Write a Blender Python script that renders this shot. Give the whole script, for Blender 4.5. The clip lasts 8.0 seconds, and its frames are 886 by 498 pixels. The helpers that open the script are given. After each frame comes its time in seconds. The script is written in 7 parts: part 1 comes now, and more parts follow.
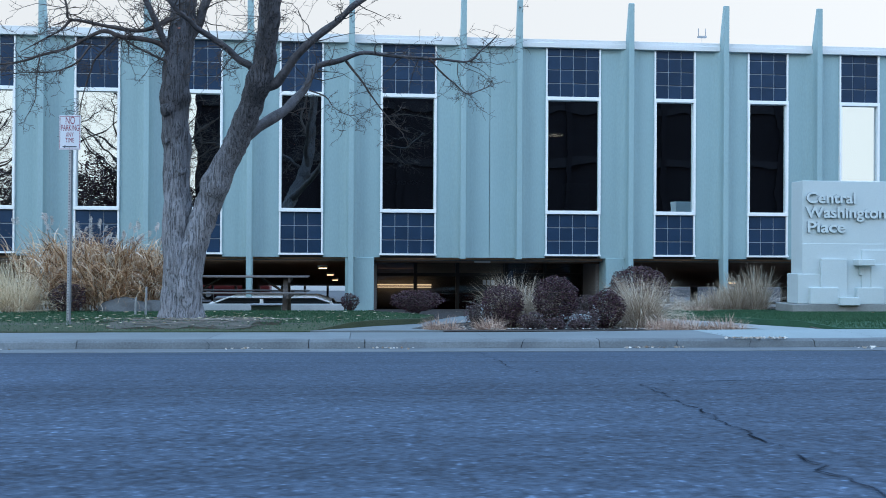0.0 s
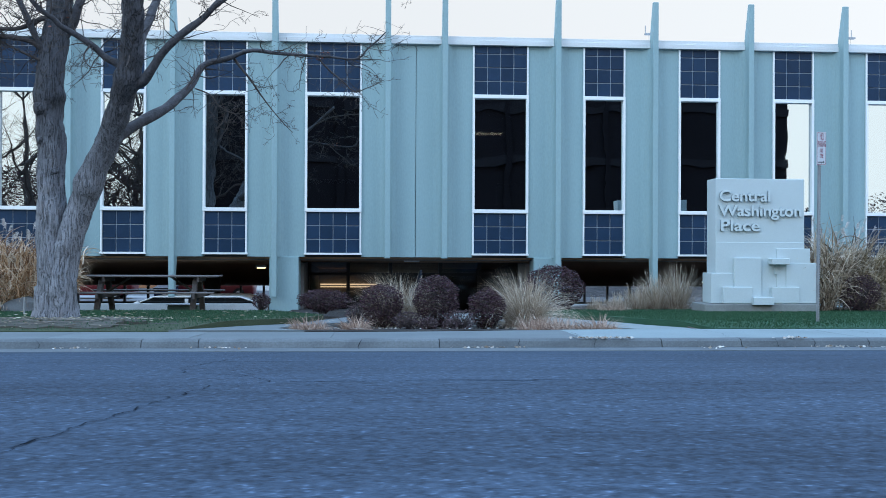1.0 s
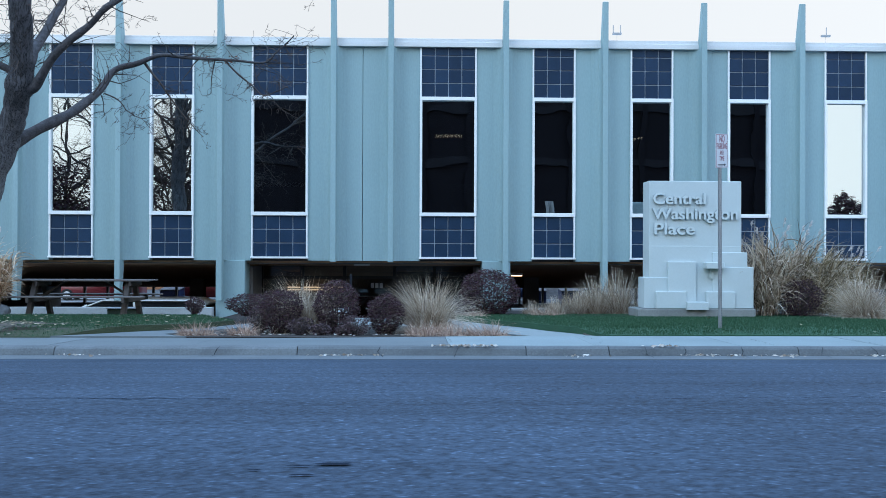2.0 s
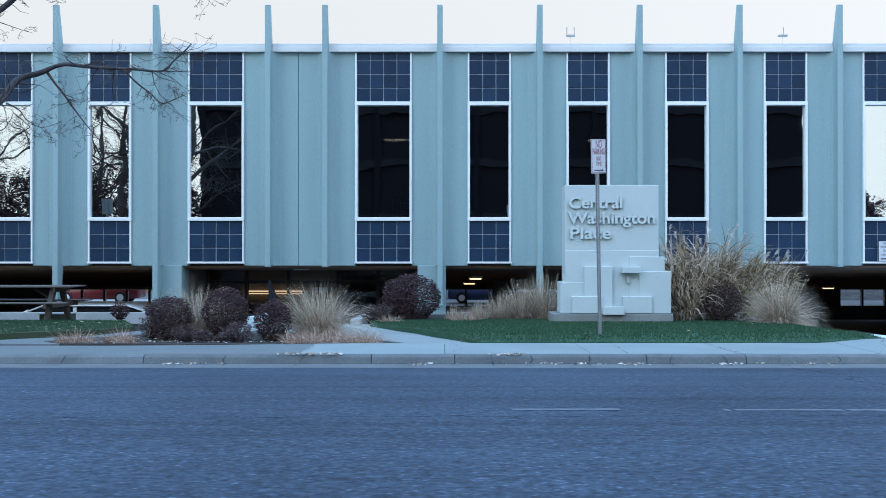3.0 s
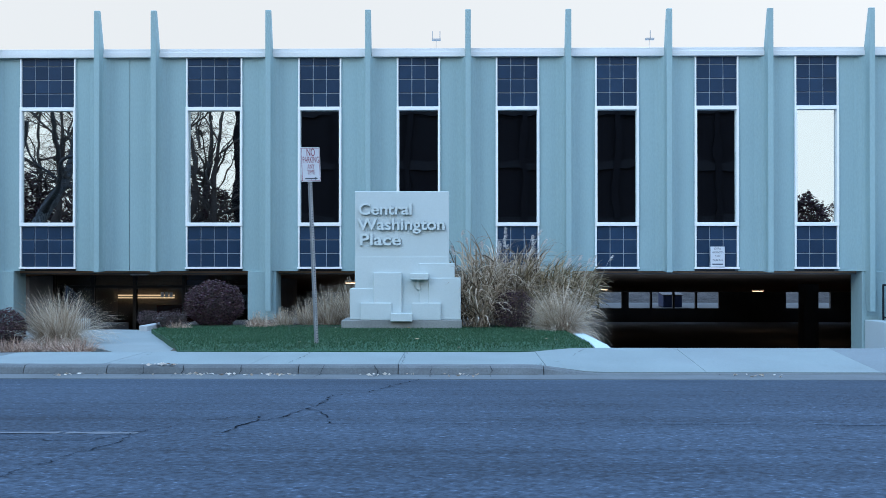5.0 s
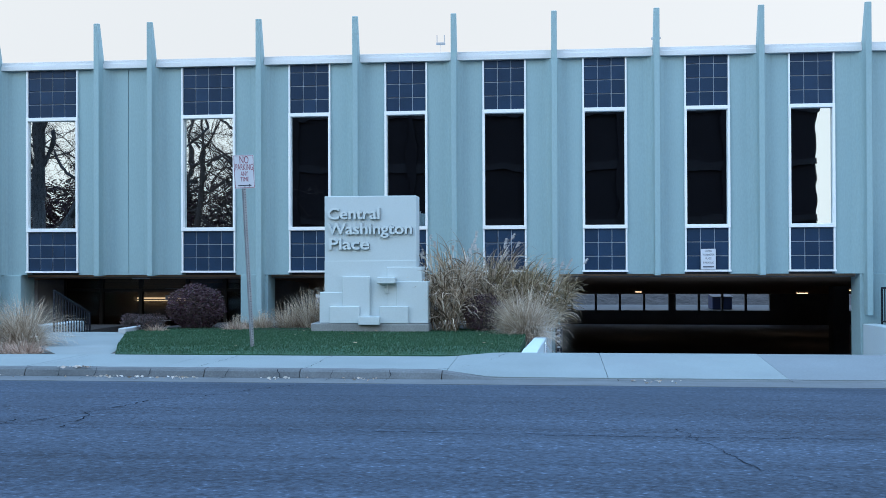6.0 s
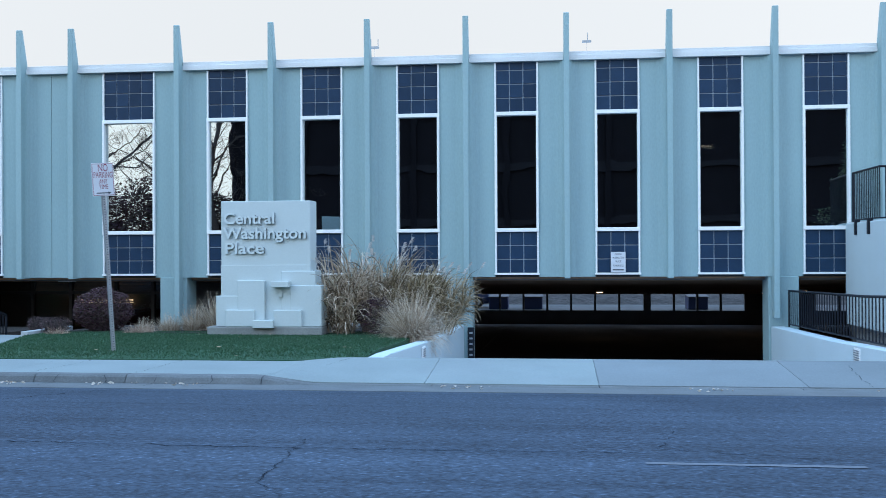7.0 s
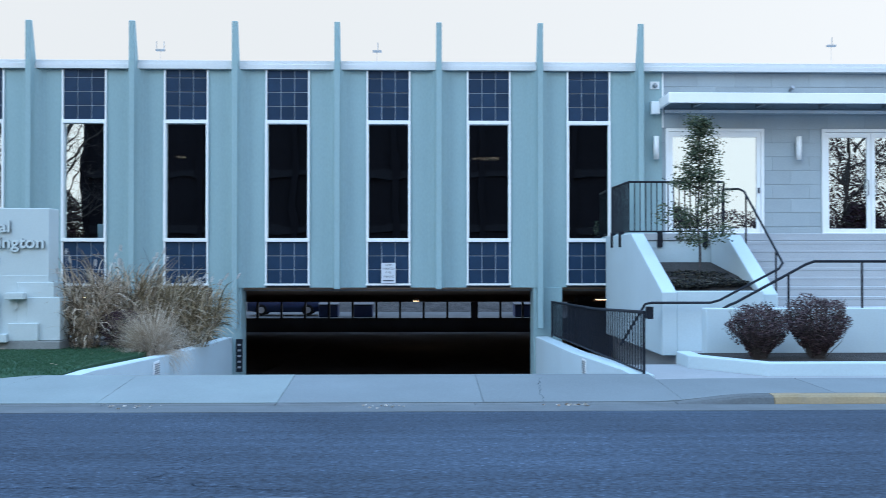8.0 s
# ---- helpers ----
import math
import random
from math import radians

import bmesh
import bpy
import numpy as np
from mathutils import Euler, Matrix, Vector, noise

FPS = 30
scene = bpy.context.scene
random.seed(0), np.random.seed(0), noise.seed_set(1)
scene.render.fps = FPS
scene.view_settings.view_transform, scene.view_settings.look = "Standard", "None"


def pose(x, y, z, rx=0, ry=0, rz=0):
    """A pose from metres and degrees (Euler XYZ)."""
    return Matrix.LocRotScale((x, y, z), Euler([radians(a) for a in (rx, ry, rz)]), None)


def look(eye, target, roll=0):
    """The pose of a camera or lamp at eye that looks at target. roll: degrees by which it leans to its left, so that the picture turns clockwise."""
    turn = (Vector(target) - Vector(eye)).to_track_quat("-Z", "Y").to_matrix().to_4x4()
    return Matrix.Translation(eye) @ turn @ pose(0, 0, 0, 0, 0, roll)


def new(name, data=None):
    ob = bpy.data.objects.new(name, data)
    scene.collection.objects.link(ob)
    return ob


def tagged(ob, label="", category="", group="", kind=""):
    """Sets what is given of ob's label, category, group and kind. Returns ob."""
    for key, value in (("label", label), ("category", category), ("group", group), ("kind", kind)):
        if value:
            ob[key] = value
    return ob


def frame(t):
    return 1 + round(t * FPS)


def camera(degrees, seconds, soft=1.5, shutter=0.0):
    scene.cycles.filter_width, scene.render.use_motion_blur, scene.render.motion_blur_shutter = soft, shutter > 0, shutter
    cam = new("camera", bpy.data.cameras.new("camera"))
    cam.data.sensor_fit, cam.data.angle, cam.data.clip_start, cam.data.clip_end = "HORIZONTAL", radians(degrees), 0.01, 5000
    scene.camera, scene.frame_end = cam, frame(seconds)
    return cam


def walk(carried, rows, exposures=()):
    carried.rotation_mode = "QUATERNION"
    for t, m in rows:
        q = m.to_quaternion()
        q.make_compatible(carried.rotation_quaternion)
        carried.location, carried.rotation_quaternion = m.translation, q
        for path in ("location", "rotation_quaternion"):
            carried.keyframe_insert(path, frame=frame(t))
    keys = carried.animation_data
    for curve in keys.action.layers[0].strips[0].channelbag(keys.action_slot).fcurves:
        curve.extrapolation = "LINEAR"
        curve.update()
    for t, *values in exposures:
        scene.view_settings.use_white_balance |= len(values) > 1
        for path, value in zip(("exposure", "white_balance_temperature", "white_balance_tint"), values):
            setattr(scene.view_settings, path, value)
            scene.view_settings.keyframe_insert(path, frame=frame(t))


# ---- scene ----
cam = camera(49.39, 8.0, soft=0.8, shutter=0.15)
# seconds, x, y, z, yaw, pitch, roll
ROWS = [
    (0.0, 0.000, 0.000, 1.100, -4.98, 0.24, -0.33),
    (0.5, 1.025, -0.015, 1.084, -4.53, 0.26, -0.23),
    (1.0, 2.025, -0.013, 1.094, -3.94, 0.24, -0.27),
    (1.5, 2.992, 0.045, 1.123, -3.11, 0.24, -0.16),
    (1.7, 3.402, 0.059, 1.138, -2.59, 0.25, -0.20),
    (2.8, 5.682, 0.039, 1.245, 0.06, 0.29, -0.04),
    (3.0, 6.083, 0.023, 1.259, 0.07, 0.28, 0.00),
    (3.5, 7.045, -0.001, 1.287, -0.38, 0.27, -0.05),
    (4.0, 8.058, 0.010, 1.310, -0.62, 0.28, -0.03),
    (4.5, 9.043, 0.057, 1.332, -0.09, 0.31, 0.03),
    (5.0, 10.116, 0.089, 1.365, 0.91, 0.31, 0.01),
    (5.2, 10.516, 0.099, 1.377, 1.48, 0.29, 0.05),
    (6.3, 12.782, 0.105, 1.424, 6.85, 0.40, 0.28),
    (6.5, 13.237, 0.110, 1.441, 7.17, 0.37, 0.31),
    (7.0, 14.346, 0.141, 1.500, 6.48, 0.31, 0.28),
    (7.2, 14.779, 0.170, 1.516, 5.82, 0.28, 0.19),
    (7.5, 15.399, 0.253, 1.541, 4.22, 0.36, 0.14),
    (7.7, 15.795, 0.334, 1.563, 2.47, 0.41, 0.07),
    (8.0, 16.381, 0.392, 1.597, -1.50, 0.64, -0.01),
]
walk(cam, [(t, pose(x, y, z, 90 + pitch, roll, yaw)) for t, x, y, z, yaw, pitch, roll in ROWS],
     [(0.0, -0.3)])

# ---- world and light: a bright overcast sky late in the day ----
world = bpy.data.worlds.new("sky")
scene.world = world
world.use_nodes = True
wn = world.node_tree
wn.nodes.clear()
sky = wn.nodes.new("ShaderNodeTexSky")
sky.sky_type = "NISHITA"
sky.sun_disc = False
sky.sun_elevation = radians(28)
sky.sun_rotation = radians(222)
sky.air_density, sky.dust_density, sky.ozone_density = 1.0, 3.0, 1.0
bg_sky = wn.nodes.new("ShaderNodeBackground")
bg_sky.inputs["Strength"].default_value = 0.065
wn.links.new(sky.outputs[0], bg_sky.inputs["Color"])
# thin overcast: whitish haze over the horizon, bluer and brighter overhead, brighter across the road
way = wn.nodes.new("ShaderNodeTexCoord")
unit = wn.nodes.new("ShaderNodeVectorMath")
unit.operation = "NORMALIZE"
wn.links.new(way.outputs["Generated"], unit.inputs[0])
split = wn.nodes.new("ShaderNodeSeparateXYZ")
wn.links.new(unit.outputs[0], split.inputs[0])
rise = wn.nodes.new("ShaderNodeMapRange")
rise.interpolation_type = "SMOOTHSTEP"
rise.inputs["From Min"].default_value, rise.inputs["From Max"].default_value = 0.26, 0.80
wn.links.new(split.outputs["Z"], rise.inputs["Value"])
cloud = wn.nodes.new("ShaderNodeMix")
cloud.data_type = "RGBA"
wn.links.new(rise.outputs[0], cloud.inputs[0])
cloud.inputs[6].default_value = (1.60, 1.67, 1.73, 1)
cloud.inputs[7].default_value = (1.70, 2.85, 4.60, 1)
facing = wn.nodes.new("ShaderNodeVectorMath")
facing.operation = "DOT_PRODUCT"
facing.inputs[1].default_value = (0.26, -0.966, 0.0)
wn.links.new(unit.outputs[0], facing.inputs[0])
side = wn.nodes.new("ShaderNodeMapRange")
side.inputs["From Min"].default_value, side.inputs["From Max"].default_value = -1.0, 1.0
side.inputs["To Min"].default_value, side.inputs["To Max"].default_value = 0.72, 1.30
wn.links.new(facing.outputs["Value"], side.inputs["Value"])
bg_cloud = wn.nodes.new("ShaderNodeBackground")
wn.links.new(cloud.outputs[2], bg_cloud.inputs["Color"])
wn.links.new(side.outputs[0], bg_cloud.inputs["Strength"])
wmix = wn.nodes.new("ShaderNodeMixShader")
wmix.inputs[0].default_value = 0.85
wout = wn.nodes.new("ShaderNodeOutputWorld")
wn.links.new(bg_sky.outputs[0], wmix.inputs[1])
wn.links.new(bg_cloud.outputs[0], wmix.inputs[2])
wn.links.new(wmix.outputs[0], wout.inputs["Surface"])
sun = new("sun", bpy.data.lights.new("sun", "SUN"))
sun.data.energy, sun.data.angle, sun.data.color = 0.9, radians(28), (0.60, 0.88, 1.06)
sun.matrix_world = look((-22, -17, 24), (8, 16, 0))


# ---- materials ----
def material(name, base, rough=0.7, vary=0.25, scale=3.0, fine=60.0, bump=0.15, metal=0.0, spec=0.4, random_tint=0.0, dirt=0.0, dirt_colour=(0.05, 0.045, 0.04), stretch=(1, 1, 1), dist=0.004):
    """A surface with broad and fine variation of its colour, a little dirt and fine relief, at real-world size."""
    m = bpy.data.materials.new(name)
    m.use_nodes = True
    nt = m.node_tree
    n, l = nt.nodes, nt.links
    b = n["Principled BSDF"]
    b.inputs["Roughness"].default_value = rough
    b.inputs["Metallic"].default_value = metal
    b.inputs["Specular IOR Level"].default_value = spec
    geo = n.new("ShaderNodeNewGeometry")
    mapping = n.new("ShaderNodeMapping")
    mapping.inputs["Scale"].default_value = stretch
    l.new(geo.outputs["Position"], mapping.inputs["Vector"])
    big = n.new("ShaderNodeTexNoise")
    big.inputs["Scale"].default_value = scale
    big.inputs["Detail"].default_value = 5
    small = n.new("ShaderNodeTexNoise")
    small.inputs["Scale"].default_value = fine
    small.inputs["Detail"].default_value = 4
    l.new(mapping.outputs[0], big.inputs["Vector"])
    l.new(mapping.outputs[0], small.inputs["Vector"])
    add = n.new("ShaderNodeMath")
    add.operation = "ADD"
    l.new(big.outputs["Fac"], add.inputs[0])
    l.new(small.outputs["Fac"], add.inputs[1])
    rng = n.new("ShaderNodeMapRange")
    rng.inputs["From Min"].default_value, rng.inputs["From Max"].default_value = 0.6, 1.4
    rng.inputs["To Min"].default_value, rng.inputs["To Max"].default_value = 1 - vary, 1 + vary
    l.new(add.outputs[0], rng.inputs["Value"])
    value = rng.outputs[0]
    if random_tint:
        info = n.new("ShaderNodeObjectInfo")
        r2 = n.new("ShaderNodeMapRange")
        r2.inputs["To Min"].default_value, r2.inputs["To Max"].default_value = 1 - random_tint, 1 + random_tint
        l.new(info.outputs["Random"], r2.inputs["Value"])
        mul = n.new("ShaderNodeMath")
        mul.operation = "MULTIPLY"
        l.new(value, mul.inputs[0])
        l.new(r2.outputs[0], mul.inputs[1])
        value = mul.outputs[0]
    scl = n.new("ShaderNodeVectorMath")
    scl.operation = "SCALE"
    scl.inputs[0].default_value = base[:3]
    l.new(value, scl.inputs["Scale"])
    colour = scl.outputs[0]
    if dirt:
        d = n.new("ShaderNodeTexNoise")
        d.inputs["Scale"].default_value = scale * 0.6
        d.inputs["Detail"].default_value = 8
        d.inputs["Roughness"].default_value = 0.65
        l.new(mapping.outputs[0], d.inputs["Vector"])
        r3 = n.new("ShaderNodeMapRange")
        r3.inputs["From Min"].default_value, r3.inputs["From Max"].default_value = 0.5, 0.75
        r3.inputs["To Max"].default_value = dirt
        l.new(d.outputs["Fac"], r3.inputs["Value"])
        mx = n.new("ShaderNodeMix")
        mx.data_type = "RGBA"
        l.new(r3.outputs[0], mx.inputs[0])
        l.new(colour, mx.inputs[6])
        mx.inputs[7].default_value = (*dirt_colour[:3], 1)
        colour = mx.outputs[2]
    l.new(colour, b.inputs["Base Color"])
    if bump:
        bp = n.new("ShaderNodeBump")
        bp.inputs["Strength"].default_value = bump
        bp.inputs["Distance"].default_value = dist
        l.new(small.outputs["Fac"], bp.inputs["Height"])
        l.new(bp.outputs[0], b.inputs["Normal"])
    return m


def leafy(name, colours, rough=0.7, through_light=0.25):
    """Leaves or blades: the colour varies from piece to piece."""
    m = bpy.data.materials.new(name)
    m.use_nodes = True
    n, l = m.node_tree.nodes, m.node_tree.links
    b = n["Principled BSDF"]
    b.inputs["Roughness"].default_value = rough
    b.inputs["Specular IOR Level"].default_value = 0.25
    geo = n.new("ShaderNodeNewGeometry")
    ramp = n.new("ShaderNodeValToRGB")
    l.new(geo.outputs["Random Per Island"], ramp.inputs["Fac"])
    while len(ramp.color_ramp.elements) < len(colours):
        ramp.color_ramp.elements.new(0.5)
    for i, c in enumerate(colours):
        ramp.color_ramp.elements[i].position = i / (len(colours) - 1)
        ramp.color_ramp.elements[i].color = (*c[:3], 1)
    l.new(ramp.outputs[0], b.inputs["Base Color"])
    if through_light:
        tr = n.new("ShaderNodeBsdfTranslucent")
        l.new(ramp.outputs[0], tr.inputs["Color"])
        mix = n.new("ShaderNodeMixShader")
        mix.inputs[0].default_value = through_light
        out = n["Material Output"]
        l.new(b.outputs[0], mix.inputs[1])
        l.new(tr.outputs[0], mix.inputs[2])
        l.new(mix.outputs[0], out.inputs["Surface"])
    return m


def glowing(name, colour, strength):
    m = bpy.data.materials.new(name)
    m.use_nodes = True
    b = m.node_tree.nodes["Principled BSDF"]
    b.inputs["Base Color"].default_value = (0.8, 0.8, 0.8, 1)
    b.inputs["Emission Color"].default_value = (*colour[:3], 1)
    b.inputs["Emission Strength"].default_value = strength
    return m


def pane_glass(name, mirror=0.58, tint=(0.30, 0.31, 0.34), wave=0.003):
    """Coated window glass: a mirror coat over dark tinted glass, slightly wavy."""
    m = bpy.data.materials.new(name)
    m.use_nodes = True
    n, l = m.node_tree.nodes, m.node_tree.links
    n.remove(n["Principled BSDF"])
    gl = n.new("ShaderNodeBsdfGlossy")
    gl.inputs["Roughness"].default_value = 0.01
    gl.inputs["Color"].default_value = (0.86, 0.97, 1.0, 1)
    tr = n.new("ShaderNodeBsdfTransparent")
    tr.inputs["Color"].default_value = (*tint, 1)
    geo = n.new("ShaderNodeNewGeometry")
    ns = n.new("ShaderNodeTexNoise")
    ns.inputs["Scale"].default_value = 1.1
    ns.inputs["Detail"].default_value = 1.5
    bp = n.new("ShaderNodeBump")
    bp.inputs["Strength"].default_value = 1.0
    bp.inputs["Distance"].default_value = wave
    l.new(geo.outputs["Position"], ns.inputs["Vector"])
    l.new(ns.outputs["Fac"], bp.inputs["Height"])
    l.new(bp.outputs[0], gl.inputs["Normal"])
    mix = n.new("ShaderNodeMixShader")
    mix.inputs[0].default_value = mirror
    l.new(tr.outputs[0], mix.inputs[1])
    l.new(gl.outputs[0], mix.inputs[2])
    l.new(mix.outputs[0], n["Material Output"].inputs["Surface"])
    return m


M_TEAL = material("teal painted concrete", (0.262, 0.380, 0.398), 0.75, 0.10, 0.7, 35, 0.25, dirt=0.10, dirt_colour=(0.2, 0.26, 0.26), stretch=(1, 1, 0.35))
M_WHITE = material("white painted metal", (0.78, 0.80, 0.80), 0.45, 0.06, 2, 40, 0.05)
M_FASCIA = material("white painted fascia", (0.62, 0.64, 0.64), 0.5, 0.08, 1.2, 30, 0.06, dirt=0.15, dirt_colour=(0.45, 0.5, 0.5))
M_TILE = material("navy glazed tile", (0.015, 0.036, 0.072), 0.42, 0.18, 4, 50, 0.03, spec=0.14, random_tint=0.16)
M_GROUT = material("pale tile grout", (0.38, 0.43, 0.48), 0.9, 0.15, 6, 80, 0.1)
M_GLASS = pane_glass("coated window glass")
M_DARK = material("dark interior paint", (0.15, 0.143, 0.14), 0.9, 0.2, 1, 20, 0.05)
# darker than office paint is: the unlit room is put into the colour
M_ROOM_UNLIT = material("office paint darkened as unlit", (0.075, 0.07, 0.066), 0.9, 0.2, 1, 20, 0.05)
M_SOFFIT = material("brown shaded soffit", (0.40, 0.24, 0.15), 0.9, 0.25, 1.5, 20, 0.1, stretch=(0.3, 4, 1))
M_ROOF = material("pale roof membrane", (0.55, 0.56, 0.56), 0.9, 0.12, 1, 20, 0.1)
M_CONC = material("pale concrete", (0.27, 0.28, 0.29), 0.9, 0.14, 1.5, 45, 0.35, dirt=0.25, dirt_colour=(0.25, 0.25, 0.25))
M_WALK = material("worn sidewalk concrete", (0.196, 0.236, 0.240), 0.92, 0.18, 0.9, 60, 0.4, random_tint=0.06, dirt=0.45, dirt_colour=(0.17, 0.185, 0.20))
M_WALK_OLD = material("old dull sidewalk concrete", (0.130, 0.150, 0.157), 0.92, 0.2, 0.9, 60, 0.4, random_tint=0.08, dirt=0.5, dirt_colour=(0.085, 0.096, 0.103))
M_WALK_MID = material("grey driveway concrete", (0.150, 0.176, 0.188), 0.92, 0.2, 0.7, 60, 0.4, random_tint=0.05, dirt=0.5, dirt_colour=(0.13, 0.145, 0.16))
M_CURB = material("weathered curb concrete", (0.112, 0.123, 0.130), 0.95, 0.3, 2.2, 50, 0.5, dirt=0.7, dirt_colour=(0.065, 0.07, 0.075), random_tint=0.12)
M_GUTTER = material("grey gutter concrete", (0.105, 0.120, 0.130), 0.95, 0.25, 2.2, 50, 0.5, dirt=0.5, dirt_colour=(0.08, 0.08, 0.085))
M_WHITEWALL = material("white painted concrete wall", (0.45, 0.54, 0.575), 0.75, 0.07, 1, 40, 0.25, dirt=0.12, dirt_colour=(0.38, 0.45, 0.48))
M_LETTER = material("pale raised lettering paint", (0.50, 0.565, 0.575), 0.6, 0.05, 2, 40, 0.05)
# letter sides coloured darker to imitate the soft shade that outlines the letters
M_LETTER_SHADE = material("letter sides darkened as shade", (0.19, 0.23, 0.25), 0.7, 0.1, 2, 40, 0.05)
M_SIGN = material("pale painted sign concrete", (0.45, 0.515, 0.525), 0.7, 0.06, 1.2, 40, 0.15, dirt=0.12, dirt_colour=(0.38, 0.43, 0.45))
M_BLACKMETAL = material("black painted steel", (0.007, 0.010, 0.017), 0.6, 0.2, 6, 80, 0.05, spec=0.25)
M_GALV = material("galvanised steel post", (0.32, 0.34, 0.36), 0.5, 0.2, 8, 90, 0.1, metal=0.6)
M_SIGNFACE = material("white sign sheet", (0.56, 0.585, 0.62), 0.5, 0.05, 5, 60, 0.02)
M_RED = material("red sign paint", (0.22, 0.03, 0.06), 0.5, 0.1, 5, 60, 0.0)
M_INK = material("dark lettering", (0.05, 0.06, 0.08), 0.6, 0.1, 5, 60, 0.0)
M_SOIL = material("dark bark soil", (0.035, 0.03, 0.028), 0.95, 0.5, 5, 60, 1.0, dist=0.02)
def bark_material():
    """Grey bark in long plates parted by dark furrows."""
    m = material("grey plated bark", (0.228, 0.232, 0.252), 0.95, 0.35, 5, 60, 0.6, dist=0.01)
    n, l = m.node_tree.nodes, m.node_tree.links
    b = n["Principled BSDF"]
    old = b.inputs["Base Color"].links[0].from_socket
    geo = n.new("ShaderNodeNewGeometry")
    wob = n.new("ShaderNodeTexNoise")
    wob.inputs["Scale"].default_value = 6
    wob.inputs["Detail"].default_value = 3
    l.new(geo.outputs["Position"], wob.inputs["Vector"])
    mixv = n.new("ShaderNodeVectorMath")
    mixv.operation = "MULTIPLY_ADD"
    mixv.inputs[1].default_value = (0.045, 0.045, 0.06)
    l.new(wob.outputs["Color"], mixv.inputs[0])
    l.new(geo.outputs["Position"], mixv.inputs[2])
    mp = n.new("ShaderNodeMapping")
    mp.inputs["Scale"].default_value = (44, 44, 2.2)
    l.new(mixv.outputs[0], mp.inputs["Vector"])
    vo = n.new("ShaderNodeTexNoise")
    vo.inputs["Scale"].default_value = 1.6
    vo.inputs["Detail"].default_value = 2
    vo.inputs["Roughness"].default_value = 0.5
    l.new(mp.outputs[0], vo.inputs["Vector"])
    rg = n.new("ShaderNodeMapRange")
    rg.inputs["From Min"].default_value, rg.inputs["From Max"].default_value = 0.36, 0.52
    rg.inputs["To Min"].default_value, rg.inputs["To Max"].default_value = 0.36, 1.0
    l.new(vo.outputs["Fac"], rg.inputs["Value"])
    sc = n.new("ShaderNodeVectorMath")
    sc.operation = "SCALE"
    l.new(old, sc.inputs[0])
    l.new(rg.outputs[0], sc.inputs["Scale"])
    # bark colour darkens with height on the trunks
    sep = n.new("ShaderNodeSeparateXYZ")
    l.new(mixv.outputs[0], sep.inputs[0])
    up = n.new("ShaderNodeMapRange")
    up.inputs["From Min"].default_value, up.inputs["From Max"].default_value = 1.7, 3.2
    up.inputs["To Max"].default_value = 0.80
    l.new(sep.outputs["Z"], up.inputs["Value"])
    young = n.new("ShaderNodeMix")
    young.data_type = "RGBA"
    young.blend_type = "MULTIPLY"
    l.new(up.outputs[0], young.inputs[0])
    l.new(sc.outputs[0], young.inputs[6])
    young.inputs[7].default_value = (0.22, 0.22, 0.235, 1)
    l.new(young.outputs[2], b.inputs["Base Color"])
    bp = n.new("ShaderNodeBump")
    bp.inputs["Strength"].default_value = 1.0
    bp.inputs["Distance"].default_value = 0.022
    l.new(rg.outputs[0], bp.inputs["Height"])
    l.new(bp.outputs[0], b.inputs["Normal"])
    return m


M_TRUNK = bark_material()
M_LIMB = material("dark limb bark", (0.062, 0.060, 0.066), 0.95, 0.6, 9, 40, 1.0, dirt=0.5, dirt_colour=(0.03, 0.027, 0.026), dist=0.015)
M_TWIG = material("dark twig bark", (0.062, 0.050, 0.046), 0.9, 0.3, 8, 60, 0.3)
M_WOOD = material("weathered grey timber", (0.065, 0.055, 0.05), 0.9, 0.35, 3, 40, 0.4, stretch=(0.2, 1, 1))
M_BLOCK = material("grey painted block", (0.315, 0.37, 0.40), 0.8, 0.09, 1.5, 45, 0.3, random_tint=0.05)
M_PATH = material("worn path concrete", (0.205, 0.235, 0.235), 0.92, 0.16, 0.9, 60, 0.4, dirt=0.35, dirt_colour=(0.15, 0.16, 0.16))
M_WING = material("weathered pale wall concrete", (0.34, 0.36, 0.37), 0.85, 0.15, 1.5, 45, 0.3, dirt=0.35, dirt_colour=(0.2, 0.21, 0.21))
M_STEP = material("grey concrete step", (0.36, 0.38, 0.40), 0.9, 0.12, 1.5, 45, 0.3)
M_ASPHALT2 = material("garage floor", (0.022, 0.022, 0.023), 0.9, 0.2, 2, 30, 0.2)
M_LIGHTG = glowing("warm garage light", (1.0, 0.66, 0.38), 6.0)
M_LIGHTO = glowing("warm office lamp", (1.0, 0.80, 0.52), 4.5)
M_LIGHT = glowing("warm strip light", (1.0, 0.74, 0.46), 2.4)


# ---- helpers for building ----
def put(name, bm, mat, parent=None, label="", smooth=False):
    me = bpy.data.meshes.new(name)
    bm.to_mesh(me)
    bm.free()
    if smooth:
        for p in me.polygons:
            p.use_smooth = True
    me.materials.append(mat)
    ob = new(name, me)
    if parent is not None:
        ob.parent = parent
    if label:
        tagged(ob, label)
    return ob


def part(name, bm, mat, parent, label="", smooth=False):
    return put(name, bm, mat, parent, label, smooth)


def thing(name, label, category, group="", kind=""):
    return tagged(new(name), label, category, group, kind)


def share(name, mesh, parent, x, y, z, rz=0.0, sx=1.0, sy=1.0, sz=1.0):
    ob = new(name, mesh)
    ob.parent = parent
    ob.location, ob.rotation_euler, ob.scale = (x, y, z), (0, 0, rz), (sx, sy, sz)
    return ob


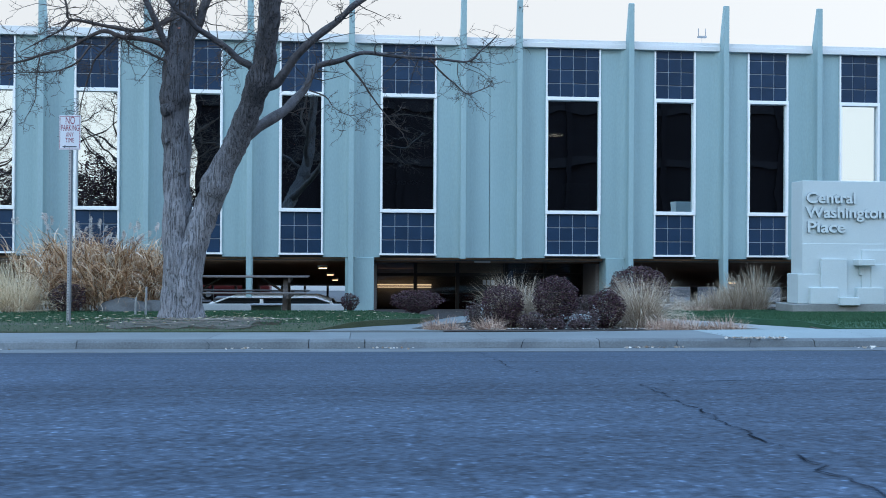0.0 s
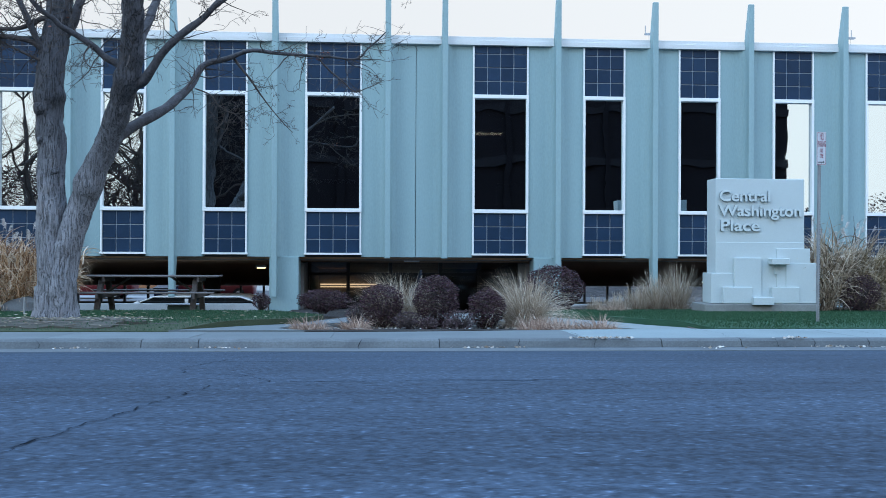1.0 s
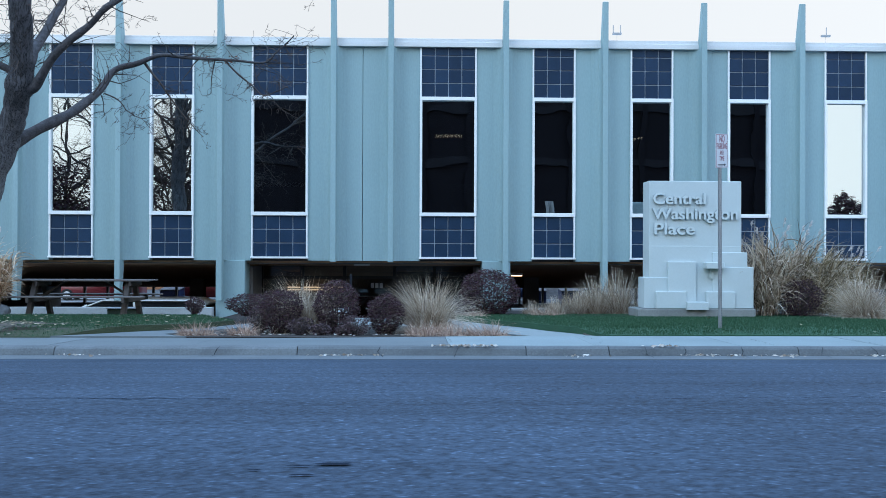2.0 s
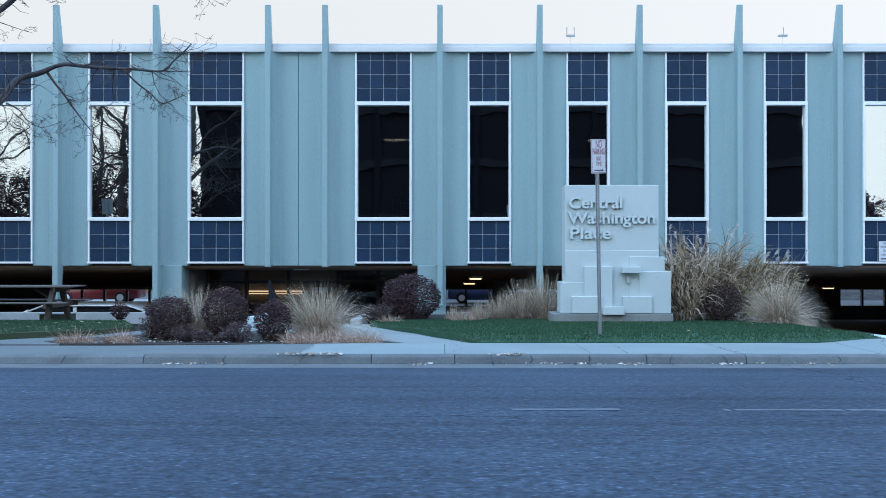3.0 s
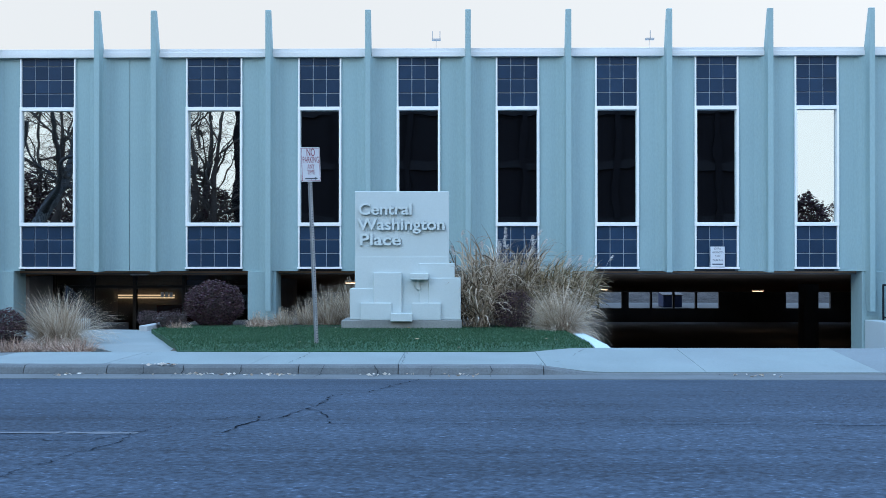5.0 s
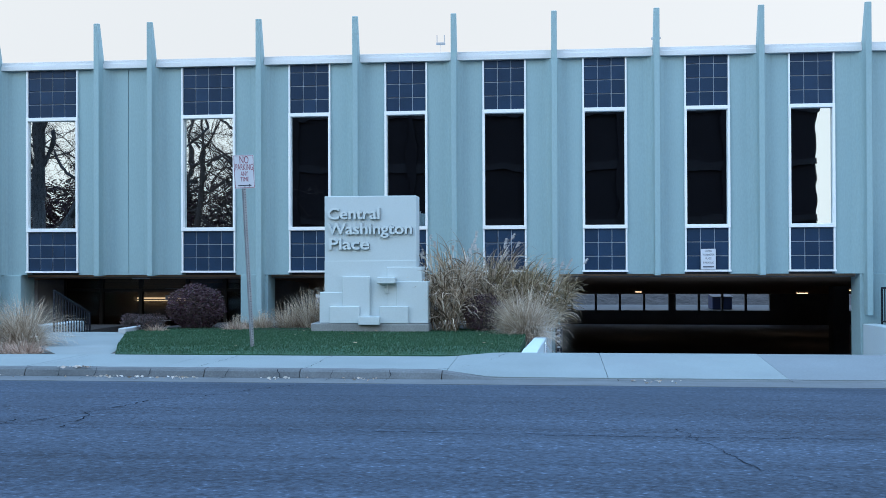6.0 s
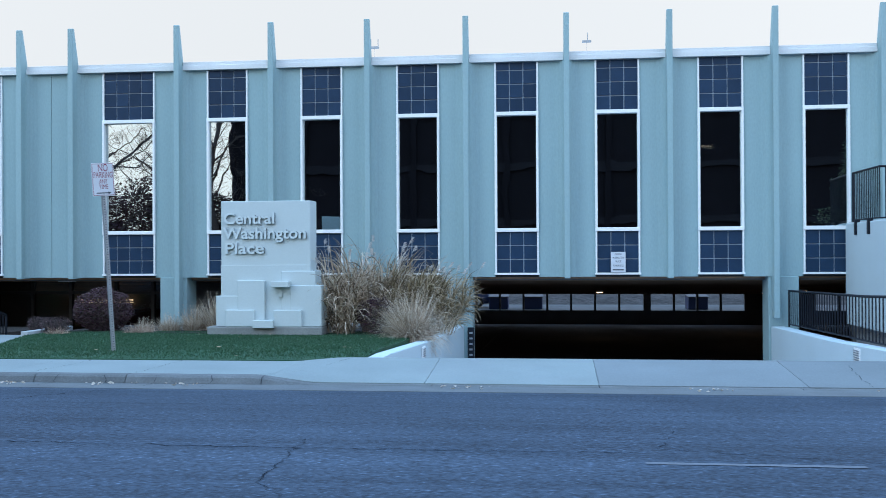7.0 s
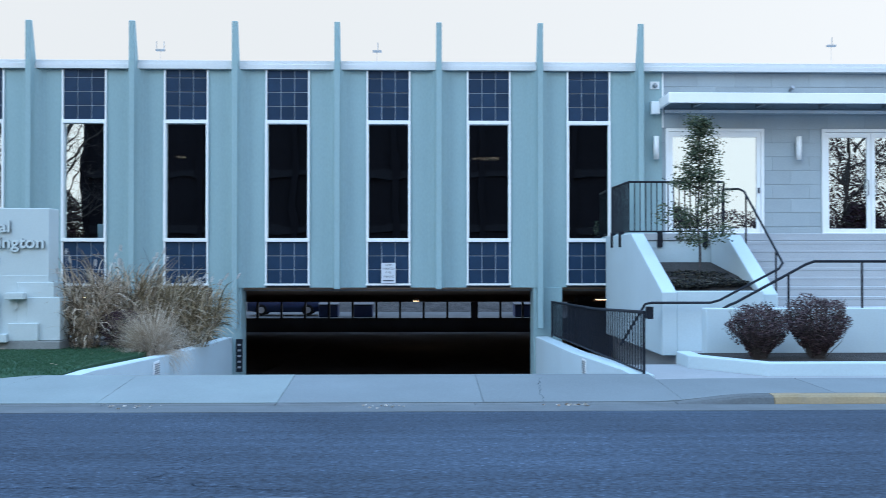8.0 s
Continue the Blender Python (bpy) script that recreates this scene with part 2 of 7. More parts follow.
def box(x0, x1, y0, y1, z0, z1, bevel=0.0, bm=None):
    target = bm
    b = bmesh.new()
    vs = [b.verts.new((x, y, z)) for z in (z0, z1) for y in (y0, y1) for x in (x0, x1)]
    for f in ((0, 2, 3, 1), (4, 5, 7, 6), (0, 1, 5, 4), (2, 6, 7, 3), (0, 4, 6, 2), (1, 3, 7, 5)):
        b.faces.new([vs[i] for i in f])
    if bevel:
        bmesh.ops.bevel(b, geom=b.edges[:], offset=bevel, segments=1, affect="EDGES", profile=0.5)
    if target is None:
        return b
    me = bpy.data.meshes.new("tmp")
    b.to_mesh(me)
    b.free()
    target.from_mesh(me)
    bpy.data.meshes.remove(me)
    return target


def prism(outline, axis, a, b, bevel=0.0):
    """A closed outline in the two other axes, carried along an axis from a to b."""
    bm = bmesh.new()

    def at(p, q, s):
        return {"x": (s, p, q), "y": (p, s, q), "z": (p, q, s)}[axis]
    lo = [bm.verts.new(at(p, q, a)) for p, q in outline]
    hi = [bm.verts.new(at(p, q, b)) for p, q in outline]
    n = len(outline)
    bm.faces.new(lo)
    bm.faces.new(hi[::-1])
    for i in range(n):
        j = (i + 1) % n
        bm.faces.new((lo[i], hi[i], hi[j], lo[j]))
    bmesh.ops.recalc_face_normals(bm, faces=bm.faces[:])
    if bevel:
        bmesh.ops.bevel(bm, geom=bm.edges[:], offset=bevel, segments=1, affect="EDGES", profile=0.5)
    return bm


def tube(points, radii, sides=8, bm=None, caps=True):
    """A tapered round bar along points."""
    bm = bm or bmesh.new()
    pts = [Vector(p) for p in points]
    if not hasattr(radii, "__len__"):
        radii = [radii] * len(pts)
    rings = []
    ref = None
    for i, p in enumerate(pts):
        d = (pts[min(i + 1, len(pts) - 1)] - pts[max(i - 1, 0)]).normalized()
        if ref is None:
            ref = d.orthogonal().normalized()
        ref = (ref - d * ref.dot(d)).normalized()
        side = d.cross(ref)
        rings.append([bm.verts.new(p + (ref * math.cos(2 * math.pi * k / sides) + side * math.sin(2 * math.pi * k / sides)) * radii[i]) for k in range(sides)])
    for a, b in zip(rings, rings[1:]):
        for k in range(sides):
            bm.faces.new((a[k], a[(k + 1) % sides], b[(k + 1) % sides], b[k]))
    if caps and sides > 2:
        bm.faces.new(rings[0][::-1])
        bm.faces.new(rings[-1])
    return bm


def sheet(x0, x1, y0, y1, height, nx, ny):
    """An uneven ground sheet: height(x, y)."""
    bm = bmesh.new()
    g = [[bm.verts.new((x0 + (x1 - x0) * i / nx, y0 + (y1 - y0) * j / ny, 0)) for i in range(nx + 1)] for j in range(ny + 1)]
    for row in g:
        for v in row:
            v.co.z = height(v.co.x, v.co.y)
    for j in range(ny):
        for i in range(nx):
            bm.faces.new((g[j][i], g[j][i + 1], g[j + 1][i + 1], g[j + 1][i]))
    return bm


def text(name, body, size, mat, parent, m, extrude=0.005, width=None, align="LEFT", label="", bold=0.0, side=None):
    """Lettering in the built-in font as a mesh. width stretches the line to that many metres."""
    cu = bpy.data.curves.new(name, "FONT")
    cu.body, cu.size, cu.extrude, cu.align_x, cu.offset = body, size, extrude, align, bold
    tmp = bpy.data.objects.new("tmp", cu)
    scene.collection.objects.link(tmp)
    bpy.context.view_layer.update()
    me = bpy.data.meshes.new_from_object(tmp.evaluated_get(bpy.context.evaluated_depsgraph_get()))
    bpy.data.objects.remove(tmp)
    me.name = name
    if width:
        xs = [v.co.x for v in me.vertices]
        k = width / (max(xs) - min(xs))
        for v in me.vertices:
            v.co.x *= k
    me.materials.clear()
    me.materials.append(mat)
    if side:
        me.materials.append(side)
        for p in me.polygons:
            p.material_index = 1 if abs(p.normal.z) < 0.5 else 0
    ob = new(name, me)
    ob.parent = parent
    ob.matrix_basis = m
    if label:
        tagged(ob, label)
    return ob

# ---- ground ----
def z_road(y):
    u = 10.7 - y
    return 0.100 * u - 0.0034 * u * u


def z_lawn(y):
    """The lawn banks up from the sidewalk and falls gently towards the building."""
    return 0.145 - 0.031 * max(0.0, y - 13.2) - 0.05 * (1 - ramp(y, 12.45, 13.1))


def z_left(y):
    """The lawn by the tree starts lower and falls away towards the building."""
    return z_lawn(y) - 0.065 * max(0.0, y - 17.8) - 0.030 * (1 - ramp(y, 12.45, 13.4))


def z_path(y):
    return 0.088 - 0.022 * (y - 12.5)


def ramp(v, a, b):
    k = min(1.0, max(0.0, (v - a) / (b - a)))
    return k * k * (3 - 2 * k)


def drop(x):
    """1 where the kerb is dropped for the driveway."""
    return ramp(x, 10.9, 11.7) * (1 - ramp(x, 19.0, 20.1))


def z_walk(x, y):
    k = (y - 10.8) / 1.7
    back = 0.070 + 0.035 * ramp(x, 1.5, 6.0) + 0.045 * ramp(x, 18.6, 19.6)
    return (0.125 + (back - 0.125) * k) * (1 - drop(x)) + (0.030 + 0.130 * k) * drop(x)


def asphalt():
    m = material("worn asphalt", (0.0365, 0.0535, 0.0785), 0.9, 0.34, 0.5, 70, 0.5, dirt=0.42, dirt_colour=(0.014, 0.022, 0.036), dist=0.012, spec=0.15)
    n, l = m.node_tree.nodes, m.node_tree.links
    b = n["Principled BSDF"]
    old = b.inputs["Base Color"].links[0].from_socket
    geo = n.new("ShaderNodeNewGeometry")
    mp = n.new("ShaderNodeMapping")
    mp.inputs["Scale"].default_value = (0.025, 2.6, 1)
    l.new(geo.outputs["Position"], mp.inputs["Vector"])
    streak = n.new("ShaderNodeTexNoise")
    streak.inputs["Scale"].default_value = 1.3
    streak.inputs["Detail"].default_value = 7
    l.new(mp.outputs[0], streak.inputs["Vector"])
    grit = n.new("ShaderNodeTexNoise")
    grit.inputs["Scale"].default_value = 27
    grit.inputs["Detail"].default_value = 6
    grit.inputs["Roughness"].default_value = 0.7
    l.new(geo.outputs["Position"], grit.inputs["Vector"])
    r1 = n.new("ShaderNodeMapRange")
    r1.inputs["From Min"].default_value, r1.inputs["From Max"].default_value = 0.3, 0.7
    r1.inputs["To Min"].default_value, r1.inputs["To Max"].default_value = 0.80, 1.22
    l.new(streak.outputs["Fac"], r1.inputs["Value"])
    r2 = n.new("ShaderNodeMapRange")
    r2.inputs["From Min"].default_value, r2.inputs["From Max"].default_value = 0.35, 0.68
    r2.inputs["To Min"].default_value, r2.inputs["To Max"].default_value = 0.56, 1.66
    l.new(grit.outputs["Fac"], r2.inputs["Value"])
    spk = n.new("ShaderNodeTexNoise")
    spk.inputs["Scale"].default_value = 48
    spk.inputs["Detail"].default_value = 2
    l.new(geo.outputs["Position"], spk.inputs["Vector"])
    r3 = n.new("ShaderNodeMapRange")
    r3.inputs["From Min"].default_value, r3.inputs["From Max"].default_value = 0.60, 0.72
    r3.inputs["To Min"].default_value, r3.inputs["To Max"].default_value = 0.96, 2.2
    l.new(spk.outputs["Fac"], r3.inputs["Value"])
    mu0 = n.new("ShaderNodeMath")
    mu0.operation = "MULTIPLY"
    l.new(r2.outputs[0], mu0.inputs[0])
    l.new(r3.outputs[0], mu0.inputs[1])
    mu = n.new("ShaderNodeMath")
    mu.operation = "MULTIPLY"
    l.new(r1.outputs[0], mu.inputs[0])
    l.new(mu0.outputs[0], mu.inputs[1])
    sc = n.new("ShaderNodeVectorMath")
    sc.operation = "SCALE"
    l.new(old, sc.inputs[0])
    l.new(mu.outputs[0], sc.inputs["Scale"])
    l.new(sc.outputs[0], b.inputs["Base Color"])
    return m


M_ASPHALT = asphalt()
M_LAWN = material("short lawn turf", (0.024, 0.082, 0.042), 0.9, 0.35, 1.6, 90, 1.0, dirt=0.25, dirt_colour=(0.06, 0.075, 0.03), dist=0.02)
M_LAWN_WORN = material("worn lawn turf", (0.046, 0.062, 0.030), 0.9, 0.4, 1.6, 90, 1.0, dirt=0.6, dirt_colour=(0.065, 0.062, 0.038), dist=0.02)
M_DIRT = material("bare trodden soil", (0.078, 0.072, 0.058), 0.95, 0.35, 2.5, 60, 0.8, dist=0.015)
X0, X1 = -120.0, 140.0

ground = put("ground", sheet(-900, 900, -900, 900, lambda x, y: -2.9, 6, 6), M_ASPHALT2)
tagged(ground, "wide dull grey ground reaching the horizon", "ground", kind="structure")

ys = [-19.5 + 1.0 * i for i in range(30)] + [10.28]
road = put("road", prism([(y, z_road(y)) for y in ys] + [(10.28, -2.85), (-19.5, -2.85)], "x", X0, X1), M_ASPHALT)
tagged(road, "worn grey-blue asphalt road with cracks, gently crowned", "road", kind="structure")

lawn_profile = [(12.3, 0.03), (13.2, 0.130), (21.6, z_lawn(21.6) - 0.015), (21.6, -2.85), (12.3, -2.85)]
soil = put("ground_terrace", prism([(12.3, 0.0), (13.3, 0.125), (17.8, z_left(17.8) - 0.015), (20.9, z_left(20.9) - 0.015), (20.9, -2.85), (12.3, -2.85)], "x", X0, -0.66), M_DIRT)
for outline in ([(12.3, -0.02), (13.4, -0.06), (17.0, -0.09), (17.0, -2.85), (12.3, -2.85)], [(17.002, -0.09), (17.8, z_left(17.8) - 0.03), (20.9, z_left(20.9) - 0.015), (20.9, -2.85), (17.002, -2.85)]):
    soil_a = put("ground_terrace", prism(outline, "x", -0.655, 0.2), M_SOIL)
    tagged(soil_a, "dark soil beside the entrance path", "ground", kind="structure")
for xa, xb in ((0.2, 2.72), (4.2, 6.3)):
    soil_b = put("ground_terrace", prism([(12.3, -0.02), (12.5, -0.02), (13.4, -0.06), (16.0, -0.08), (21.6, -0.16), (21.6, -2.85), (12.3, -2.85)], "x", xa, xb), M_SOIL)
    tagged(soil_b, "dark soil hollow between the paths", "ground", kind="structure")
soil_b = put("ground_terrace", prism([(12.3, -0.02), (12.5, -0.02), (13.4, -0.06), (16.0, -0.08), (17.72, -0.09), (17.72, -2.85), (12.3, -2.85)], "x", 2.72, 4.2), M_SOIL)
tagged(soil_b, "dark soil hollow under the path", "ground", kind="structure")
soil_c = put("ground_terrace", prism(lawn_profile, "x", 6.3, 11.86), M_DIRT)
tagged(soil_c, "bare soil bank under the lawn and beds", "ground", kind="structure")
tagged(soil, "bare soil bank under the lawn and beds", "ground", kind="structure")
soil2 = put("ground_terrace", prism([(12.1, 0.10), (14.2, 0.09), (14.2, -2.85), (12.1, -2.85)], "x", 19.15, 20.70), M_CONC)
tagged(soil2, "concrete forecourt beside the driveway", "ground", kind="structure")
soil2 = put("ground_terrace", prism([(12.1, 0.10), (21.3, 0.06), (21.3, -2.85), (12.1, -2.85)], "x", 20.70, X1), M_CONC)
tagged(soil2, "concrete forecourt beside the driveway", "ground", kind="structure")
far_side = put("pavement", prism([(-19.55, 0.10), (-60, 0.10), (-60, -2.85), (-19.55, -2.85)], "x", X0, X1), M_WALK)
tagged(far_side, "concrete pavement across the road", "pavement", kind="structure")


def uneven(h, amount, scale):
    return lambda x, y: h(x, y) + amount * noise.noise(Vector((x * scale, y * scale, 0.3)))



# curb, gutter and sidewalk in separate cast pieces
curb = tagged(new("curb"), "weathered grey concrete curb with chips and joints", "curb", kind="structure")
gutter = put("gutter", prism([(10.24, 0.050), (10.76, 0.034), (10.76, -0.3), (10.24, -0.3)], "x", X0, X1), M_GUTTER)
tagged(gutter, "stained concrete gutter along the curb", "gutter", kind="structure")
pavement = tagged(new("pavement"), "pale concrete sidewalk slabs with tooled joints", "pavement", kind="structure")


def curb_piece(x0, x1, mat=M_CURB):
    bm = bmesh.new()
    n = max(1, int((x1 - x0) / 0.09))
    rows = []
    for i in range(n + 1):
        x = x0 + 0.005 + (x1 - x0 - 0.010) * i / n
        h = z_walk(x, 10.8) + 0.006 * noise.noise(Vector((x * 3, 0, 5))) - 0.022 * max(0.0, noise.noise(Vector((x * 5.5, 2, 5))) - 0.35)
        rows.append([bm.verts.new(p) for p in ((x, 10.735, -0.05), (x, 10.745, max(0.030, h - 0.085)), (x, 10.775, max(0.034, h - 0.022)), (x, 10.81, max(0.038, h)), (x, 10.94, h + 0.002), (x, 10.94, -0.05))])
    for a, b in zip(rows, rows[1:]):
        for k in range(5):
            bm.faces.new((a[k], b[k], b[k + 1], a[k + 1]))
    bm.faces.new(rows[0])
    bm.faces.new(rows[-1][::-1])
    bmesh.ops.recalc_face_normals(bm, faces=bm.faces[:])
    return part("curb_stone", bm, mat, curb)


M_YELLOW = material("worn yellow curb paint", (0.27, 0.20, 0.115), 0.8, 0.25, 3, 50, 0.4, dirt=0.7, dirt_colour=(0.17, 0.16, 0.14))
for a, b in zip((-15.2, -12.1, -9.05, -6.0, -3.05, -0.55, 0.07, 2.73, 5.27, 6.2, 8.34, 9.45, 11.06, 13.0, 14.85, 17.0, 19.2), (-12.1, -9.05, -6.0, -3.05, -0.55, 0.07, 2.73, 5.27, 6.2, 8.34, 9.45, 11.06, 13.0, 14.85, 17.0, 19.2, 20.25)):
    curb_piece(a, b)
for a in (20.25, 23.3, 26.35):
    curb_piece(a, a + 3.05, M_YELLOW)


def slab(x0, x1):
    bm = sheet(x0 + 0.003, x1 - 0.003, 10.945, 12.13 if x0 > 19.0 else 12.50, lambda x, y: z_walk(x, y) + 0.002 * math.sin(x0 * 7), 8, 3)
    low = bmesh.ops.extrude_face_region(bm, geom=bm.faces[:])["geom"]
    for v in low:
        if isinstance(v, bmesh.types.BMVert):
            v.co.z -= 0.14
    bmesh.ops.recalc_face_normals(bm, faces=bm.faces[:])
    return part("slab", bm, M_WALK_OLD if x0 < 2.5 else M_WALK_MID if 14.5 < x0 < 21.5 else M_WALK, pavement)


slab_x = [-14.5 + 1.6 * i for i in range(11)] + [2.73 + 0.02 + 1.67 * i for i in range(1, 6)] + [12.9, 14.85, 17.1, 19.3, 21.0, 22.7, 24.4, 26.1, 27.8]
for a, b in zip(slab_x, slab_x[1:]):
    slab(a, b)
part("far_slab", box(X0, -14.5, 10.945, 12.50, -0.1, 0.10), M_WALK_OLD, pavement)
part("far_slab", box(27.8, X1, 10.945, 12.13, -0.1, 0.125), M_WALK, pavement)


# ---- the office building ----
FX, S = 21.20, 2.168                       # the panels' plane and the bay
WIDE = [(0.455, 1.685), (4.128, 5.370)]
NARROW = [7.075 + S * i for i in range(7)] + [-1.266 - S * i for i in range(6)]
FINS = [2.255, 3.495] + [5.992 + S * i for i in range(8)] + [-0.180 - S * i for i in range(6)]
Z_BOT, Z_TOP = 0.998, 5.68
office = tagged(new("office_building"), "two-storey office building with teal concrete fins and dark tiled window strips", "building")

edges = sorted([(c - 0.475, c + 0.475) for c in NARROW] + WIDE)
fins = sorted(FINS)


def wall_panel(xa, xb, la, lb):
    """A concrete panel from xa to xb; la, lb: whether a fin stands at that end, towards which it coves."""
    pts = []
    if la:
        pts += [(xa, FX - 0.16), (xa + 0.02, FX - 0.10), (xa + 0.06, FX - 0.05), (xa + 0.12, FX - 0.018), (xa + 0.20, FX)]
    else:
        pts += [(xa, FX)]
    if lb:
        pts += [(xb - 0.20, FX), (xb - 0.12, FX - 0.018), (xb - 0.06, FX - 0.05), (xb - 0.02, FX - 0.10), (xb, FX - 0.16)]
    else:
        pts += [(xb, FX)]
    pts += [(xb, FX + 0.22), (xa, FX + 0.22)]
    return part("wall_panel", prism(pts, "z", Z_BOT, Z_TOP), M_TEAL, office)


marks = sorted([(f, "f") for f in fins] + [(a, "a") for a, b in edges] + [(b, "b") for a, b in edges])
for (xa, ka), (xb, kb) in zip(marks, marks[1:]):
    if ka == "a" and kb == "b":
        continue
    if ka == "f" and kb == "f":
        if xb - xa > 1.4:
            wall_panel(xa + 0.06, xb - 0.06, True, True)
        else:
            mid = (xa + xb) / 2
            wall_panel(xa + 0.06, mid - 0.006, True, False)
            wall_panel(mid + 0.006, xb - 0.06, False, True)
    else:
        wall_panel(xa + (0.06 if ka == "f" else 0), xb - (0.06 if kb == "f" else 0), ka == "f", kb == "f")

for fx in fins:
    low = 0.97 if (2 < fx < 4 or 14 < fx < 17) else 0.13
    pr = [(20.88, low), (20.88, 6.66), (20.96, 6.67), (21.19, 5.80), (21.3, 5.7), (21.3, 0.99), (21.19, 0.98)] + ([(21.06, low)] if low < 0.9 else [])
    part("fin", prism(pr, "x", fx - 0.06, fx + 0.06, 0.008), M_TEAL, office)
# fascia between fins
for a, b in zip([fins[0] - 1.1] + fins, fins + [40.0]):
    lo, hi = a + 0.062, b - 0.062
    part("fascia", prism([(21.10, 5.684), (21.10, 5.79), (21.125, 5.79), (21.125, 5.87), (21.6, 5.87), (21.6, 5.684)], "x", lo, hi, 0.004), M_FASCIA, office)
part("roof", box(-16, 40, 21.55, 55, 5.62, 5.82), M_ROOF, office, "pale flat roof")

# ---- windows ----
Z_F0, Z_W0, Z_W1, Z_T1 = 1.045, 2.03, 4.56, 5.68      # strip bottom, sill, head, top of the tile panel
tile_mesh = {}


def tile_piece(w, h):
    key = (round(w, 3), round(h, 3))
    if key not in tile_mesh:
        bm = box(-w / 2, w / 2, -0.012, 0.012, -h / 2, h / 2, 0.004)
        me = bpy.data.meshes.new("tile")
        bm.to_mesh(me)
        bm.free()
        me.materials.append(M_TILE)
        tile_mesh[key] = me
    return tile_mesh[key]


M_FRAME = M_WHITE


def ring(xa, xb, za, zb, side, rail, y0, y1, bevel=0.006):
    """A rectangular frame in one piece."""
    bm = bmesh.new()
    out = [(xa, za), (xb, za), (xb, zb), (xa, zb)]
    inn = [(xa + side, za + rail), (xb - side, za + rail), (xb - side, zb - rail), (xa + side, zb - rail)]
    v = {}
    for k, y in enumerate((y0, y1)):
        for j, loop in enumerate((out, inn)):
            v[k, j] = [bm.verts.new((p, y, q)) for p, q in loop]
    for i in range(4):
        n = (i + 1) % 4
        bm.faces.new((v[0, 0][i], v[0, 0][n], v[0, 1][n], v[0, 1][i]))
        bm.faces.new((v[1, 0][i], v[1, 1][i], v[1, 1][n], v[1, 0][n]))
        bm.faces.new((v[0, 0][i], v[1, 0][i], v[1, 0][n], v[0, 0][n]))
        bm.faces.new((v[0, 1][i], v[0, 1][n], v[1, 1][n], v[1, 1][i]))
    bmesh.ops.recalc_face_normals(bm, faces=bm.faces[:])
    if bevel:
        bmesh.ops.bevel(bm, geom=bm.edges[:], offset=bevel, segments=1, affect="EDGES", profile=0.5)
    return bm


TILT = {-3.91: 2.1, -1.74: 1.0, 0.46: 1.7, 4.13: -1.7, 8.77: -1.1, 15.27: -0.35, 19.61: -2.0}                        # panes set slightly askew in their frames


def window_strip(xa, xb, cols):
    fw = 0.035
    yf, yb = FX - 0.045, FX + 0.12
    w = part("window", ring(xa - 0.004, xb + 0.004, Z_W0 - 0.05, Z_W1 + 0.04, 0.052, 0.08, yf - 0.015, yb - 0.01), M_FRAME, office, "white metal window frame with dark tile panels")
    for za, zb in ((Z_F0, Z_W0 - 0.05), (Z_W1 + 0.04, Z_T1)):
        part("side_trim", box(xa, xa + fw, yf, yb, za, zb, 0.004), M_FRAME, w)
        part("side_trim", box(xb - fw, xb, yf, yb, za, zb, 0.004), M_FRAME, w)
    part("bottom_trim", box(xa - 0.015, xb + 0.015, yf - 0.02, yb, Z_F0 - 0.002, Z_F0 + 0.038, 0.004), M_FRAME, w)
    glass = box(xa + 0.035, xb - 0.035, FX + 0.03, FX + 0.036, Z_W0 + 0.03, Z_W1 - 0.04)
    bmesh.ops.rotate(glass, verts=glass.verts[:], cent=((xa + xb) / 2, FX + 0.033, 3), matrix=Matrix.Rotation(radians(TILT.get(round(xa, 2), 0.0)), 3, "Z"))
    pane = part("pane", glass, M_GLASS, w, "dark reflective glass")
    pitch = (xb - xa - 2 * fw) / cols
    for z0, z1, rows in ((Z_F0 + 0.04, Z_W0 - 0.05, 3), (Z_W1 + 0.04, Z_T1, 4)):
        part("backing", box(xa + fw, xb - fw, FX + 0.005, FX + 0.05, z0, z1), M_GROUT, w)
        th = (z1 - z0) / 3 if rows == 3 else 0.302
        for r in range(rows):
            lo = z0 + r * th
            hi = min(z1, lo + th)
            for c in range(cols):
                tw = pitch - 0.017
                me = tile_piece(tw, hi - lo - 0.017)
                share("tile", me, w, xa + fw + pitch * (c + 0.5), FX, (lo + hi) / 2)
    return w


for xa, xb in edges:
    window_strip(xa, xb, 4 if xb - xa > 1.1 else 3)

# ---- piers, slab, room behind the glass ----
for xa, xb in ((-0.30, 0.33), (5.50, 6.12), (11.98, 12.60), (18.88, 19.50), (-6.80, -6.18), (-13.3, -12.7)):
    part("pier", prism([(xa, 21.14), (xb, 21.14), (xb, 21.75), (xa, 21.75)], "z", -2.6, 0.998, 0.01), M_TEAL, office)
part("soffit", prism([(21.45, 0.99), (21.45, 0.95), (55.2, -0.80), (55.2, 0.99)], "x", -16, 40), M_SOFFIT, office, "brown boarded underside of the upper floor, falling to the back")
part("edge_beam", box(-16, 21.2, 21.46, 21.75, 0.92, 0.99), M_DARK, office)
part("floor_slab", box(-16, 40, 21.45, 55, 0.992, 1.04), M_ROOM_UNLIT, office)
part("room_back_wall", box(-16, 40, 29.0, 29.15, 1.04, 5.6), M_ROOM_UNLIT, office)
part("room_ceiling", box(-16, 40, 21.5, 29.0, 5.45, 5.6), M_ROOM_UNLIT, office)
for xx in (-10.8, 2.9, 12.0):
    part("partition", box(xx - 0.06, xx + 0.06, 21.6, 29.0, 1.04, 5.45), M_ROOM_UNLIT, office)
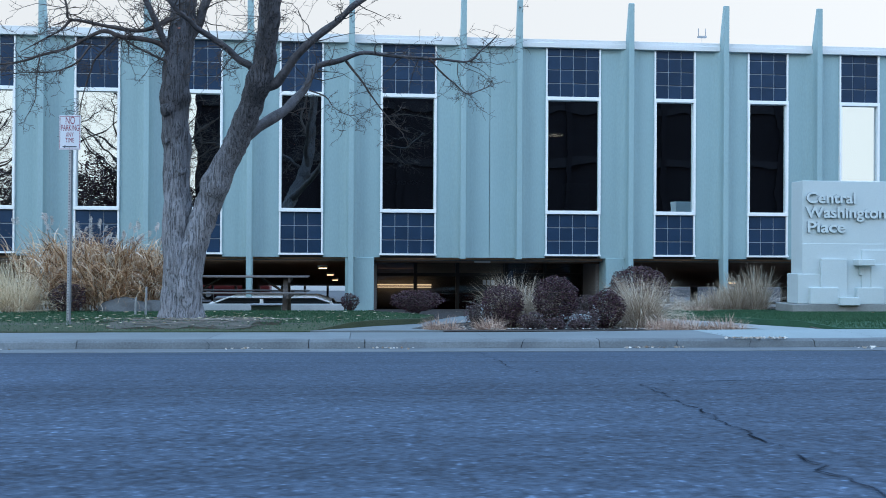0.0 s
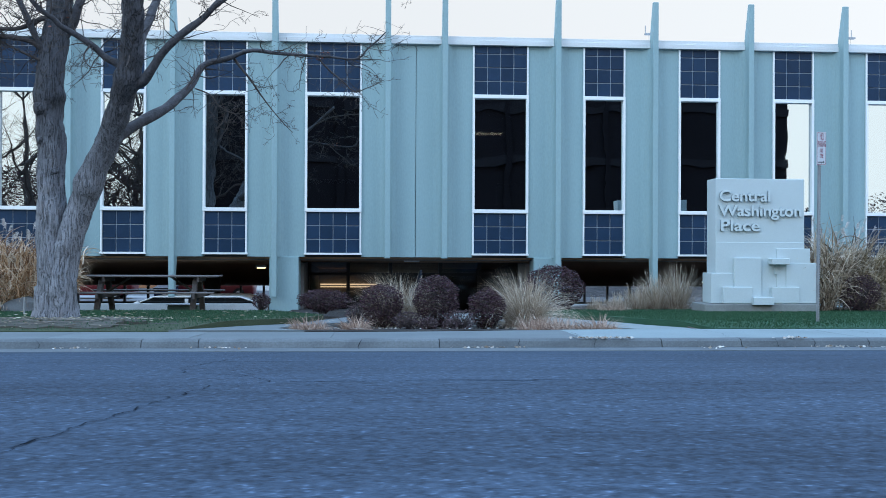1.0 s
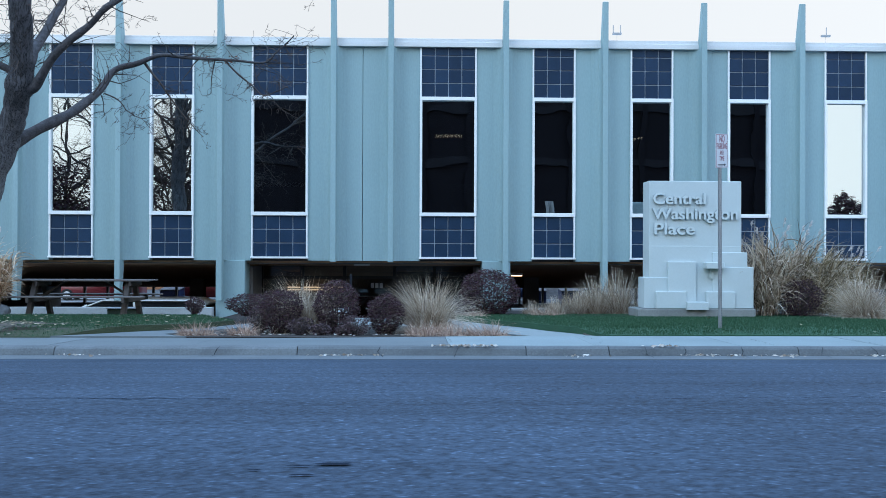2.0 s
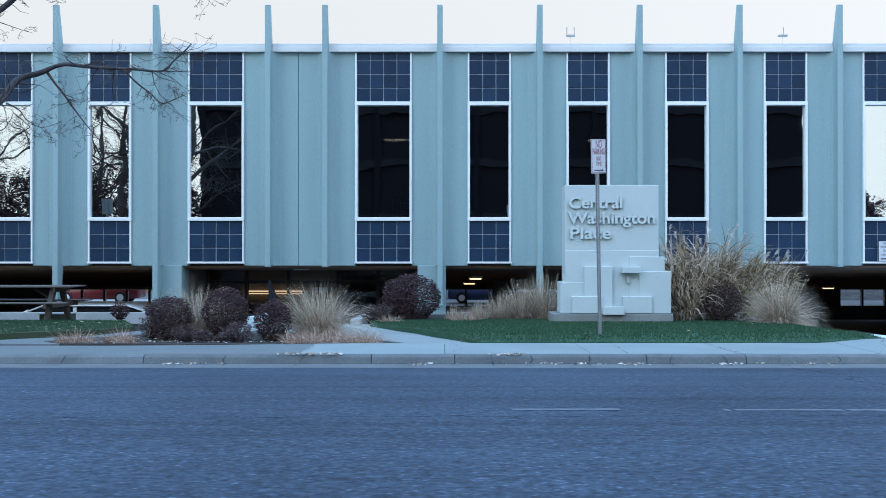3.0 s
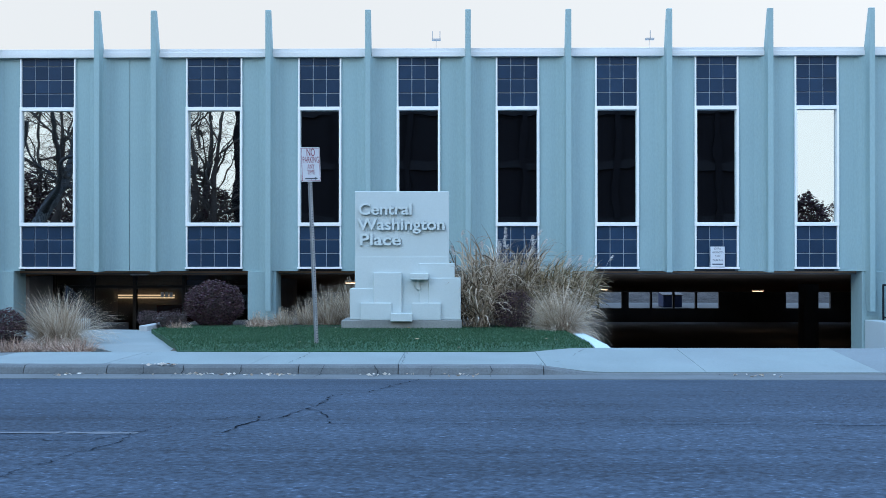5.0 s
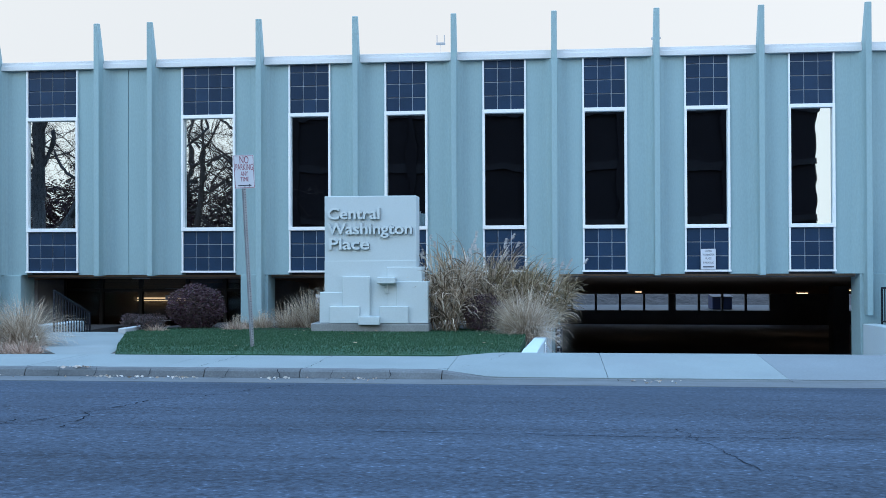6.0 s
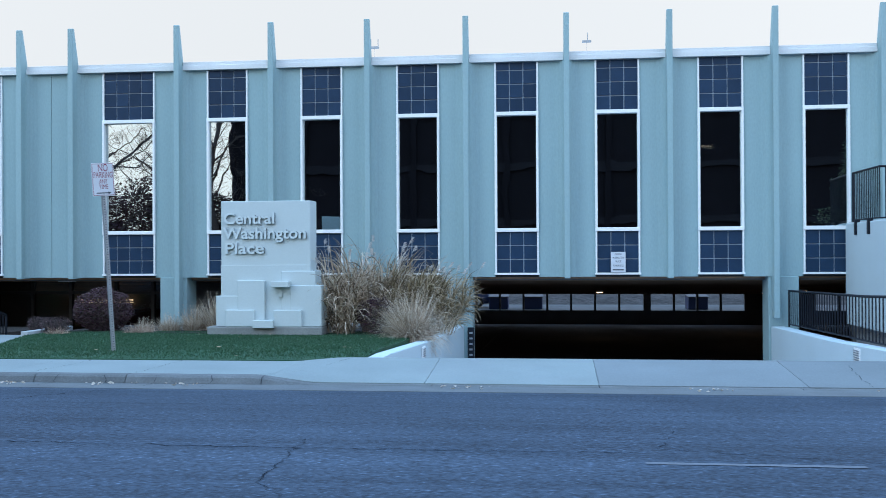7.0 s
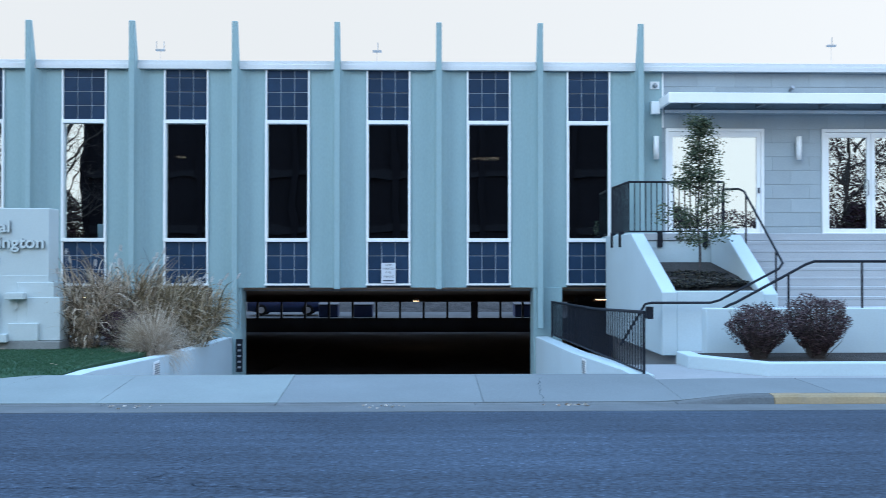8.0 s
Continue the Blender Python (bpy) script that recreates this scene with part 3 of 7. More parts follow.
for xx in (-16.1, 40.1):
    part("end_wall", box(xx - 0.1, xx + 0.1, 21.45, 55, -2.6, 5.68), M_TEAL, office)

# ---- garage under the building ----
M_GARAGE = material("oil-dark garage floor", (0.22, 0.235, 0.27), 0.9, 0.2, 2, 30, 0.2, spec=0.05)
garage_floor = put("garage_floor", prism([(12.5, 0.116), (12.62, 0.08), (21.5, -1.50), (55.2, -2.50), (55.2, -2.85), (12.5, -2.85)], "x", 11.87, 19.15), M_GARAGE)
tagged(garage_floor, "concrete ramp running down into the dark garage", "ramp", kind="structure")
gf2 = put("garage_floor", prism([(21.6, -1.50), (55.2, -2.50), (55.2, -2.85), (21.6, -2.85)], "x", -16, 11.86), M_GARAGE)
tagged(gf2, "dark garage floor with parked cars", "floor", kind="structure")
gf3 = put("garage_floor", prism([(14.2, -1.50), (21.6, -1.50), (55.2, -2.50), (55.2, -2.85), (14.2, -2.85)], "x", 19.15, 33.9), M_GARAGE)
tagged(gf3, "dark garage floor with parked cars", "floor", kind="structure")
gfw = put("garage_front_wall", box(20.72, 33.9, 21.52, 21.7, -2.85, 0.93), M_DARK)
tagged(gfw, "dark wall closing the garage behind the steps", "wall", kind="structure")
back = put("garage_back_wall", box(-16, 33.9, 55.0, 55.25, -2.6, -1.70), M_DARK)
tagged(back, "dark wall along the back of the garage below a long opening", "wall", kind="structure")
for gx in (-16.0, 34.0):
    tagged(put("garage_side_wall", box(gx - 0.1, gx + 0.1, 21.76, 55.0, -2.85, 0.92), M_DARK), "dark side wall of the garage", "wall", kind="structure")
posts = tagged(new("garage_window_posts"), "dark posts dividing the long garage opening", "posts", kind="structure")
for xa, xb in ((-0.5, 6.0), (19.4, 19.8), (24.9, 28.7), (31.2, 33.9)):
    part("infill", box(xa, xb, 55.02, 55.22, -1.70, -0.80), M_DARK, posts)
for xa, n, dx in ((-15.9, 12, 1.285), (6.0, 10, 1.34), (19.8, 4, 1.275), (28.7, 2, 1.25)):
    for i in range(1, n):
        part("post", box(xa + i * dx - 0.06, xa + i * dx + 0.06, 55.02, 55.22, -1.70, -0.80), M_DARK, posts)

# ---- lawn, paths and beds ----
M_BLADE = leafy("lawn blades", [(0.020, 0.066, 0.034), (0.027, 0.084, 0.042), (0.036, 0.100, 0.050), (0.055, 0.105, 0.055)])


def z_bed(y):
    return 0.085 - 0.085 * ramp(y, 12.5, 13.9)


def flat_shape(name, outline, mat, lift, height=z_lawn, phase=2.0, rough=0.008):
    """A sheet over an outline of (x, y) corners, following the ground's height."""
    bm = bmesh.new()
    f = bm.faces.new([bm.verts.new((x, y, 0)) for x, y in outline])
    bmesh.ops.triangulate(bm, faces=[f])
    bmesh.ops.subdivide_edges(bm, edges=bm.edges[:], cuts=5, use_grid_fill=True)
    for v in bm.verts:
        v.co.z = height(v.co.y) + lift + rough * noise.noise(Vector((v.co.x * 1.7 * (1 + phase - 2), v.co.y * 1.7 * (1 + phase - 2), phase)))
    bmesh.ops.recalc_face_normals(bm, faces=bm.faces[:])
    low = bmesh.ops.extrude_face_region(bm, geom=bm.faces[:])["geom"]
    for v in low:
        if isinstance(v, bmesh.types.BMVert):
            v.co.z -= 0.30
    bmesh.ops.recalc_face_normals(bm, faces=bm.faces[:])
    return put(name, bm, mat)


BARE = []
for q in range(44):
    a = q * 2 * math.pi / 44
    k = 1 + 0.42 * noise.noise(Vector((math.cos(a) * 1.8, math.sin(a) * 1.8, 4))) + 0.22 * noise.noise(Vector((math.cos(a) * 6, math.sin(a) * 6, 9)))
    BARE.append((-2.35 + 1.25 * k * math.cos(a), max(12.62, 13.75 + 1.15 * k * math.sin(a))))
LAWN_L = [(-60, 12.5), (-0.62, 12.5), (0.90, 14.2), (1.2, 15.3), (0.2, 17.8), (-1.0, 20.85), (-60, 20.85)]
LAWN_R = [(6.50, 12.5), (11.88, 12.5), (11.92, 16.6), (11.0, 18.4), (5.0, 18.4), (4.75, 17.4), (4.80, 16.7)]
BED = [(0.70, 12.95), (1.1, 12.52), (5.70, 12.52), (4.9, 13.6), (4.3, 14.6), (3.6, 15.3), (2.3, 15.3), (1.5, 14.5), (1.0, 13.7)]
PATH_L = [(-0.62, 12.5), (1.1, 12.5), (0.70, 12.95), (1.0, 13.7), (1.5, 14.5), (2.3, 15.3), (2.6, 17.0), (2.45, 17.72), (2.1, 17.5), (1.2, 15.3), (0.90, 14.2)]
PATH_R = [(5.70, 12.5), (6.50, 12.5), (4.80, 16.7), (4.75, 17.3), (4.40, 17.75), (2.5, 17.75), (2.6, 17.0), (2.3, 15.3), (3.6, 15.3), (4.3, 14.6), (4.9, 13.6)]
tagged(flat_shape("lawn", LAWN_L, M_LAWN_WORN, 0.020, z_left), "short green lawn strewn with fallen leaves", "lawn", kind="structure")
tagged(flat_shape("lawn", LAWN_R, M_LAWN, 0.022), "short green lawn round the concrete sign", "lawn", kind="structure")
tagged(flat_shape("flower_bed", BED, M_SOIL, 0.0, z_bed), "dark soil bed with shrubs and dry grasses", "flower bed", kind="structure")
tagged(flat_shape("path", PATH_L, M_WALK_OLD, 0.006, z_path), "pale concrete path to the entrance", "path", kind="structure")
tagged(flat_shape("path", PATH_R, M_PATH, 0.004, z_path), "pale concrete path to the entrance", "path", kind="structure")
tagged(flat_shape("bare_soil", BARE, M_DIRT, 0.020, z_left, 3.2, 0.016), "bare rooty soil under the tree", "soil", kind="structure")
tagged(flat_shape("planting_strip", [(4.7, 18.0), (11.9, 17.2), (12.2, 21.1), (4.5, 21.1)], M_SOIL, 0.028), "dark soil strip along the building", "soil", kind="structure")


def inside(x, y, poly):
    hit = False
    for (xa, ya), (xb, yb) in zip(poly, poly[1:] + poly[:1]):
        if (ya > y) != (yb > y) and x < (xb - xa) * (y - ya) / (yb - ya) + xa:
            hit = not hit
    return hit


def from_arrays(name, verts, faces, mat):
    me = bpy.data.meshes.new(name)
    me.from_pydata(verts, [], faces)
    me.update()
    me.materials.append(mat)
    return new(name, me)


def turf(name, poly, x0, x1, y0, y1, count, seed, lift, bare=None, height=z_lawn):
    rnd = random.Random(seed)
    vs, fs = [], []
    while len(fs) < count:
        x, y = rnd.uniform(x0, x1), rnd.uniform(y0, y1)
        if not inside(x, y, poly) or (bare and inside(x, y, bare) and rnd.random() > 0.45):
            continue
        if bare and rnd.random() < 0.65 * (1 - ramp(y, 12.7, 13.6)):
            continue
        z = height(y) + lift
        h, a, w = rnd.uniform(0.014, 0.034), rnd.uniform(0, 6.28), rnd.uniform(0.004, 0.008)
        dx, dy = math.cos(a) * w, math.sin(a) * w
        lx, ly = rnd.gauss(0, 0.012), rnd.gauss(0, 0.012)
        i = len(vs)
        vs += [(x - dx, y - dy, z - 0.005), (x + dx, y + dy, z - 0.005), (x + lx, y + ly, z + h)]
        fs.append((i, i + 1, i + 2))
    ob = from_arrays(name, vs, fs, M_BLADE)
    return tagged(ob, "short green grass blades of the lawn", "grass", kind="stuff")


turf("grass", LAWN_R, 4.5, 12.1, 12.5, 18.4, 60000, 3, 0.02)
turf("grass", LAWN_L, -9.0, 1.3, 12.5, 20.8, 60000, 4, 0.02, BARE, z_left)


# ---- the concrete monument sign ----
M_PLINTH = material("stained grey plinth concrete", (0.20, 0.21, 0.205), 0.92, 0.22, 2.5, 45, 0.4, dirt=0.7, dirt_colour=(0.11, 0.115, 0.11))
sign = tagged(new("monument_sign"), "pale stepped concrete monument sign with raised lettering on the lawn", "sign")
U, SX, SZ = 1 / 98.4, 8.26, 2.497


def sx(u):
    return SX + (u - 705) * U


def sz(v):
    return SZ - (v - 336) * U


Y_S = 17.38
part("plinth", box(sx(682), sx(894), Y_S - 0.12, Y_S + 0.62, -0.12, sz(563.5), 0.012), M_PLINTH, sign, "bare grey concrete plinth")
part("slab", box(sx(705), sx(871), Y_S, Y_S + 0.46, sz(563), sz(336), 0.008), M_SIGN, sign)
part("block", box(sx(705) - 0.001, sx(871) - 0.002, Y_S - 0.012, Y_S + 0.1, sz(563), sz(452), 0.004), M_SIGN, sign)
part("block", box(sx(696), sx(760), Y_S - 0.03, Y_S + 0.43, sz(563), sz(508), 0.008), M_SIGN, sign)
part("block", box(sx(818), sx(881), Y_S - 0.035, Y_S + 0.42, sz(563), sz(463), 0.008), M_SIGN, sign)
part("block", box(sx(835), sx(892), Y_S - 0.05, Y_S + 0.41, sz(563), sz(489), 0.008), M_SIGN, sign)
part("block", box(sx(738), sx(788), Y_S - 0.075, Y_S + 0.2, sz(563), sz(480), 0.008), M_SIGN, sign)
part("block", box(sx(716), sx(770), Y_S - 0.115, Y_S + 0.2, sz(563), sz(533), 0.008), M_SIGN, sign)
part("block", box(sx(806), sx(857), Y_S - 0.115, Y_S + 0.2, sz(563), sz(533), 0.008), M_SIGN, sign)
part("ledge", box(sx(769), sx(807), Y_S - 0.20, Y_S + 0.1, sz(565), sz(551), 0.006), M_SIGN, sign)
part("ledge", box(sx(803), sx(835), Y_S - 0.20, Y_S + 0.1, sz(492), sz(481), 0.006), M_SIGN, sign)
part("stem", box(sx(814), sx(820), Y_S - 0.06, Y_S + 0.1, sz(510), sz(492.5), 0.003), M_SIGN, sign)
for line, base, w0, w1 in (("Central", 377, 712, 806), ("Washington", 404, 712, 866), ("Place", 431, 713, 786)):
    text("letter_backs", line, 0.285, M_PLINTH, sign, pose(sx(w0) - 0.012, Y_S - 0.006, sz(base), 90, 0, 0), 0.0075, (w1 - w0) * U, label="dull grey backs that hold the letters off the slab")
    text("lettering", line, 0.285, M_LETTER, sign, pose(sx(w0) - 0.012, Y_S - 0.030, sz(base), 90, 0, 0), 0.0165, (w1 - w0) * U, bold=0.0065, side=M_LETTER_SHADE)


# ---- no-parking signs on posts ----
def parking_sign(base, top, yaw, arrow):
    ob = thing("parking_sign", "white no-parking sign with red letters on a perforated steel post", "street sign", "no-parking signs")
    b, t = Vector(base), Vector(top)
    d = (t - b)
    bm = bmesh.new()
    ax = Vector((math.cos(radians(yaw)), math.sin(radians(yaw)), 0))
    ay = Vector((-ax.y, ax.x, 0))
    prof = [(-0.030, 0.012), (-0.014, 0.012), (-0.014, -0.014), (0.014, -0.014), (0.014, 0.012), (0.030, 0.012), (0.030, 0.008), (0.018, 0.008), (0.018, -0.018), (-0.018, -0.018), (-0.018, 0.008), (-0.030, 0.008)]
    ends = []
    for p in (b - d.normalized() * 0.1, t - d.normalized() * 0.03):
        ends.append([bm.verts.new(p + ax * u + ay * v) for u, v in prof])
    bm.faces.new(ends[0])
    bm.faces.new(ends[1][::-1])
    for i in range(len(prof)):
        j = (i + 1) % len(prof)
        bm.faces.new((ends[0][i], ends[1][i], ends[1][j], ends[0][j]))
    bmesh.ops.recalc_face_normals(bm, faces=bm.faces[:])
    post = part("post", bm, M_GALV, ob, "perforated galvanised steel post")
    hole = box(-0.006, 0.006, -0.003, 0.003, -0.006, 0.006)
    hm = bpy.data.meshes.new("hole")
    hole.to_mesh(hm)
    hole.free()
    hm.materials.append(M_INK)
    for i in range(70):
        p = b + d * ((i + 1.5) / 76)
        q = p - ay * 0.0195
        share("hole", hm, post, q.x, q.y, q.z, radians(yaw))
    zz = d.normalized()
    xx = (ax - zz * ax.dot(zz)).normalized()
    yy = zz.cross(xx)
    m = Matrix(((xx.x, yy.x, zz.x, t.x - yy.x * 0.026), (xx.y, yy.y, zz.y, t.y - yy.y * 0.026), (xx.z, yy.z, zz.z, t.z - yy.z * 0.026), (0, 0, 0, 1)))
    face = part("plate", box(-0.152, 0.152, -0.003, 0.003, -0.457, 0.0, 0.0025), M_SIGNFACE, ob, "white sign plate with a red border")
    face.matrix_basis = m
    part("plate_back", box(-0.150, 0.150, 0.0034, 0.005, -0.455, -0.002), M_GALV, face, "bare metal back of the plate")
    part("border", ring(-0.143, 0.143, -0.448, -0.009, 0.006, 0.006, -0.0045, -0.002, 0), M_RED, face, "thin red border")
    for body, z, size, w in (("NO", -0.115, 0.115, 0.13), ("PARKING", -0.205, 0.095, 0.255), ("ANY", -0.285, 0.072, 0.11), ("TIME", -0.36, 0.072, 0.125)):
        text("lettering", body, size * 1.25, M_RED, face, pose(-w / 2, -0.0042, z, 90, 0, 0), 0.0006, w)
    s = 1 if arrow == "right" else -1
    ab = prism([(-0.10 * s, -0.408), (0.06 * s, -0.408), (0.06 * s, -0.396), (0.105 * s, -0.415), (0.06 * s, -0.434), (0.06 * s, -0.422), (-0.10 * s, -0.422)], "y", -0.0048, -0.0032)
    part("arrow", ab, M_INK, face, "dark arrow")
    for z in (-0.03, -0.43):
        bolt = bmesh.new()
        bmesh.ops.create_cone(bolt, cap_ends=True, segments=8, radius1=0.008, radius2=0.006, depth=0.008, matrix=pose(0, -0.006, z, 90))
        part("bolt", bolt, M_GALV, face)
    return ob


parking_sign((8.20, 13.11, 0.14), (8.123, 12.905, 2.79), 42, "right")
parking_sign((-3.86, 13.25, 0.14), (-3.83, 13.2, 2.90), -13, "left")

# ---- entrance below the building ----
entrance = tagged(new("entrance"), "dark glazed entrance recessed below the building", "entrance")
M_DARKGLASS = pane_glass("dark entrance glass", 0.02, (0.62, 0.61, 0.60), 0.003)
# far more mirror than the panes below, to give a bright sky patch
M_TRANSOM = pane_glass("transom glass", 0.42, (0.5, 0.5, 0.5), 0.003)
M_BRONZE = material("dark bronze metal", (0.02, 0.017, 0.015), 0.45, 0.2, 4, 60, 0.05, metal=0.3)
part("transom", box(0.35, 5.5, 23.05, 23.15, 0.55, 0.62), M_BRONZE, entrance)
for xx in (0.4, 1.35, 2.36, 3.55, 4.5, 5.45):
    part("mullion", box(xx - 0.04, xx + 0.04, 23.04, 23.16, -1.05, 0.86), M_BRONZE, entrance)
for xa, xb in ((0.44, 1.31), (1.39, 2.32), (2.40, 3.51), (3.59, 4.46), (4.54, 5.41)):
    part("pane", box(xa, xb, 23.10, 23.108, -1.05, 0.55), M_DARKGLASS, entrance)
    light = box(xa, xb, 23.10, 23.108, 0.62, 0.86)
    if 1 < xa < 3:
        # two transom lights tilted on purpose, so that they mirror bright sky
        bmesh.ops.rotate(light, verts=light.verts[:], cent=((xa + xb) / 2, 23.104, 0.62), matrix=Matrix.Rotation(radians(2.2), 3, "Z") @ Matrix.Rotation(radians(-9), 3, "X"))
    part("pane", light, M_TRANSOM if 1 < xa < 3 else M_DARKGLASS, entrance)
for k in range(3):
    part("marking", box(2.98 + 0.105 * k, 3.055 + 0.105 * k, 23.09, 23.096, 0.335, 0.455), M_GALV, entrance, "pale marking on the door glass")
part("marking", box(2.86, 3.16, 23.09, 23.096, -0.175, -0.15), M_GALV, entrance, "pale marking on the door glass")
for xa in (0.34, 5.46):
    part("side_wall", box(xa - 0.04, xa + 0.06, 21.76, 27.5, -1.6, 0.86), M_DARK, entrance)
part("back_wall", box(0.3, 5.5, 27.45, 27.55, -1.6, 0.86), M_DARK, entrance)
part("floor", box(0.41, 5.41, 21.62, 27.44, -1.6, -1.06), M_GARAGE, entrance)
part("landing", box(2.73, 4.19, 19.52, 21.61, -1.6, -1.06), M_CONC, entrance)
for za, zb in ((0.175, 0.215), (0.115, 0.14)):
    part("strip_lamp", box(0.45, 2.05, 27.30, 27.36, za, zb), M_LIGHT, entrance, "lit warm strip lamp")
part("counter", box(1.9, 3.2, 26.2, 26.8, -1.06, -0.02, 0.01), material("dull red panel", (0.16, 0.03, 0.02), 0.6, 0.2), entrance, "dull red lobby counter")
part("ceiling_lamp", box(2.65, 3.0, 21.9, 22.1, 0.885, 0.93), M_WHITE, entrance, "small square soffit lamp")
wing = prism([(4.40, 17.25), (4.56, 17.22), (4.66, 18.75), (4.50, 18.75)], "z", -0.2, 0.085, 0.01)
tagged(put("low_wall", wing, M_WING), "low white wall beside the entrance path", "wall", kind="structure")
wing2 = box(-13.0, -0.32, 20.92, 21.08, -2.85, -0.015, 0.01)
tagged(put("low_wall", wing2, M_WING), "low grey concrete wall in front of the parked car", "wall", kind="structure")
wing3 = box(6.14, 11.96, 20.95, 21.12, -1.6, -0.02, 0.01)
tagged(put("low_wall", wing3, M_CONC), "low grey concrete wall under the building", "wall", kind="structure")


def pickets(name, label, points, low, spacing, post=0.02, parent=None):
    """A rail of black steel: top rail along points, pickets down to low(x, y)."""
    ob = tagged(new(name), label, "railing")
    part("top_rail", tube(points, 0.022, 8), M_BLACKMETAL, ob)
    bottom = [(x, y, low(x, y) + 0.06) for x, y, z in points]
    part("bottom_rail", tube(bottom, 0.016, 6), M_BLACKMETAL, ob)
    pm = bpy.data.meshes.new("picket")
    b = box(-0.009, 0.009, -0.009, 0.009, 0, 1)
    b.to_mesh(b_me := pm)
    b.free()
    pm.materials.append(M_BLACKMETAL)
    for (xa, ya, za), (xb, yb, zb) in zip(points, points[1:]):
        n = max(1, round(math.hypot(xb - xa, yb - ya) / spacing))
        for i in range(n + 1):
            k = i / n
            x, y, z = xa + (xb - xa) * k, ya + (yb - ya) * k, za + (zb - za) * k
            end = (x, y, z) in (points[0], points[-1])
            lo = low(x, y) + (0.0 if end else 0.05)
            if i == n and not end:
                continue
            share("picket", pm, ob, x, y, lo, 0, 1.8 if end else 1, 1.8 if end else 1, z - lo)
    return ob



down = tagged(new("steps"), "narrow concrete steps going down to the sunken entrance", "steps")
for i in range(6):
    part("step", box(2.73, 4.19, 17.73 + 0.3 * i, 18.03 + 0.3 * i, -1.6, -0.10 - 0.17 * (i + 0.2), 0.01), M_CONC, down)
cheek = prism([(17.73, -1.6), (17.73, 0.10), (19.35, 0.08), (19.35, -1.6)], "x", 2.46, 2.72, 0.012)
tagged(put("low_wall", cheek, M_WHITEWALL), "low white wall beside the sunken entrance steps", "wall", kind="structure")
pickets("railing", "short black steel railing going down beside the entrance steps", [(2.85, 17.85, 0.76), (2.74, 19.55, 0.24)], lambda x, y: -0.10 - 0.55 * (y - 17.8), 0.135)

# ---- driveway walls and railing ----
def drive_wall(x_tip, x_mid, x_end, thick, label):
    bm = bmesh.new()
    s = 1 if thick > 0 else -1
    pts = [(x_tip, 12.50, 0.135), (x_tip + (x_mid - x_tip) * 0.2, 13.3, 0.138), (x_mid, 17.1, 0.0), (x_end, 21.1, -0.055)]
    rows = []
    for x, y, z in pts:
        rows.append([bm.verts.new(p) for p in ((x, y, -1.8), (x, y, z), (x + thick, y, z + 0.004), (x + thick, y, -1.8))])
    for a, b in zip(rows, rows[1:]):
        for k in range(3):
            bm.faces.new((a[k], a[k + 1], b[k + 1], b[k]))
    bm.faces.new(rows[0])
    bm.faces.new(rows[-1])
    bmesh.ops.recalc_face_normals(bm, faces=bm.faces[:])
    bmesh.ops.bevel(bm, geom=[e for e in bm.edges if e.calc_length() > 3 and max(v.co.z for v in e.verts) > -0.2], offset=0.012, segments=1, affect="EDGES", profile=0.5)
    return tagged(put("driveway_wall", bm, M_WHITEWALL), label, "wall", kind="structure")


drive_wall(12.10, 12.29, 12.42, -0.20, "white painted wall along the lawn side of the driveway")
drive_wall(19.10, 19.02, 18.92, 0.27, "white painted wall along the railing side of the driveway")


def vent(x, y0, z, s):
    ob = thing("wall_vent", "white louvred vent on the driveway wall", "vent", "driveway wall vents")
    part("frame", box(min(x, x + 0.02 * s), max(x, x + 0.02 * s), y0, y0 + 0.34, z, z + 0.26, 0.003), M_WHITE, ob)
    for i in range(6):
        part("slat", box(min(x + 0.02 * s, x + 0.034 * s), max(x + 0.02 * s, x + 0.034 * s), y0 + 0.04, y0 + 0.30, z + 0.03 + i * 0.036, z + 0.045 + i * 0.036), M_GALV, ob)
    return ob


vent(12.235, 15.6, -0.27, 1)
vent(19.06, 15.6, -0.25, -1)
board = thing("clearance_board", "narrow black clearance board at the garage opening", "sign")
part("board", box(12.50, 12.64, 21.10, 21.138, -0.80, -0.10, 0.003), M_BLACKMETAL, board)
for i in range(5):
    part("marking", box(12.535, 12.605, 21.092, 21.098, -0.24 - 0.12 * i, -0.20 - 0.12 * i), M_GALV, board)
pickets("railing", "long black steel railing beside the driveway", [(19.25, 20.95, 0.70), (19.25, 16.0, 0.80), (19.26, 12.6, 0.93)], lambda x, y: 0.115 - 0.02 * (y - 12.4), 0.165)

# ---- steps, walls and planters at the upper entrance ----
steps = tagged(new("steps"), "wide grey concrete steps up to the upper entrance", "steps")
for i in range(9):
    z1 = 2.12 - 0.168 * i
    part("step", box(22.46, 40, 19.25 - 0.29 * (i + 1), 19.25 - 0.29 * i + 0.008, z1 - 0.168 - 0.05, z1 - 0.168, 0.004), M_STEP, steps)
    part("riser", box(22.46, 40, 19.253 - 0.29 * i, 19.253 - 0.29 * i + 0.02, z1 - 0.172, z1 - (0.142 if i == 0 else 0.052)), M_STEP, steps)
landing = put("landing", box(20.5, 40, 19.25, 21.25, 1.98, 2.12, 0.008), M_STEP)
tagged(landing, "grey concrete landing in front of the doors", "landing", kind="structure")
lw = put("landing_wall", box(20.72, 40, 19.28, 19.5, 0.1, 1.976), M_WHITEWALL)
tagged(lw, "white wall below the landing", "wall", kind="structure")


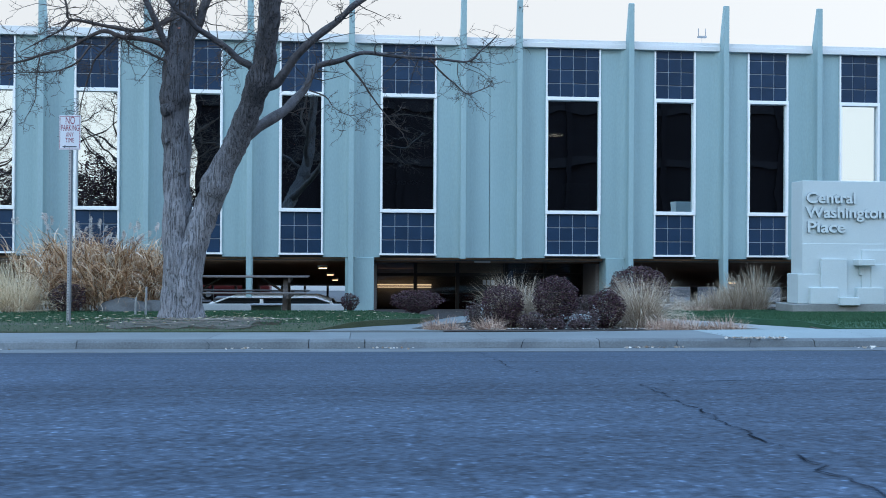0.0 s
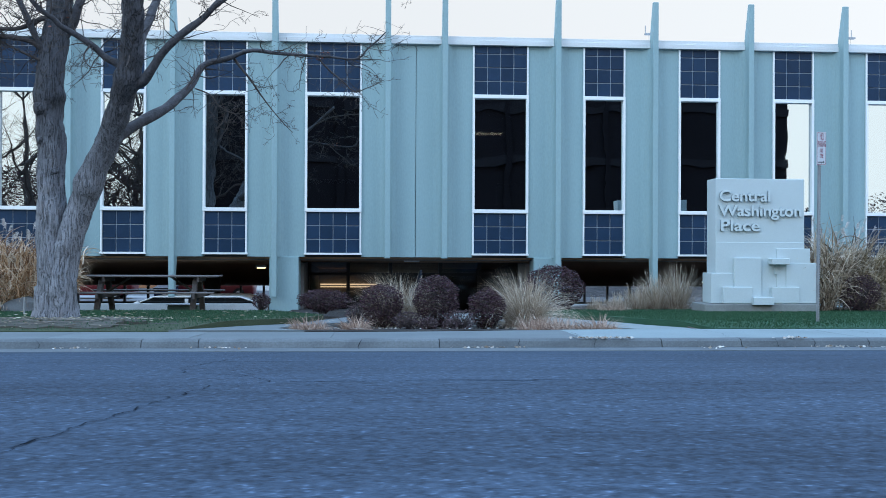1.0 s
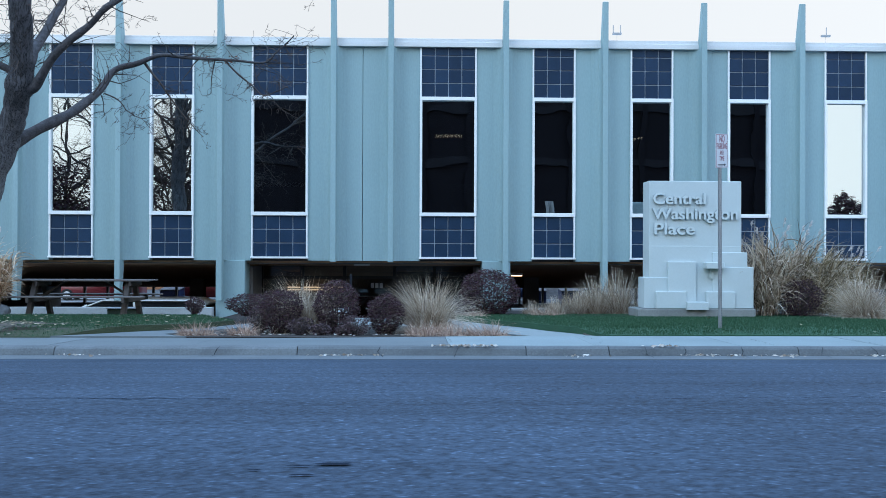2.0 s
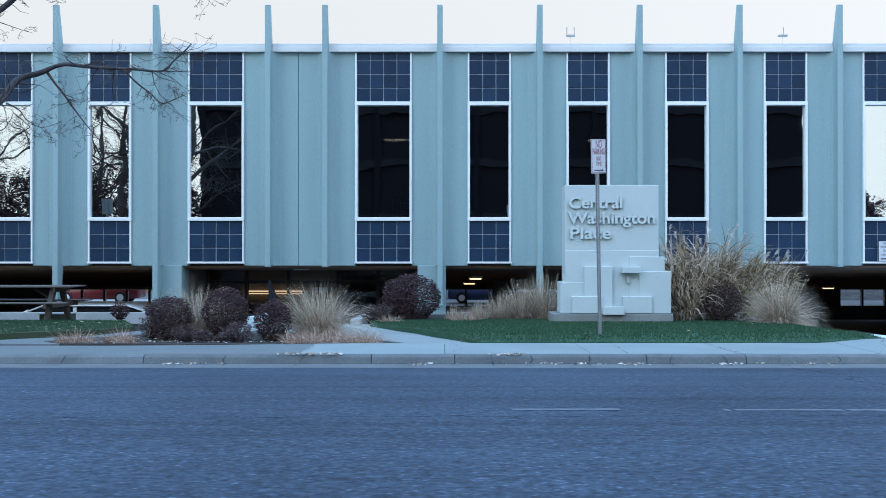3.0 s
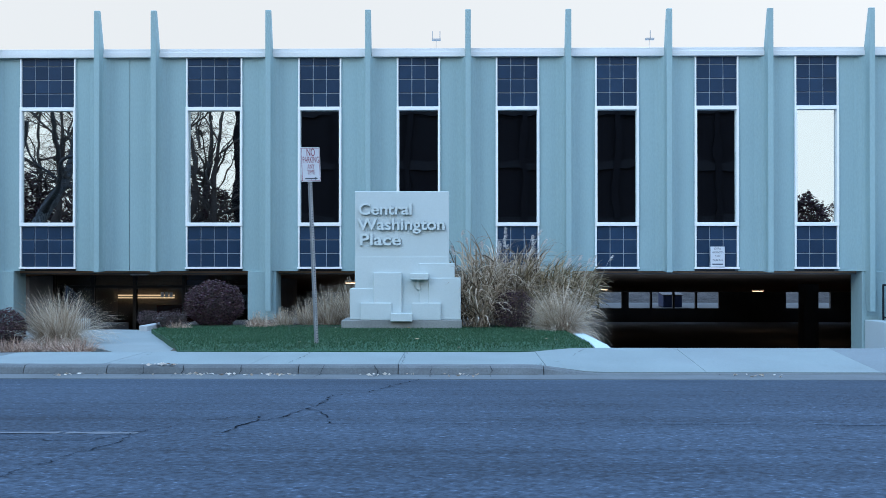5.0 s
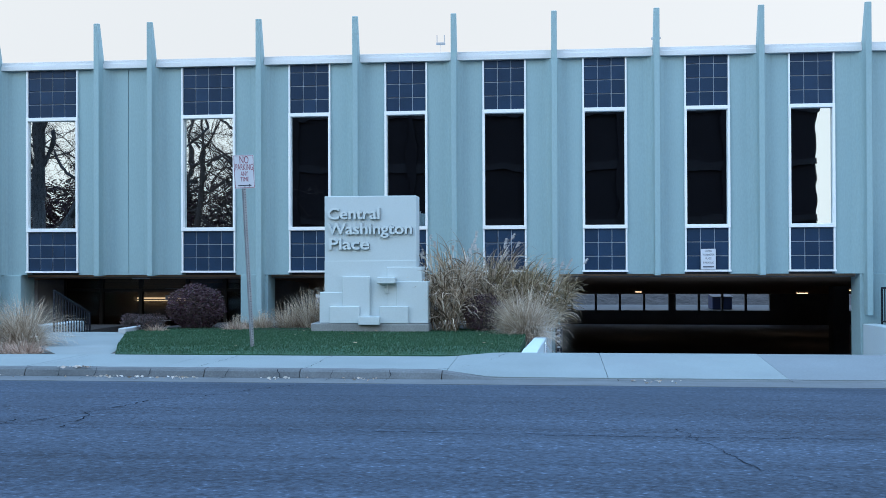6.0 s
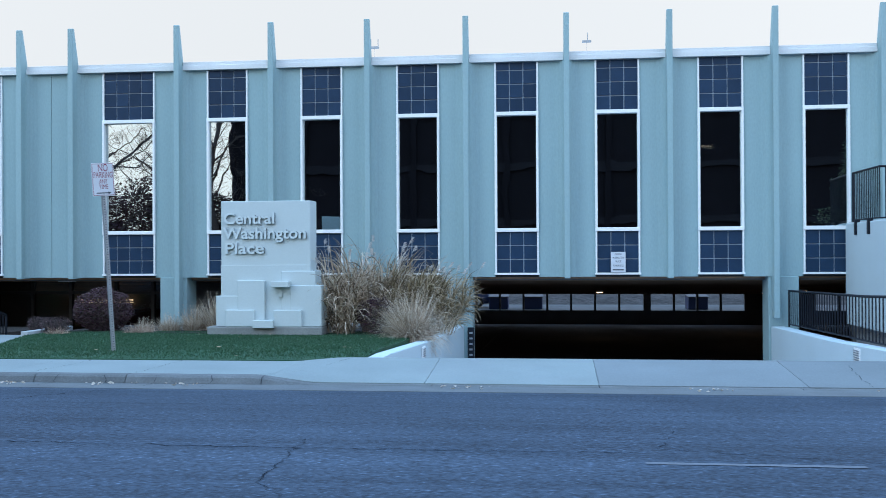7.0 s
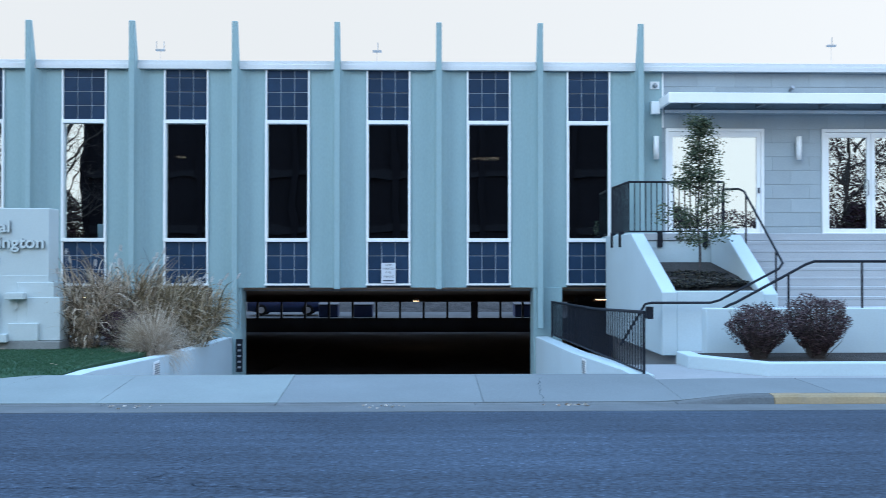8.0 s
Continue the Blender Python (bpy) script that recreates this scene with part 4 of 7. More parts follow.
def cheek(x0, x1, ya, yb, yc, za, zb, zc, label):
    bm = prism([(ya, 0.0), (ya, za), (yb, zb), (yc, zc), (yc, 0.0)], "x", x0, x1, 0.012)
    return tagged(put("cheek_wall", bm, M_WHITEWALL), label, "wall", kind="structure")


cheek(20.45, 20.70, 16.35, 18.7, 21.15, 1.06, 2.10, 2.10, "white sloping wall beside the planter")
cheek(22.16, 22.44, 16.45, 18.3, 19.25, 1.02, 2.06, 2.06, "white sloping wall between planter and steps")
pf = put("planter_wall", box(20.702, 22.158, 16.36, 16.58, 0.0, 1.075, 0.01), M_WHITEWALL)
tagged(pf, "white front wall of the raised planter", "wall", kind="structure")
soilp = put("planter_soil", prism([(16.585, 0.2), (16.585, 1.02), (17.6, 1.30), (19.25, 1.55), (19.25, 0.2)], "x", 20.705, 22.155), M_SOIL)
tagged(soilp, "dark soil of the raised planter", "soil", kind="structure")
fw2 = put("front_wall", box(20.60, 40, 14.40, 14.62, 0.0, 0.886, 0.012), M_WHITEWALL)
tagged(fw2, "white low wall in front of the steps", "wall", kind="structure")
bed_curb = bmesh.new()
outer = [(20.15, 14.38), (20.15, 13.75), (20.90, 12.72), (40, 12.72)]
inner = [(20.37, 14.38), (20.37, 13.83), (21.00, 12.92), (40, 12.92)]
rows = []
for (xa, ya), (xb, yb) in zip(outer, inner):
    rows.append([bed_curb.verts.new(p) for p in ((xa, ya, 0.0), (xa, ya, 0.265), (xb, yb, 0.265), (xb, yb, 0.0))])
for a, b in zip(rows, rows[1:]):
    for k in range(3):
        bed_curb.faces.new((a[k], b[k], b[k + 1], a[k + 1]))
bed_curb.faces.new(rows[0])
bed_curb.faces.new(rows[-1][::-1])
bmesh.ops.recalc_face_normals(bed_curb, faces=bed_curb.faces[:])
bmesh.ops.bevel(bed_curb, geom=bed_curb.edges[:], offset=0.015, segments=2, affect="EDGES", profile=0.5)
tagged(put("bed_curb", bed_curb, M_WHITEWALL), "white curb round the shrub bed", "curb", kind="structure")
bs = put("bed_soil", prism([(20.37, 14.39), (20.37, 13.83), (21.0, 12.92), (40, 12.92), (40, 14.39)], "z", 0.02, 0.235), M_SOIL)
tagged(bs, "dark soil of the shrub bed", "soil", kind="structure")


def handrail(label, points, posts, radius=0.021):
    ob = tagged(new("handrail"), label, "handrail")
    part("rail", tube(points, radius, 8), M_BLACKMETAL, ob)
    for x, y, z0, z1 in posts:
        part("post", tube([(x, y, z0), (x, y, z1)], 0.018, 8), M_BLACKMETAL, ob)
    return ob


handrail("black steel handrail up the steps", [(19.70, 16.1, 0.20), (19.95, 16.12, 0.60), (20.12, 16.15, 0.87), (20.22, 16.15, 0.89), (21.20, 16.15, 0.89), (21.35, 16.15, 0.93), (22.38, 16.25, 1.45), (22.48, 16.35, 1.54), (22.50, 16.5, 1.62), (22.50, 18.3, 2.88), (22.50, 18.6, 2.95), (22.25, 18.8, 2.95)],
         [(22.50, 16.7, 0.6, 1.76), (22.50, 18.2, 1.3, 2.82), (22.25, 18.8, 1.9, 2.94)])
handrail("black steel handrail on the low wall", [(20.75, 14.5, 0.80), (20.98, 14.5, 0.93), (21.08, 14.5, 0.97), (22.12, 14.5, 1.53), (22.25, 14.5, 1.575), (28.0, 14.5, 1.575)],
         [(21.86, 14.5, 0.88, 1.40), (22.96, 14.5, 0.88, 1.57), (24.4, 14.5, 0.88, 1.57), (25.9, 14.5, 0.88, 1.57)])
guard = pickets("railing", "black steel guard rail round the landing", [(20.56, 21.0, 3.14), (20.56, 19.35, 3.14), (22.45, 19.35, 3.14)], lambda x, y: 2.10, 0.11)
for x, y in ((20.46, 20.4), (20.46, 19.6), (21.15, 19.26), (22.05, 19.26)):
    part("bracket", box(x - 0.05, x + 0.05, y - 0.03, y + 0.05, 1.85, 2.16), M_BLACKMETAL, guard)
for x in (20.22, 21.9):
    hb = thing("wall_bracket", "black steel bracket on the white wall", "bracket", "wall brackets")
    part("plate", box(x - 0.05, x + 0.05, 16.2, 16.355, 0.62, 0.82, 0.004), M_BLACKMETAL, hb)

# upper entrance wall of painted blocks
upper_wall = tagged(new("wall_entrance"), "grey painted block wall of the upper entrance", "wall", kind="structure")
part("backing", box(21.24, 40, 21.27, 21.5, 2.0, 5.68), M_STEP, upper_wall)

# ---- doors, canopy and lamps of the upper entrance ----
M_DOORGLASS = pane_glass("door glass", 0.6, (0.2, 0.22, 0.24), 0.003)


def glazed_door(name, label, xa, xb, leaves):
    ob = tagged(new(name), label, "door", kind="structure")
    part("frame", ring(xa, xb, 2.12, 4.46, 0.07, 0.07, 21.20, 21.36), M_WHITE, ob)
    n = len(leaves) - 1
    for a, b in zip(leaves, leaves[1:]):
        leaf = part("leaf", ring(a + 0.005, b - 0.005, 2.17, 4.385, 0.085, 0.11, 21.225, 21.29), M_WHITE, ob, "white metal door leaf")
        part("pane", box(a + 0.085, b - 0.085, 21.255, 21.262, 2.27, 4.28), M_DOORGLASS, leaf, "reflective glass")
    return ob


d1 = glazed_door("door_1", "white framed glass door reflecting the bright sky", 21.78, 23.94, [21.85, 23.87])
d2 = glazed_door("door_2", "white framed double glass door with pull handles", 25.22, 27.40, [25.29, 26.31, 27.33])
for xx in (26.22, 26.40):
    part("handle", tube([(xx, 21.22, 3.0), (xx, 21.16, 3.03), (xx, 21.16, 3.32), (xx, 21.22, 3.35)], 0.014, 8), M_GALV, d2, "steel pull handle")
part("lock", box(23.80, 23.84, 21.20, 21.226, 3.05, 3.17), M_INK, d1)

canopy = tagged(new("canopy"), "white steel canopy with a dark underside over the doors", "canopy")
part("front_beam", box(21.63, 40, 20.40, 20.46, 4.887, 5.106, 0.008), M_WHITE, canopy)
part("side_beam", box(21.63, 21.69, 20.462, 21.22, 4.887, 5.096, 0.006), M_WHITE, canopy)
part("bracket", box(21.44, 21.628, 21.10, 21.222, 4.76, 5.03, 0.006), M_WHITE, canopy)
part("deck", box(21.70, 40, 20.462, 21.24, 5.03, 5.06), M_GALV, canopy)
for xx in (22.4, 23.8, 25.2, 26.6, 28.0, 29.4):
    part("joist", box(xx - 0.035, xx + 0.035, 20.462, 21.24, 4.92, 5.028), M_GALV, canopy)
part("ledger", box(21.76, 40, 21.17, 21.24, 4.80, 4.86), M_WHITE, canopy)


def wall_lamp(x):
    ob = thing("wall_lamp", "white vertical tube lamp on the block wall", "lamp", "wall lamps")
    part("back_plate", box(x - 0.05, x + 0.05, 21.20, 21.25, 3.9, 4.15, 0.004), M_GALV, ob)
    b = bmesh.new()
    bmesh.ops.create_cone(b, cap_ends=True, segments=16, radius1=0.06, radius2=0.06, depth=0.5, matrix=Matrix.Translation((x, 21.14, 4.03)))
    part("shade", b, M_WHITE, ob, "white frosted tube", True)
    return ob


wall_lamp(21.55)
wall_lamp(24.68)
cctv = thing("security_camera", "small white camera housing under the roof edge", "camera")
part("plate", box(21.44, 21.64, 21.21, 21.25, 5.31, 5.48, 0.006), M_WHITE, cctv)
b = bmesh.new()
bmesh.ops.create_uvsphere(b, u_segments=14, v_segments=8, radius=0.055, matrix=Matrix.Translation((21.54, 21.19, 5.39)))
part("dome", b, M_GALV, cctv, "grey dome", True)
spot = thing("spot_lamp", "small grey spot lamp on the wall", "lamp")
part("body", tube([(24.52, 21.24, 5.30), (24.55, 21.12, 5.36)], [0.03, 0.045], 10), M_GALV, spot)

# notice on a tile panel
notice = thing("notice_sign", "white parking notice fixed to a dark tile panel", "sign")
part("plate", box(15.595, 15.905, 21.115, 21.121, 1.09, 1.53, 0.002), M_SIGNFACE, notice)
for body, z, w in (("CENTRAL", 1.465, 0.15), ("WASHINGTON", 1.385, 0.24), ("PLACE", 1.305, 0.12), ("PARKING", 1.215, 0.22)):
    text("lettering", body, 0.062, M_INK, notice, pose(15.75 - w / 2, 21.113, z, 90, 0, 0), 0.0005, w)
part("bar", box(15.635, 15.865, 21.112, 21.114, 1.135, 1.160), M_INK, notice)

# roof fixtures
M_POLE = material("pale grey pole paint", (0.60, 0.52, 0.46), 0.6, 0.05)
for i, (x, two) in enumerate(((9.52, True), (15.29, False), (27.6, False))):
    up = 0.22 if i == 2 else 0.0
    rf = thing("roof_fixture", "small grey bracket on a thin white pole on the roof", "roof fixture", "roof fixtures")
    part("pole", tube([(x, 26.2, 5.8), (x, 26.2, 7.18 + up)], 0.007, 6), M_POLE, rf)
    part("cross_arm", box(x - 0.12, x + 0.12, 26.15, 26.25, 7.16 + up, 7.21 + up, 0.004), M_GALV, rf)
    for dx in ((-0.10, 0.10) if two else (0.02,)):
        part("rod", tube([(x + dx, 26.2, 7.20 + up), (x + dx, 26.2, 7.42 + up)], 0.012, 6), M_GALV, rf)

# lamps inside
for x, y, z, w in ((4.88, 24.5, 4.15, 0.68), (10.1, 26.0, 4.32, 0.2), (18.2, 26.0, 4.30, 0.7)):
    il = thing("ceiling_lamp", "warm lit ceiling lamp inside the office", "lamp", "office lamps")
    part("diffuser", box(x - w / 2, x + w / 2, y, y + 0.3, z, z + 0.03), M_LIGHTO, il)
    part("rod", tube([(x, y + 0.15, z + 0.03), (x, y + 0.15, 5.45)], 0.01, 6), M_DARK, il)
M_CAB = material("grey cabinet paint", (0.45, 0.44, 0.41), 0.6, 0.1)
cab = thing("filing_cabinet", "grey cabinet standing behind the office window", "cabinet")
part("body", box(4.86, 5.42, 22.4, 22.9, 1.04, 2.78, 0.01), M_CAB, cab)
part("drawer_front", box(4.88, 5.40, 22.385, 22.399, 1.10, 2.72, 0.004), M_CAB, cab)
# tall desk added to stand in for the pale line in the pane
desk = thing("desk", "pale tall desk added for the pale line in the office window", "desk")
part("desktop", box(0.05, 1.5, 22.6, 23.4, 2.755, 2.80, 0.004), M_WHITE, desk)
for x in (0.1, 1.45):
    part("leg", box(x - 0.03, x + 0.03, 22.65, 23.35, 1.04, 2.755), M_DARK, desk)


def z_soffit(y):
    return 0.95 - 0.0519 * (y - 21.45)


for x, y, w in ((7.0, 28.3, 0.17), (7.0, 35.3, 0.19), (-0.93, 25.0, 0.10), (-0.91, 31.0, 0.10), (-0.93, 38.0, 0.10), (23.3, 36.5, 0.22), (24.0, 45.0, 0.22), (16.3, 41.0, 0.12)):
    gl = thing("garage_lamp", "warm lit strip lamp under the garage ceiling", "lamp", "garage lamps")
    part("diffuser", box(x - w, x + w, y - 0.1, y + 0.1, z_soffit(y) - 0.085, z_soffit(y) - 0.065), M_LIGHTG, gl)
    part("housing", box(x - w - 0.03, x + w + 0.03, y - 0.12, y + 0.12, z_soffit(y) - 0.064, z_soffit(y) + 0.01), M_WHITE, gl)
for x, y in ((8.0, 33), (22.0, 33), (-4, 36), (2.5, 40)):
    gc = thing("garage_column", "dark square concrete garage column", "column", "garage columns")
    part("shaft", box(x - 0.25, x + 0.25, y - 0.25, y + 0.25, -2.4, z_soffit(y) + 0.01), M_DARK, gc)


# ---- trees ----
def limb(bm, points, r0, r1, sides=10, rough=0.0, seed=0, taper=1.0, lump=0.20):
    """A bent, tapering limb through a few points, smoothed."""
    pts = [Vector(p) for p in points]
    out = []
    n = len(pts)
    for i in range(n - 1):
        p0, p1, p2, p3 = pts[max(i - 1, 0)], pts[i], pts[i + 1], pts[min(i + 2, n - 1)]
        for k in range(5):
            t = k / 5
            out.append(0.5 * ((2 * p1) + (p2 - p0) * t + (2 * p0 - 5 * p1 + 4 * p2 - p3) * t * t + (3 * p1 - p0 - 3 * p2 + p3) * t ** 3))
    out.append(pts[-1])
    m = len(out) - 1
    radii = []
    for i, p in enumerate(out):
        r = r1 + (r0 - r1) * (1 - i / m) ** taper
        out[i] = p + Vector((noise.noise(p * 1.9 + Vector((seed, 0, 0))), noise.noise(p * 1.9 + Vector((0, seed, 7))), 0)) * rough
        radii.append(r * (1 + lump * noise.noise(p * 4.3 + Vector((seed, 3, 1)))))
    tube(out, radii, sides, bm)
    return out, radii


def furrowed(bm, depth, seed):
    """Bark ridges: long wavering furrows cut into a trunk."""
    bm.normal_update()
    for v in bm.verts:
        p = v.co
        q = Vector((p.x * 13, p.y * 13, p.z * 2.6 + seed))
        w = Vector((noise.noise(q * 0.4), noise.noise(q * 0.4 + Vector((9, 0, 0))), 0)) * 1.4
        ridge = abs(noise.noise(q + w)) * 2.2
        v.co += v.normal * depth * (min(1.0, ridge) - 0.55)


def finer(points, step):
    out = []
    for a, b in zip(points, points[1:]):
        n = max(1, int((Vector(b) - Vector(a)).length / step))
        out += [Vector(a).lerp(Vector(b), k / n) for k in range(n)]
    return out + [Vector(points[-1])]


def trunk(points, r0, r1, seed, knots):
    """A stout furrowed trunk, swollen at its knots (height, swelling)."""
    line = bmesh.new()
    path, radii = limb(line, points, r0, r1, 6, 0.03, seed, lump=0.07)
    line.free()
    fine = finer(path, 0.035)
    n = len(fine) - 1
    rr = []
    for i, p in enumerate(fine):
        k = i / n * (len(path) - 1)
        a = min(int(k), len(path) - 2)
        r = radii[a] + (radii[a + 1] - radii[a]) * (k - a)
        for h, s in knots:
            r += s * math.exp(-((p.z - h) / 0.12) ** 2)
        rr.append(r + 0.10 * math.exp(-(p.z - 0.05) / 0.16))
    bm = tube(fine, rr, 44)
    furrowed(bm, 0.030, seed)
    return bm, path, radii


def twigs(bm, path, radii, rnd, count, length, depth, up=0.25, start=0.15, droop=0.0, bends=(4, 6), thin=0.0032):
    """Side branches that fork again."""
    for _ in range(count):
        i = rnd.randint(int(len(path) * start), len(path) - 1)
        p = path[i]
        d = (path[min(i + 1, len(path) - 1)] - path[max(i - 1, 0)]).normalized()
        side = Vector((rnd.gauss(0, 1), rnd.gauss(0, 0.8), rnd.gauss(up, 0.7))).normalized()
        v = (d * rnd.uniform(0.2, 0.9) + side).normalized()
        n = rnd.randint(*bends)
        ll = length * rnd.uniform(0.4, 1.1)
        r = min(radii[i] * 0.5, 0.004 + 0.010 * ll)
        pts = [p]
        for k in range(n):
            v = (v + Vector((rnd.gauss(0, 0.28), rnd.gauss(0, 0.28), rnd.gauss(0.04 - droop, 0.25)))).normalized()
            pts.append(pts[-1] + v * ll / n)
        rr = [max(thin, r * (1 - 0.8 * k / n)) for k in range(n + 1)]
        tube(pts, rr, 3, bm, False)
        if depth > 0:
            twigs(bm, pts, rr, rnd, rnd.randint(2, 4), ll * 0.55, depth - 1, up, 0.2, droop, bends, thin)


def big_tree():
    tree = tagged(new("tree"), "large bare tree with two grey furrowed trunks on the lawn", "tree")
    Y = 14.05
    rnd = random.Random(11)
    tr, left, lr = trunk([(-2.60, Y, -0.05), (-2.59, Y, 0.66), (-2.60, Y, 1.31), (-2.60, Y, 1.87), (-2.59, Y, 2.44), (-2.62, Y, 2.92), (-2.64, Y, 3.33), (-2.62, Y, 3.73), (-2.57, Y + 0.05, 4.11), (-2.53, Y + 0.1, 4.49), (-2.53, Y + 0.15, 4.91), (-2.50, Y + 0.2, 5.58), (-2.57, Y + 0.2, 6.56)], 0.205, 0.165, 1, ((3.30, 0.040), (2.75, 0.02)))
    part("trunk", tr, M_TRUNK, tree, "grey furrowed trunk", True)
    for x, z, d, r in ((-2.74, 3.10, -0.09, 0.085), (-2.72, 2.66, -0.05, 0.05), (-2.56, 2.22, 0.0, 0.045)):
        sb = tube([(x + 0.10 - d * 0.2, Y - 0.08, z + 0.02), (x + 0.03, Y - 0.15, z), (x + d * 0.3, Y - 0.19, z - 0.01)], [r * 1.25, r * 1.1, r], 14)
        furrowed(sb, 0.012, 5 + z)
        part("stub", sb, M_TRUNK, tree, "sawn-off stub of a limb", True)
    tr, right, rr = trunk([(-2.44, Y - 0.03, -0.05), (-2.43, Y - 0.03, 0.66), (-2.36, Y - 0.03, 1.15), (-2.17, 13.98, 1.71), (-1.94, 13.86, 2.27), (-1.72, 13.75, 2.66), (-1.54, 13.60, 3.04), (-1.40, 13.38, 3.40), (-1.28, 13.20, 3.75), (-1.22, 13.05, 4.10), (-1.19, 12.90, 4.44), (-1.16, 12.80, 5.01), (-1.11, 12.70, 5.87)], 0.205, 0.115, 2, ((3.45, 0.045), (2.05, 0.025)))
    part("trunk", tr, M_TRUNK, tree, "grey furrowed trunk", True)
    lower = [
        ([(-1.74, 13.80, 2.62), (-1.51, 14.00, 2.84), (-1.22, 14.35, 3.11), (-1.00, 14.75, 3.39), (-0.81, 15.10, 3.71), (-0.69, 15.30, 4.03), (-0.33, 15.30, 4.13), (0.07, 15.25, 4.26), (0.55, 15.15, 4.19), (1.17, 15.05, 4.14), (1.70, 15.00, 4.11), (1.88, 15.00, 4.28), (2.14, 15.00, 4.53)], 0.112, 0.010),
        ([(-1.35, 13.35, 3.37), (-1.17, 13.30, 3.40), (-1.03, 13.20, 3.54), (-0.86, 13.15, 3.73), (-0.63, 13.10, 3.99), (-0.36, 13.05, 4.20), (-0.14, 13.00, 4.38), (0.13, 13.00, 4.57), (0.61, 12.90, 4.95), (1.21, 12.80, 5.54)], 0.085, 0.035),
        ([(-1.40, 13.35, 3.46), (-1.51, 13.30, 3.63), (-1.67, 13.30, 3.72), (-1.81, 13.25, 3.86), (-1.99, 13.20, 3.99), (-2.17, 13.10, 4.09), (-2.27, 13.05, 4.18), (-2.43, 12.95, 4.27), (-2.55, 12.85, 4.43), (-2.70, 12.80, 4.81)], 0.066, 0.03),
        ([(-2.56, 14.08, 4.40), (-2.72, 14.05, 4.41), (-2.87, 14.00, 4.33), (-3.05, 13.95, 4.24), (-3.20, 13.90, 4.21), (-3.46, 13.85, 4.24), (-3.83, 13.80, 4.30), (-4.02, 13.75, 4.32), (-4.05, 13.70, 4.45), (-4.11, 13.70, 4.65), (-4.19, 13.60, 5.00)], 0.052, 0.012),
        ([(-2.62, 14.00, 3.86), (-2.82, 13.95, 4.03), (-3.08, 13.90, 4.09), (-3.34, 13.85, 4.10), (-3.56, 13.80, 4.17), (-3.83, 13.80, 4.05), (-4.04, 13.75, 3.92), (-4.40, 13.70, 3.80), (-4.67, 13.70, 3.70), (-4.91, 13.65, 3.64), (-5.34, 13.60, 3.54)], 0.05, 0.012),
        ([(-3.41, 13.80, 4.11), (-3.60, 13.80, 3.90), (-3.70, 13.80, 3.75), (-3.72, 13.80, 3.62), (-3.78, 13.80, 3.42), (-3.84, 13.80, 3.18), (-3.85, 13.80, 2.99)], 0.020, 0.007),
        ([(-3.70, 13.75, 3.96), (-3.91, 13.70, 3.69), (-4.21, 13.70, 3.57), (-4.57, 13.65, 3.55), (-4.89, 13.60, 3.49)], 0.017, 0.006),
        ([(-4.39, 13.70, 3.80), (-4.42, 13.70, 3.62), (-4.45, 13.70, 3.39), (-4.47, 13.70, 3.17), (-4.59, 13.65, 2.90)], 0.014, 0.005),
        ([(-4.02, 13.75, 4.32), (-4.14, 13.70, 4.14), (-4.37, 13.70, 4.00), (-4.64, 13.65, 3.83)], 0.022, 0.006),
        ([(-2.56, 14.00, 3.62), (-2.70, 13.95, 3.77), (-2.92, 13.90, 3.88), (-3.16, 13.90, 3.99), (-3.34, 13.85, 4.09)], 0.026, 0.012),
        ([(-2.50, 14.10, 4.12), (-2.37, 14.10, 4.33), (-2.28, 14.10, 4.52), (-2.19, 14.10, 4.73), (-2.07, 14.20, 5.25)], 0.085, 0.06),
        ([(-2.64, 14.00, 3.78), (-2.76, 13.95, 4.01), (-2.86, 13.90, 4.24), (-2.96, 13.90, 4.45), (-3.06, 13.90, 4.69), (-3.20, 13.90, 5.12)], 0.062, 0.035),
        ([(-1.34, 13.25, 3.50), (-1.28, 13.50, 3.85), (-1.29, 13.80, 4.11), (-1.25, 14.10, 4.42), (-1.22, 14.50, 4.85), (-1.12, 14.80, 5.44), (-1.09, 15.00, 6.19)], 0.10, 0.05),
        ([(-0.23, 15.30, 4.13), (-0.02, 15.30, 3.87), (0.11, 15.30, 3.67), (0.29, 15.30, 3.41), (0.49, 15.30, 3.19), (0.70, 15.30, 2.98)], 0.026, 0.006),
        ([(1.12, 15.05, 4.13), (1.35, 15.05, 3.90), (1.51, 15.05, 3.77), (1.69, 15.05, 3.61), (1.88, 15.00, 3.66), (2.04, 15.00, 3.73)], 0.018, 0.006),
        ([(-0.81, 15.10, 3.62), (-0.54, 15.00, 3.50), (-0.41, 15.00, 3.33), (-0.15, 14.90, 3.21), (0.16, 14.90, 3.30)], 0.014, 0.004),
        ([(-1.80, 13.25, 3.86), (-1.88, 13.20, 3.71), (-1.79, 13.20, 3.56), (-1.62, 13.20, 3.59)], 0.014, 0.006),
        ([(-2.55, Y + 0.15, 4.9), (-2.2, Y + 0.3, 5.6), (-1.9, Y + 0.5, 6.6)], 0.09, 0.03),
        ([(-2.53, Y + 0.1, 4.6), (-3.3, Y + 0.6, 5.3), (-4.2, Y + 1.1, 6.2)], 0.06, 0.02),
        ([(-1.19, 12.92, 4.45), (-1.5, 12.5, 5.3), (-1.2, 12.0, 6.3)], 0.06, 0.02),
        ([(0.62, 12.90, 4.95), (1.1, 13.4, 5.15), (1.9, 13.9, 5.2), (2.6, 14.3, 5.05)], 0.028, 0.008),
    ]
    tw = bmesh.new()
